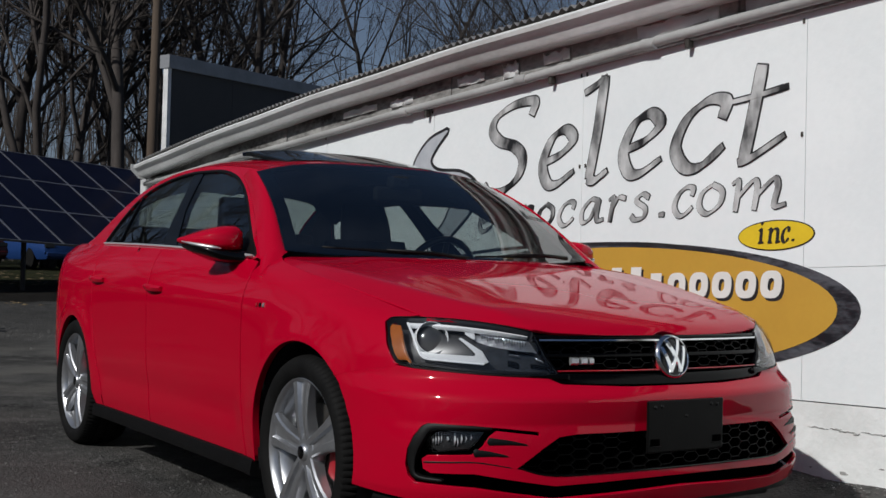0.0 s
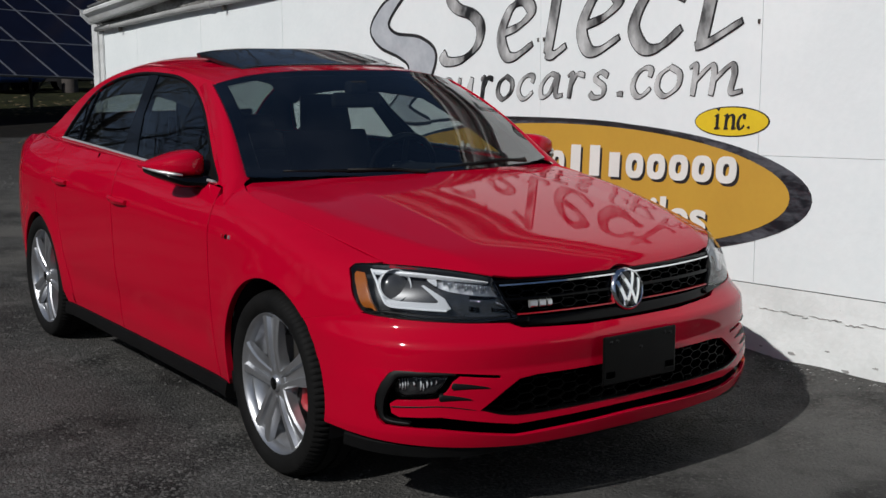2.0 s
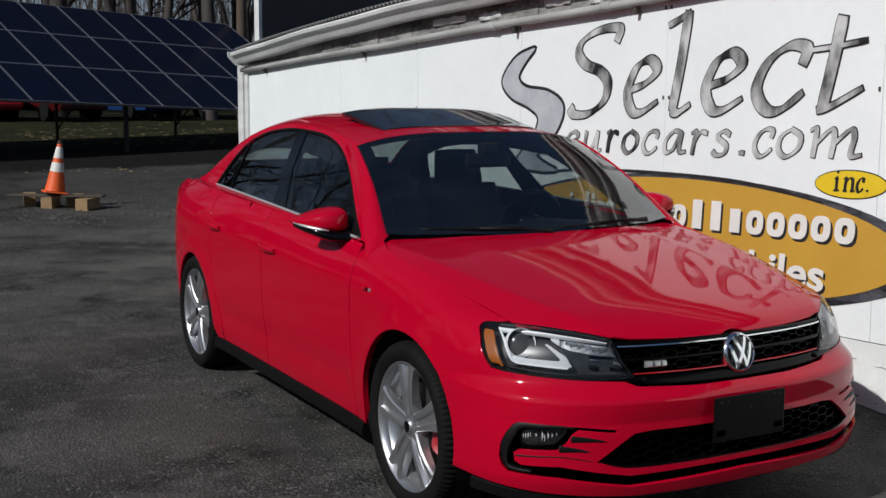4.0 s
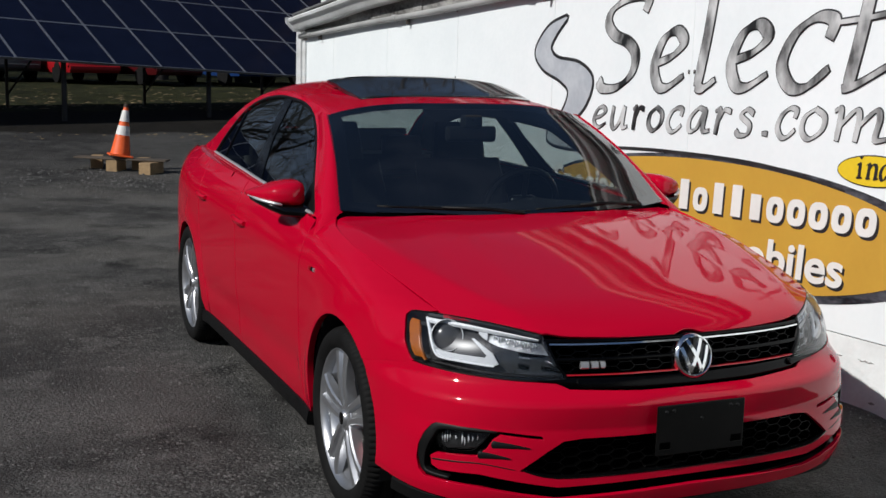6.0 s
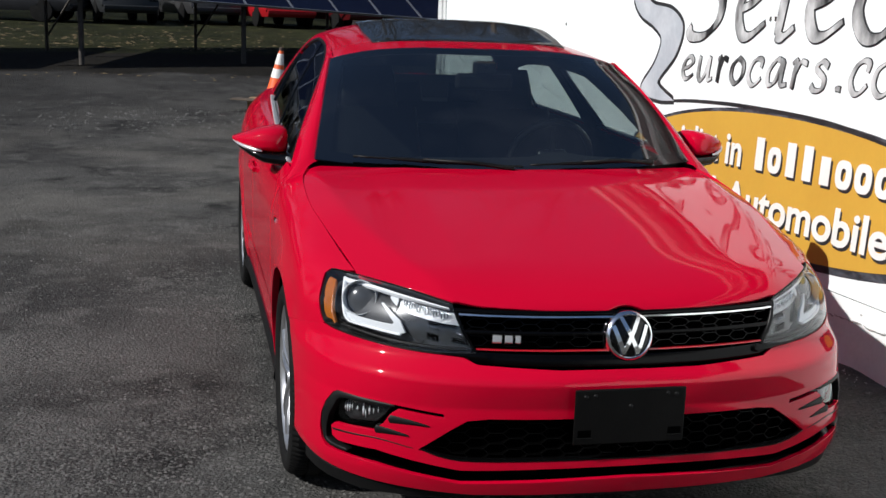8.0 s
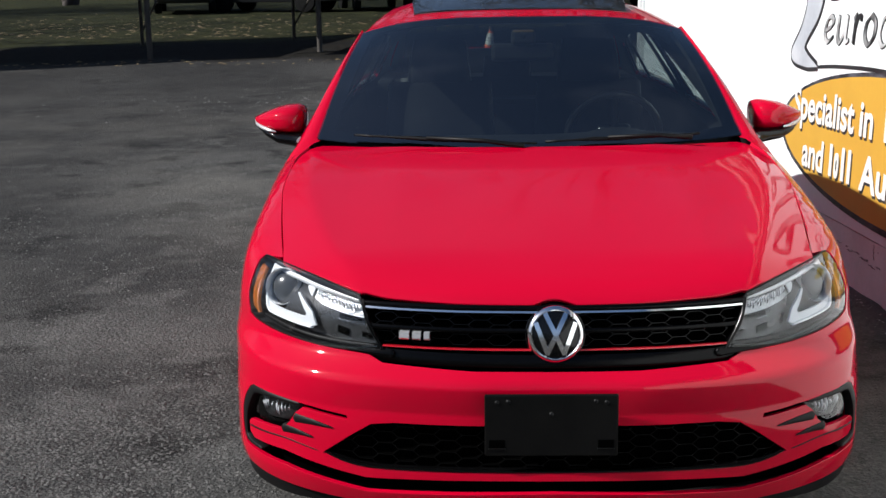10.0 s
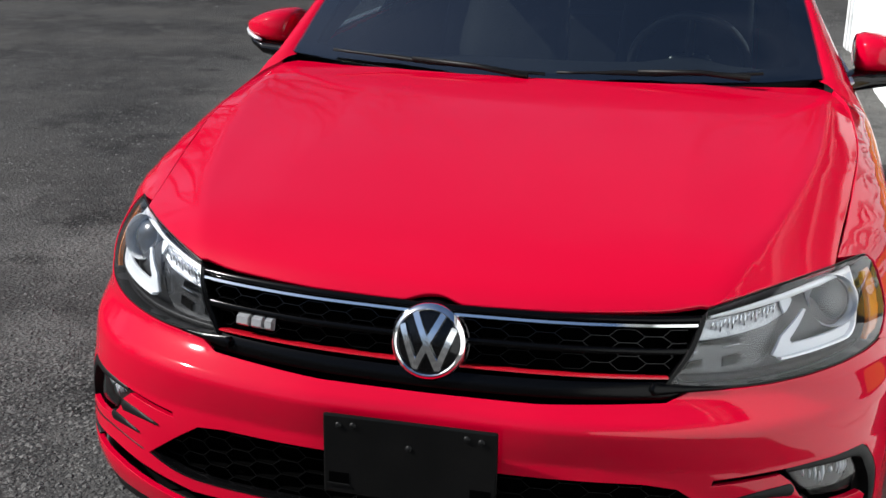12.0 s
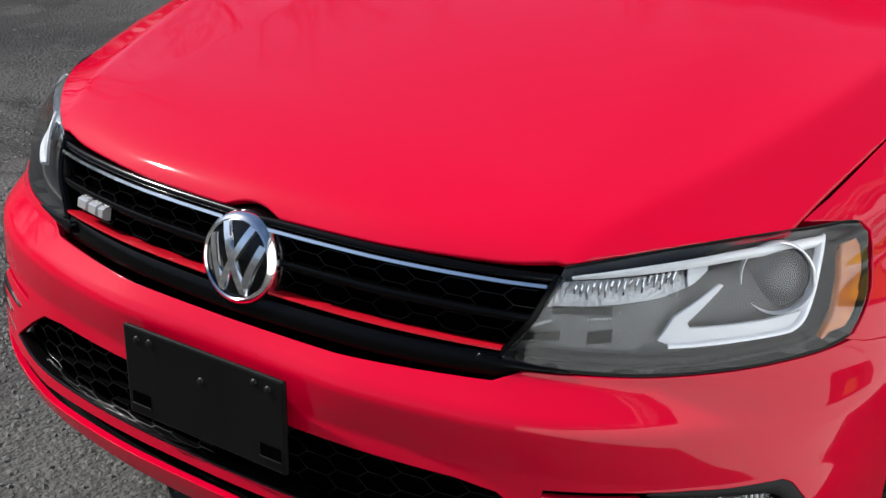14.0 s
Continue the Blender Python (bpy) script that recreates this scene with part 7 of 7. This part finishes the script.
        part("mirror_glass", bm, REFLECTOR, mir)
        patch("mirror_sail", inset(house, 0.001), [(0.525, 0.984), (0.66, 1.068), (0.70, 1.09), (0.72, 0.985), (0.56, 0.976)], MATT_BLACK, door_f, (), 0.05, 0.004)
        # dark lining along the head of the side windows
        bm = bmesh.new()
        lofted(bm, [[(s * (rail_x(y) - 0.004), y, RAIL_Z(y) - 0.025), (s * (house_x(y, RAIL_Z(y) - 0.125) - 0.02), y, RAIL_Z(y) - 0.125), (s * (house_x(y, RAIL_Z(y) - 0.125) - 0.05), y, RAIL_Z(y) - 0.11), (s * (rail_x(y) - 0.08), y, RAIL_Z(y) - 0.02)] for y in np.linspace(1.12, 2.55, 13)])
        part("roof_trim", bm, TRIM_DARK, car, "", True, 50)
        # wheel well and inner door
        for cy in (0.0, AXLE_R):
            bm = bmesh.new()
            ring = [(cy - (0.41 if cy == 0 and a < math.pi / 2 else 0.36) * math.cos(a), ARCH_Z + 0.36 * math.sin(a)) for a in np.linspace(-0.35, math.pi + 0.35, 28)]
            lofted(bm, [[(s * x, y, z) for y, z in ring] for x in (0.862, 0.60)], False, False)
            f = bm.faces.new([bm.verts.new((s * 0.60, y, z)) for y, z in ring])
            part("wheel_liner", bm, TRIM_DARK, car)
        bm = bmesh.new()
        lofted(bm, [[(s * 0.80, y, 0.25), (s * 0.80, y, 0.93), (s * 0.785, y, BELT_Z(y) - 0.004), (s * 0.74, y, BELT_Z(y) - 0.03), (s * 0.72, y, 0.70), (s * 0.72, y, 0.25)] for y in np.linspace(0.50, 2.42, 12)])
        part("door_trim", bm, TRIM_DARK, car, "", True, 50)
    # floor and firewall
    bm = bmesh.new()
    box(bm, (-0.60, -0.75, 0.19), (0.60, 3.6, 0.30), 0.02)
    box(bm, (-0.80, 0.40, 0.19), (0.80, 2.25, 0.29), 0.02)
    box(bm, (-0.60, 2.3, 0.3), (0.60, 3.6, 0.95), 0.02)
    part("floor_pan", bm, TRIM_DARK, car)
    # rear shelf and dashboard
    bm = bmesh.new()
    lofted(bm, [[(x, 0.44 + 0.10 * (x / 0.7) ** 2, 0.955), (x, 0.60, 0.972 + 0.012 * math.cos(3 * x)), (x, 0.82, 0.965 + 0.014 * math.exp(-(((x - 0.37) / 0.17) ** 2))), (x, 0.95, 0.925 + 0.05 * math.exp(-(((x - 0.37) / 0.17) ** 2))), (x, 1.0, 0.86), (x, 0.98, 0.60), (x, 0.55, 0.35)] for x in np.linspace(-0.73, 0.73, 31)], False, False)
    part("dashboard", bm, TRIM_DARK, car, "black dashboard", True, 60)
    bm = bmesh.new()
    box(bm, (-0.66, 2.62, 1.00), (0.66, 3.14, 1.03), 0.01)
    # added pieces that hide the sunlit red panels behind the rear glass
    box(bm, (-0.66, 3.12, 1.03), (0.66, 3.15, 1.072), 0.004)
    box(bm, (-0.58, 3.045, 1.02), (0.58, 3.065, 1.168), 0.006)
    for q in (-0.64, 0.64):
        box(bm, (q - 0.04, 2.5, 0.9), (q + 0.04, 3.10, 1.036), 0.01)
    part("rear_shelf", bm, TRIM_DARK, car)
    bm = bmesh.new()
    box(bm, (-0.09, 0.95, 0.30), (0.09, 2.0, 0.62), 0.03)
    part("console", bm, TRIM_DARK, car)
    # steering wheel
    tilt = Matrix.Translation((0.37, 1.06, 0.93)) @ Matrix.Rotation(radians(-66), 4, "X")
    bm = bmesh.new()
    rings = []
    for k in range(41):
        a = 2 * math.pi * k / 40
        c = Vector((0.182 * math.cos(a), 0.182 * math.sin(a), 0))
        u = Vector((math.cos(a), math.sin(a), 0))
        rings.append([c + 0.0155 * (math.cos(b) * u + math.sin(b) * Vector((0, 0, 1))) for b in [2 * math.pi * j / 10 for j in range(10)]])
    lofted(bm, rings, True, False)
    box(bm, (-0.07, -0.05, -0.03), (0.07, 0.05, 0.015), 0.02)
    for a in (0.1, math.pi - 0.1, -math.pi / 2):
        tube(bm, [(0.05 * math.cos(a), 0.05 * math.sin(a), -0.01), (0.178 * math.cos(a), 0.178 * math.sin(a), 0)], 0.014, 8)
    bmesh.ops.transform(bm, matrix=tilt, verts=bm.verts)
    part("steering_wheel", bm, WHEEL_LEATHER, car, "black leather steering wheel", True, 60)

    # seats
    def cushion(bm, cx, cy0, z0, cy1, z1, w0, w1, thick):
        rings = []
        for t in np.linspace(0, 1, 9):
            y, z, w = cy0 + (cy1 - cy0) * t, z0 + (z1 - z0) * t, w0 + (w1 - w0) * t
            k = thick * (0.55 + 0.45 * math.sin(math.pi * (0.1 + 0.8 * t)))
            d = Vector((0, -(z1 - z0), cy1 - cy0)).normalized()
            rings.append([Vector((cx, y, z)) + Vector((w * math.copysign(abs(math.cos(a)) ** 0.6, math.cos(a)), 0, 0)) + d * k * (math.copysign(abs(math.sin(a)) ** 0.7, math.sin(a)) + (0.25 if abs(math.cos(a)) > 0.8 else 0)) for a in [2 * math.pi * j / 20 for j in range(20)]])
        lofted(bm, rings)

    for x in (-0.335, 0.335):
        bm = bmesh.new()
        cushion(bm, x, 1.52, 0.50, 1.72, 1.08, 0.265, 0.235, 0.085)
        seat = part("front_seat", bm, SEAT_DARK, car, "black leatherette seat", True, 70)
        bm = bmesh.new()
        cushion(bm, x, 1.05, 0.56, 1.55, 0.50, 0.26, 0.25, 0.08)
        part("cushion", bm, SEAT_DARK, seat, "", True, 70)
        bm = bmesh.new()
        cushion(bm, x, 1.70, 1.085, 1.745, 1.27, 0.145, 0.120, 0.062)
        tube(bm, [(x - 0.06, 1.71, 1.0), (x - 0.06, 1.725, 1.12)], 0.007, 8)
        tube(bm, [(x + 0.06, 1.71, 1.0), (x + 0.06, 1.725, 1.12)], 0.007, 8)
        part("headrest", bm, SEAT_DARK, seat, "", True, 70)
    bm = bmesh.new()
    cushion(bm, 0, 2.42, 0.50, 2.66, 1.02, 0.62, 0.58, 0.08)
    bench = part("rear_bench", bm, SEAT_DARK, car, "", True, 70)
    for x in (-0.40, 0.0, 0.40):
        bm = bmesh.new()
        cushion(bm, x, 2.66, 1.03, 2.69, 1.14, 0.13, 0.12, 0.045)
        part("headrest", bm, SEAT_DARK, bench, "", True, 70)

    # wheels
    def wheel(x, y, s, spin, front):
        m = Matrix.Translation((x, y, WHEEL_Z)) @ Matrix.Rotation(0 if s < 0 else math.pi, 4, "Z") @ Matrix.Rotation(spin, 4, "X") @ Matrix.Scale(1.03, 4)
        # outer face points to local -x
        bm = bmesh.new()
        lathe(bm, [(0.205, 0.10), (0.222, 0.10), (0.218, 0.02), (0.222, -0.07), (0.230, -0.092), (0.240, -0.099), (0.2445, -0.097), (0.2445, -0.090), (0.228, -0.075), (0.205, -0.05), (0.200, 0.02), (0.205, 0.10)], 72)
        bmesh.ops.transform(bm, matrix=m, verts=bm.verts)
        w = part("wheel", bm, ALLOY, car, "five-spoke silver alloy wheel", True, 40)
        bm = bmesh.new()
        prof = [(0.236, -0.090), (0.243, -0.101), (0.262, -0.112), (0.285, -0.1125), (0.301, -0.106), (0.311, -0.092), (0.3155, -0.076), (0.3165, -0.056), (0.310, -0.054), (0.310, -0.047), (0.3178, -0.045), (0.318, -0.008), (0.310, -0.006), (0.310, 0.006), (0.318, 0.008), (0.3178, 0.045), (0.310, 0.047), (0.310, 0.054), (0.3165, 0.056), (0.3155, 0.076), (0.311, 0.092), (0.301, 0.106), (0.262, 0.112), (0.236, 0.09)]
        rows = lathe(bm, prof, 270)
        for k, row in enumerate(rows):
            r0 = prof[k][0]
            if 0.3095 < r0 and abs(prof[k][1]) > 0.05:
                for j, v in enumerate(row):
                    if j % 3 == 0:
                        f = (r0 - 0.006) / r0
                        v.co.y, v.co.z = v.co.y * f, v.co.z * f
        bmesh.ops.transform(bm, matrix=m, verts=bm.verts)
        part("tyre", bm, RUBBER, w, "black low-profile tyre", True, 35)
        for k in range(5):
            bm = bmesh.new()
            rings = []
            for r, half, face, back in ((0.040, 0.030, -0.088, -0.045), (0.075, 0.034, -0.094, -0.05), (0.12, 0.038, -0.098, -0.06), (0.17, 0.046, -0.098, -0.065), (0.205, 0.055, -0.096, -0.07), (0.232, 0.066, -0.094, -0.075)):
                g = 0.014 if r > 0.06 else 0.003
                rings.append([Vector((x0, c, r)) for c, x0 in ((-half, back), (-half, face + 0.006), (-half * 0.86, face), (-half * 0.42, face + 0.001), (-half * 0.30, face + g), (half * 0.30, face + g), (half * 0.42, face + 0.001), (half * 0.86, face), (half, face + 0.006), (half, back))])
            lofted(bm, rings)
            bmesh.ops.transform(bm, matrix=m @ Matrix.Rotation(2 * math.pi * k / 5, 4, "X"), verts=bm.verts)
            part("spoke", bm, ALLOY, w, "", True, 32)
        bm = bmesh.new()
        lathe(bm, [(0.0001, -0.099), (0.022, -0.099), (0.027, -0.095), (0.030, -0.088), (0.058, -0.084), (0.066, -0.07), (0.066, -0.04)], 40)
        bmesh.ops.transform(bm, matrix=m, verts=bm.verts)
        hub = part("hub", bm, ALLOY, w, "", True, 40)
        bm = bmesh.new()
        lathe(bm, [(0.0001, -0.101), (0.020, -0.1005), (0.023, -0.098)], 32)
        bmesh.ops.transform(bm, matrix=m, verts=bm.verts)
        part("centre_cap", bm, GLOSS_BLACK, w, "", True, 40)
        for k in range(5):
            a = 2 * math.pi * (k + 0.5) / 5
            bm = bmesh.new()
            lathe(bm, [(0.0001, -0.084), (0.008, -0.084), (0.0095, -0.08), (0.0095, -0.06)], 6, "x", (0, 0.046 * math.sin(a), 0.046 * math.cos(a)))
            bmesh.ops.transform(bm, matrix=m, verts=bm.verts)
            part("bolt", bm, STEEL_DARK, w)
        still = Matrix.Translation((x, y, WHEEL_Z)) @ Matrix.Rotation(0 if s < 0 else math.pi, 4, "Z") @ Matrix.Scale(1.03, 4)
        rd = 0.156 if front else 0.136
        bm = bmesh.new()
        lathe(bm, [(0.06, -0.028), (rd, -0.028), (rd, -0.004), (0.06, -0.004)], 56)
        bmesh.ops.transform(bm, matrix=still, verts=bm.verts)
        part("brake_disc", bm, DISC_STEEL, w, "", True, 40)
        bm = bmesh.new()
        rings = []
        sgn = 1 if s < 0 else -1
        for a in np.linspace(-0.45, 0.45, 9):
            rr = (rd - 0.042, rd + 0.012)
            rings.append([(xx, -sgn * r * math.cos(a), r * math.sin(a)) for xx, r in ((-0.052, rr[0]), (-0.056, (rr[0] + rr[1]) / 2), (-0.050, rr[1]), (0.01, rr[1]), (0.01, rr[0]))])
        lofted(bm, rings)
        bmesh.ops.transform(bm, matrix=still, verts=bm.verts)
        part("caliper", bm, CALIPER, w, "red brake caliper", True, 50)
        bm = bmesh.new()
        lathe(bm, [(0.0001, 0.03), (0.2, 0.03), (0.2, 0.05), (0.0001, 0.05)], 40)
        bmesh.ops.transform(bm, matrix=still, verts=bm.verts)
        part("backing_plate", bm, TRIM_DARK, w)

    # the wheels and flanks sit slightly forward of the cabin
    for ob in [o for o in bpy.data.objects if o.type == "MESH" and (o.parent == car or (o.parent and o.parent.parent == car))]:
        for v in ob.data.vertices:
            ahead, low = min(max((v.co.y + 0.50) / 0.45, 0), 1), min(max((1.05 - v.co.z) / 0.15, 0), 1)
            v.co.y -= 0.025 * ahead * ahead * (3 - 2 * ahead) * low
    for s in (-1, 1):
        wheel(s * 0.767, -0.025, s, -0.10, True)
        wheel(s * 0.767, AXLE_R - 0.03, s, 0.35, False)
    return car


car = build_car()
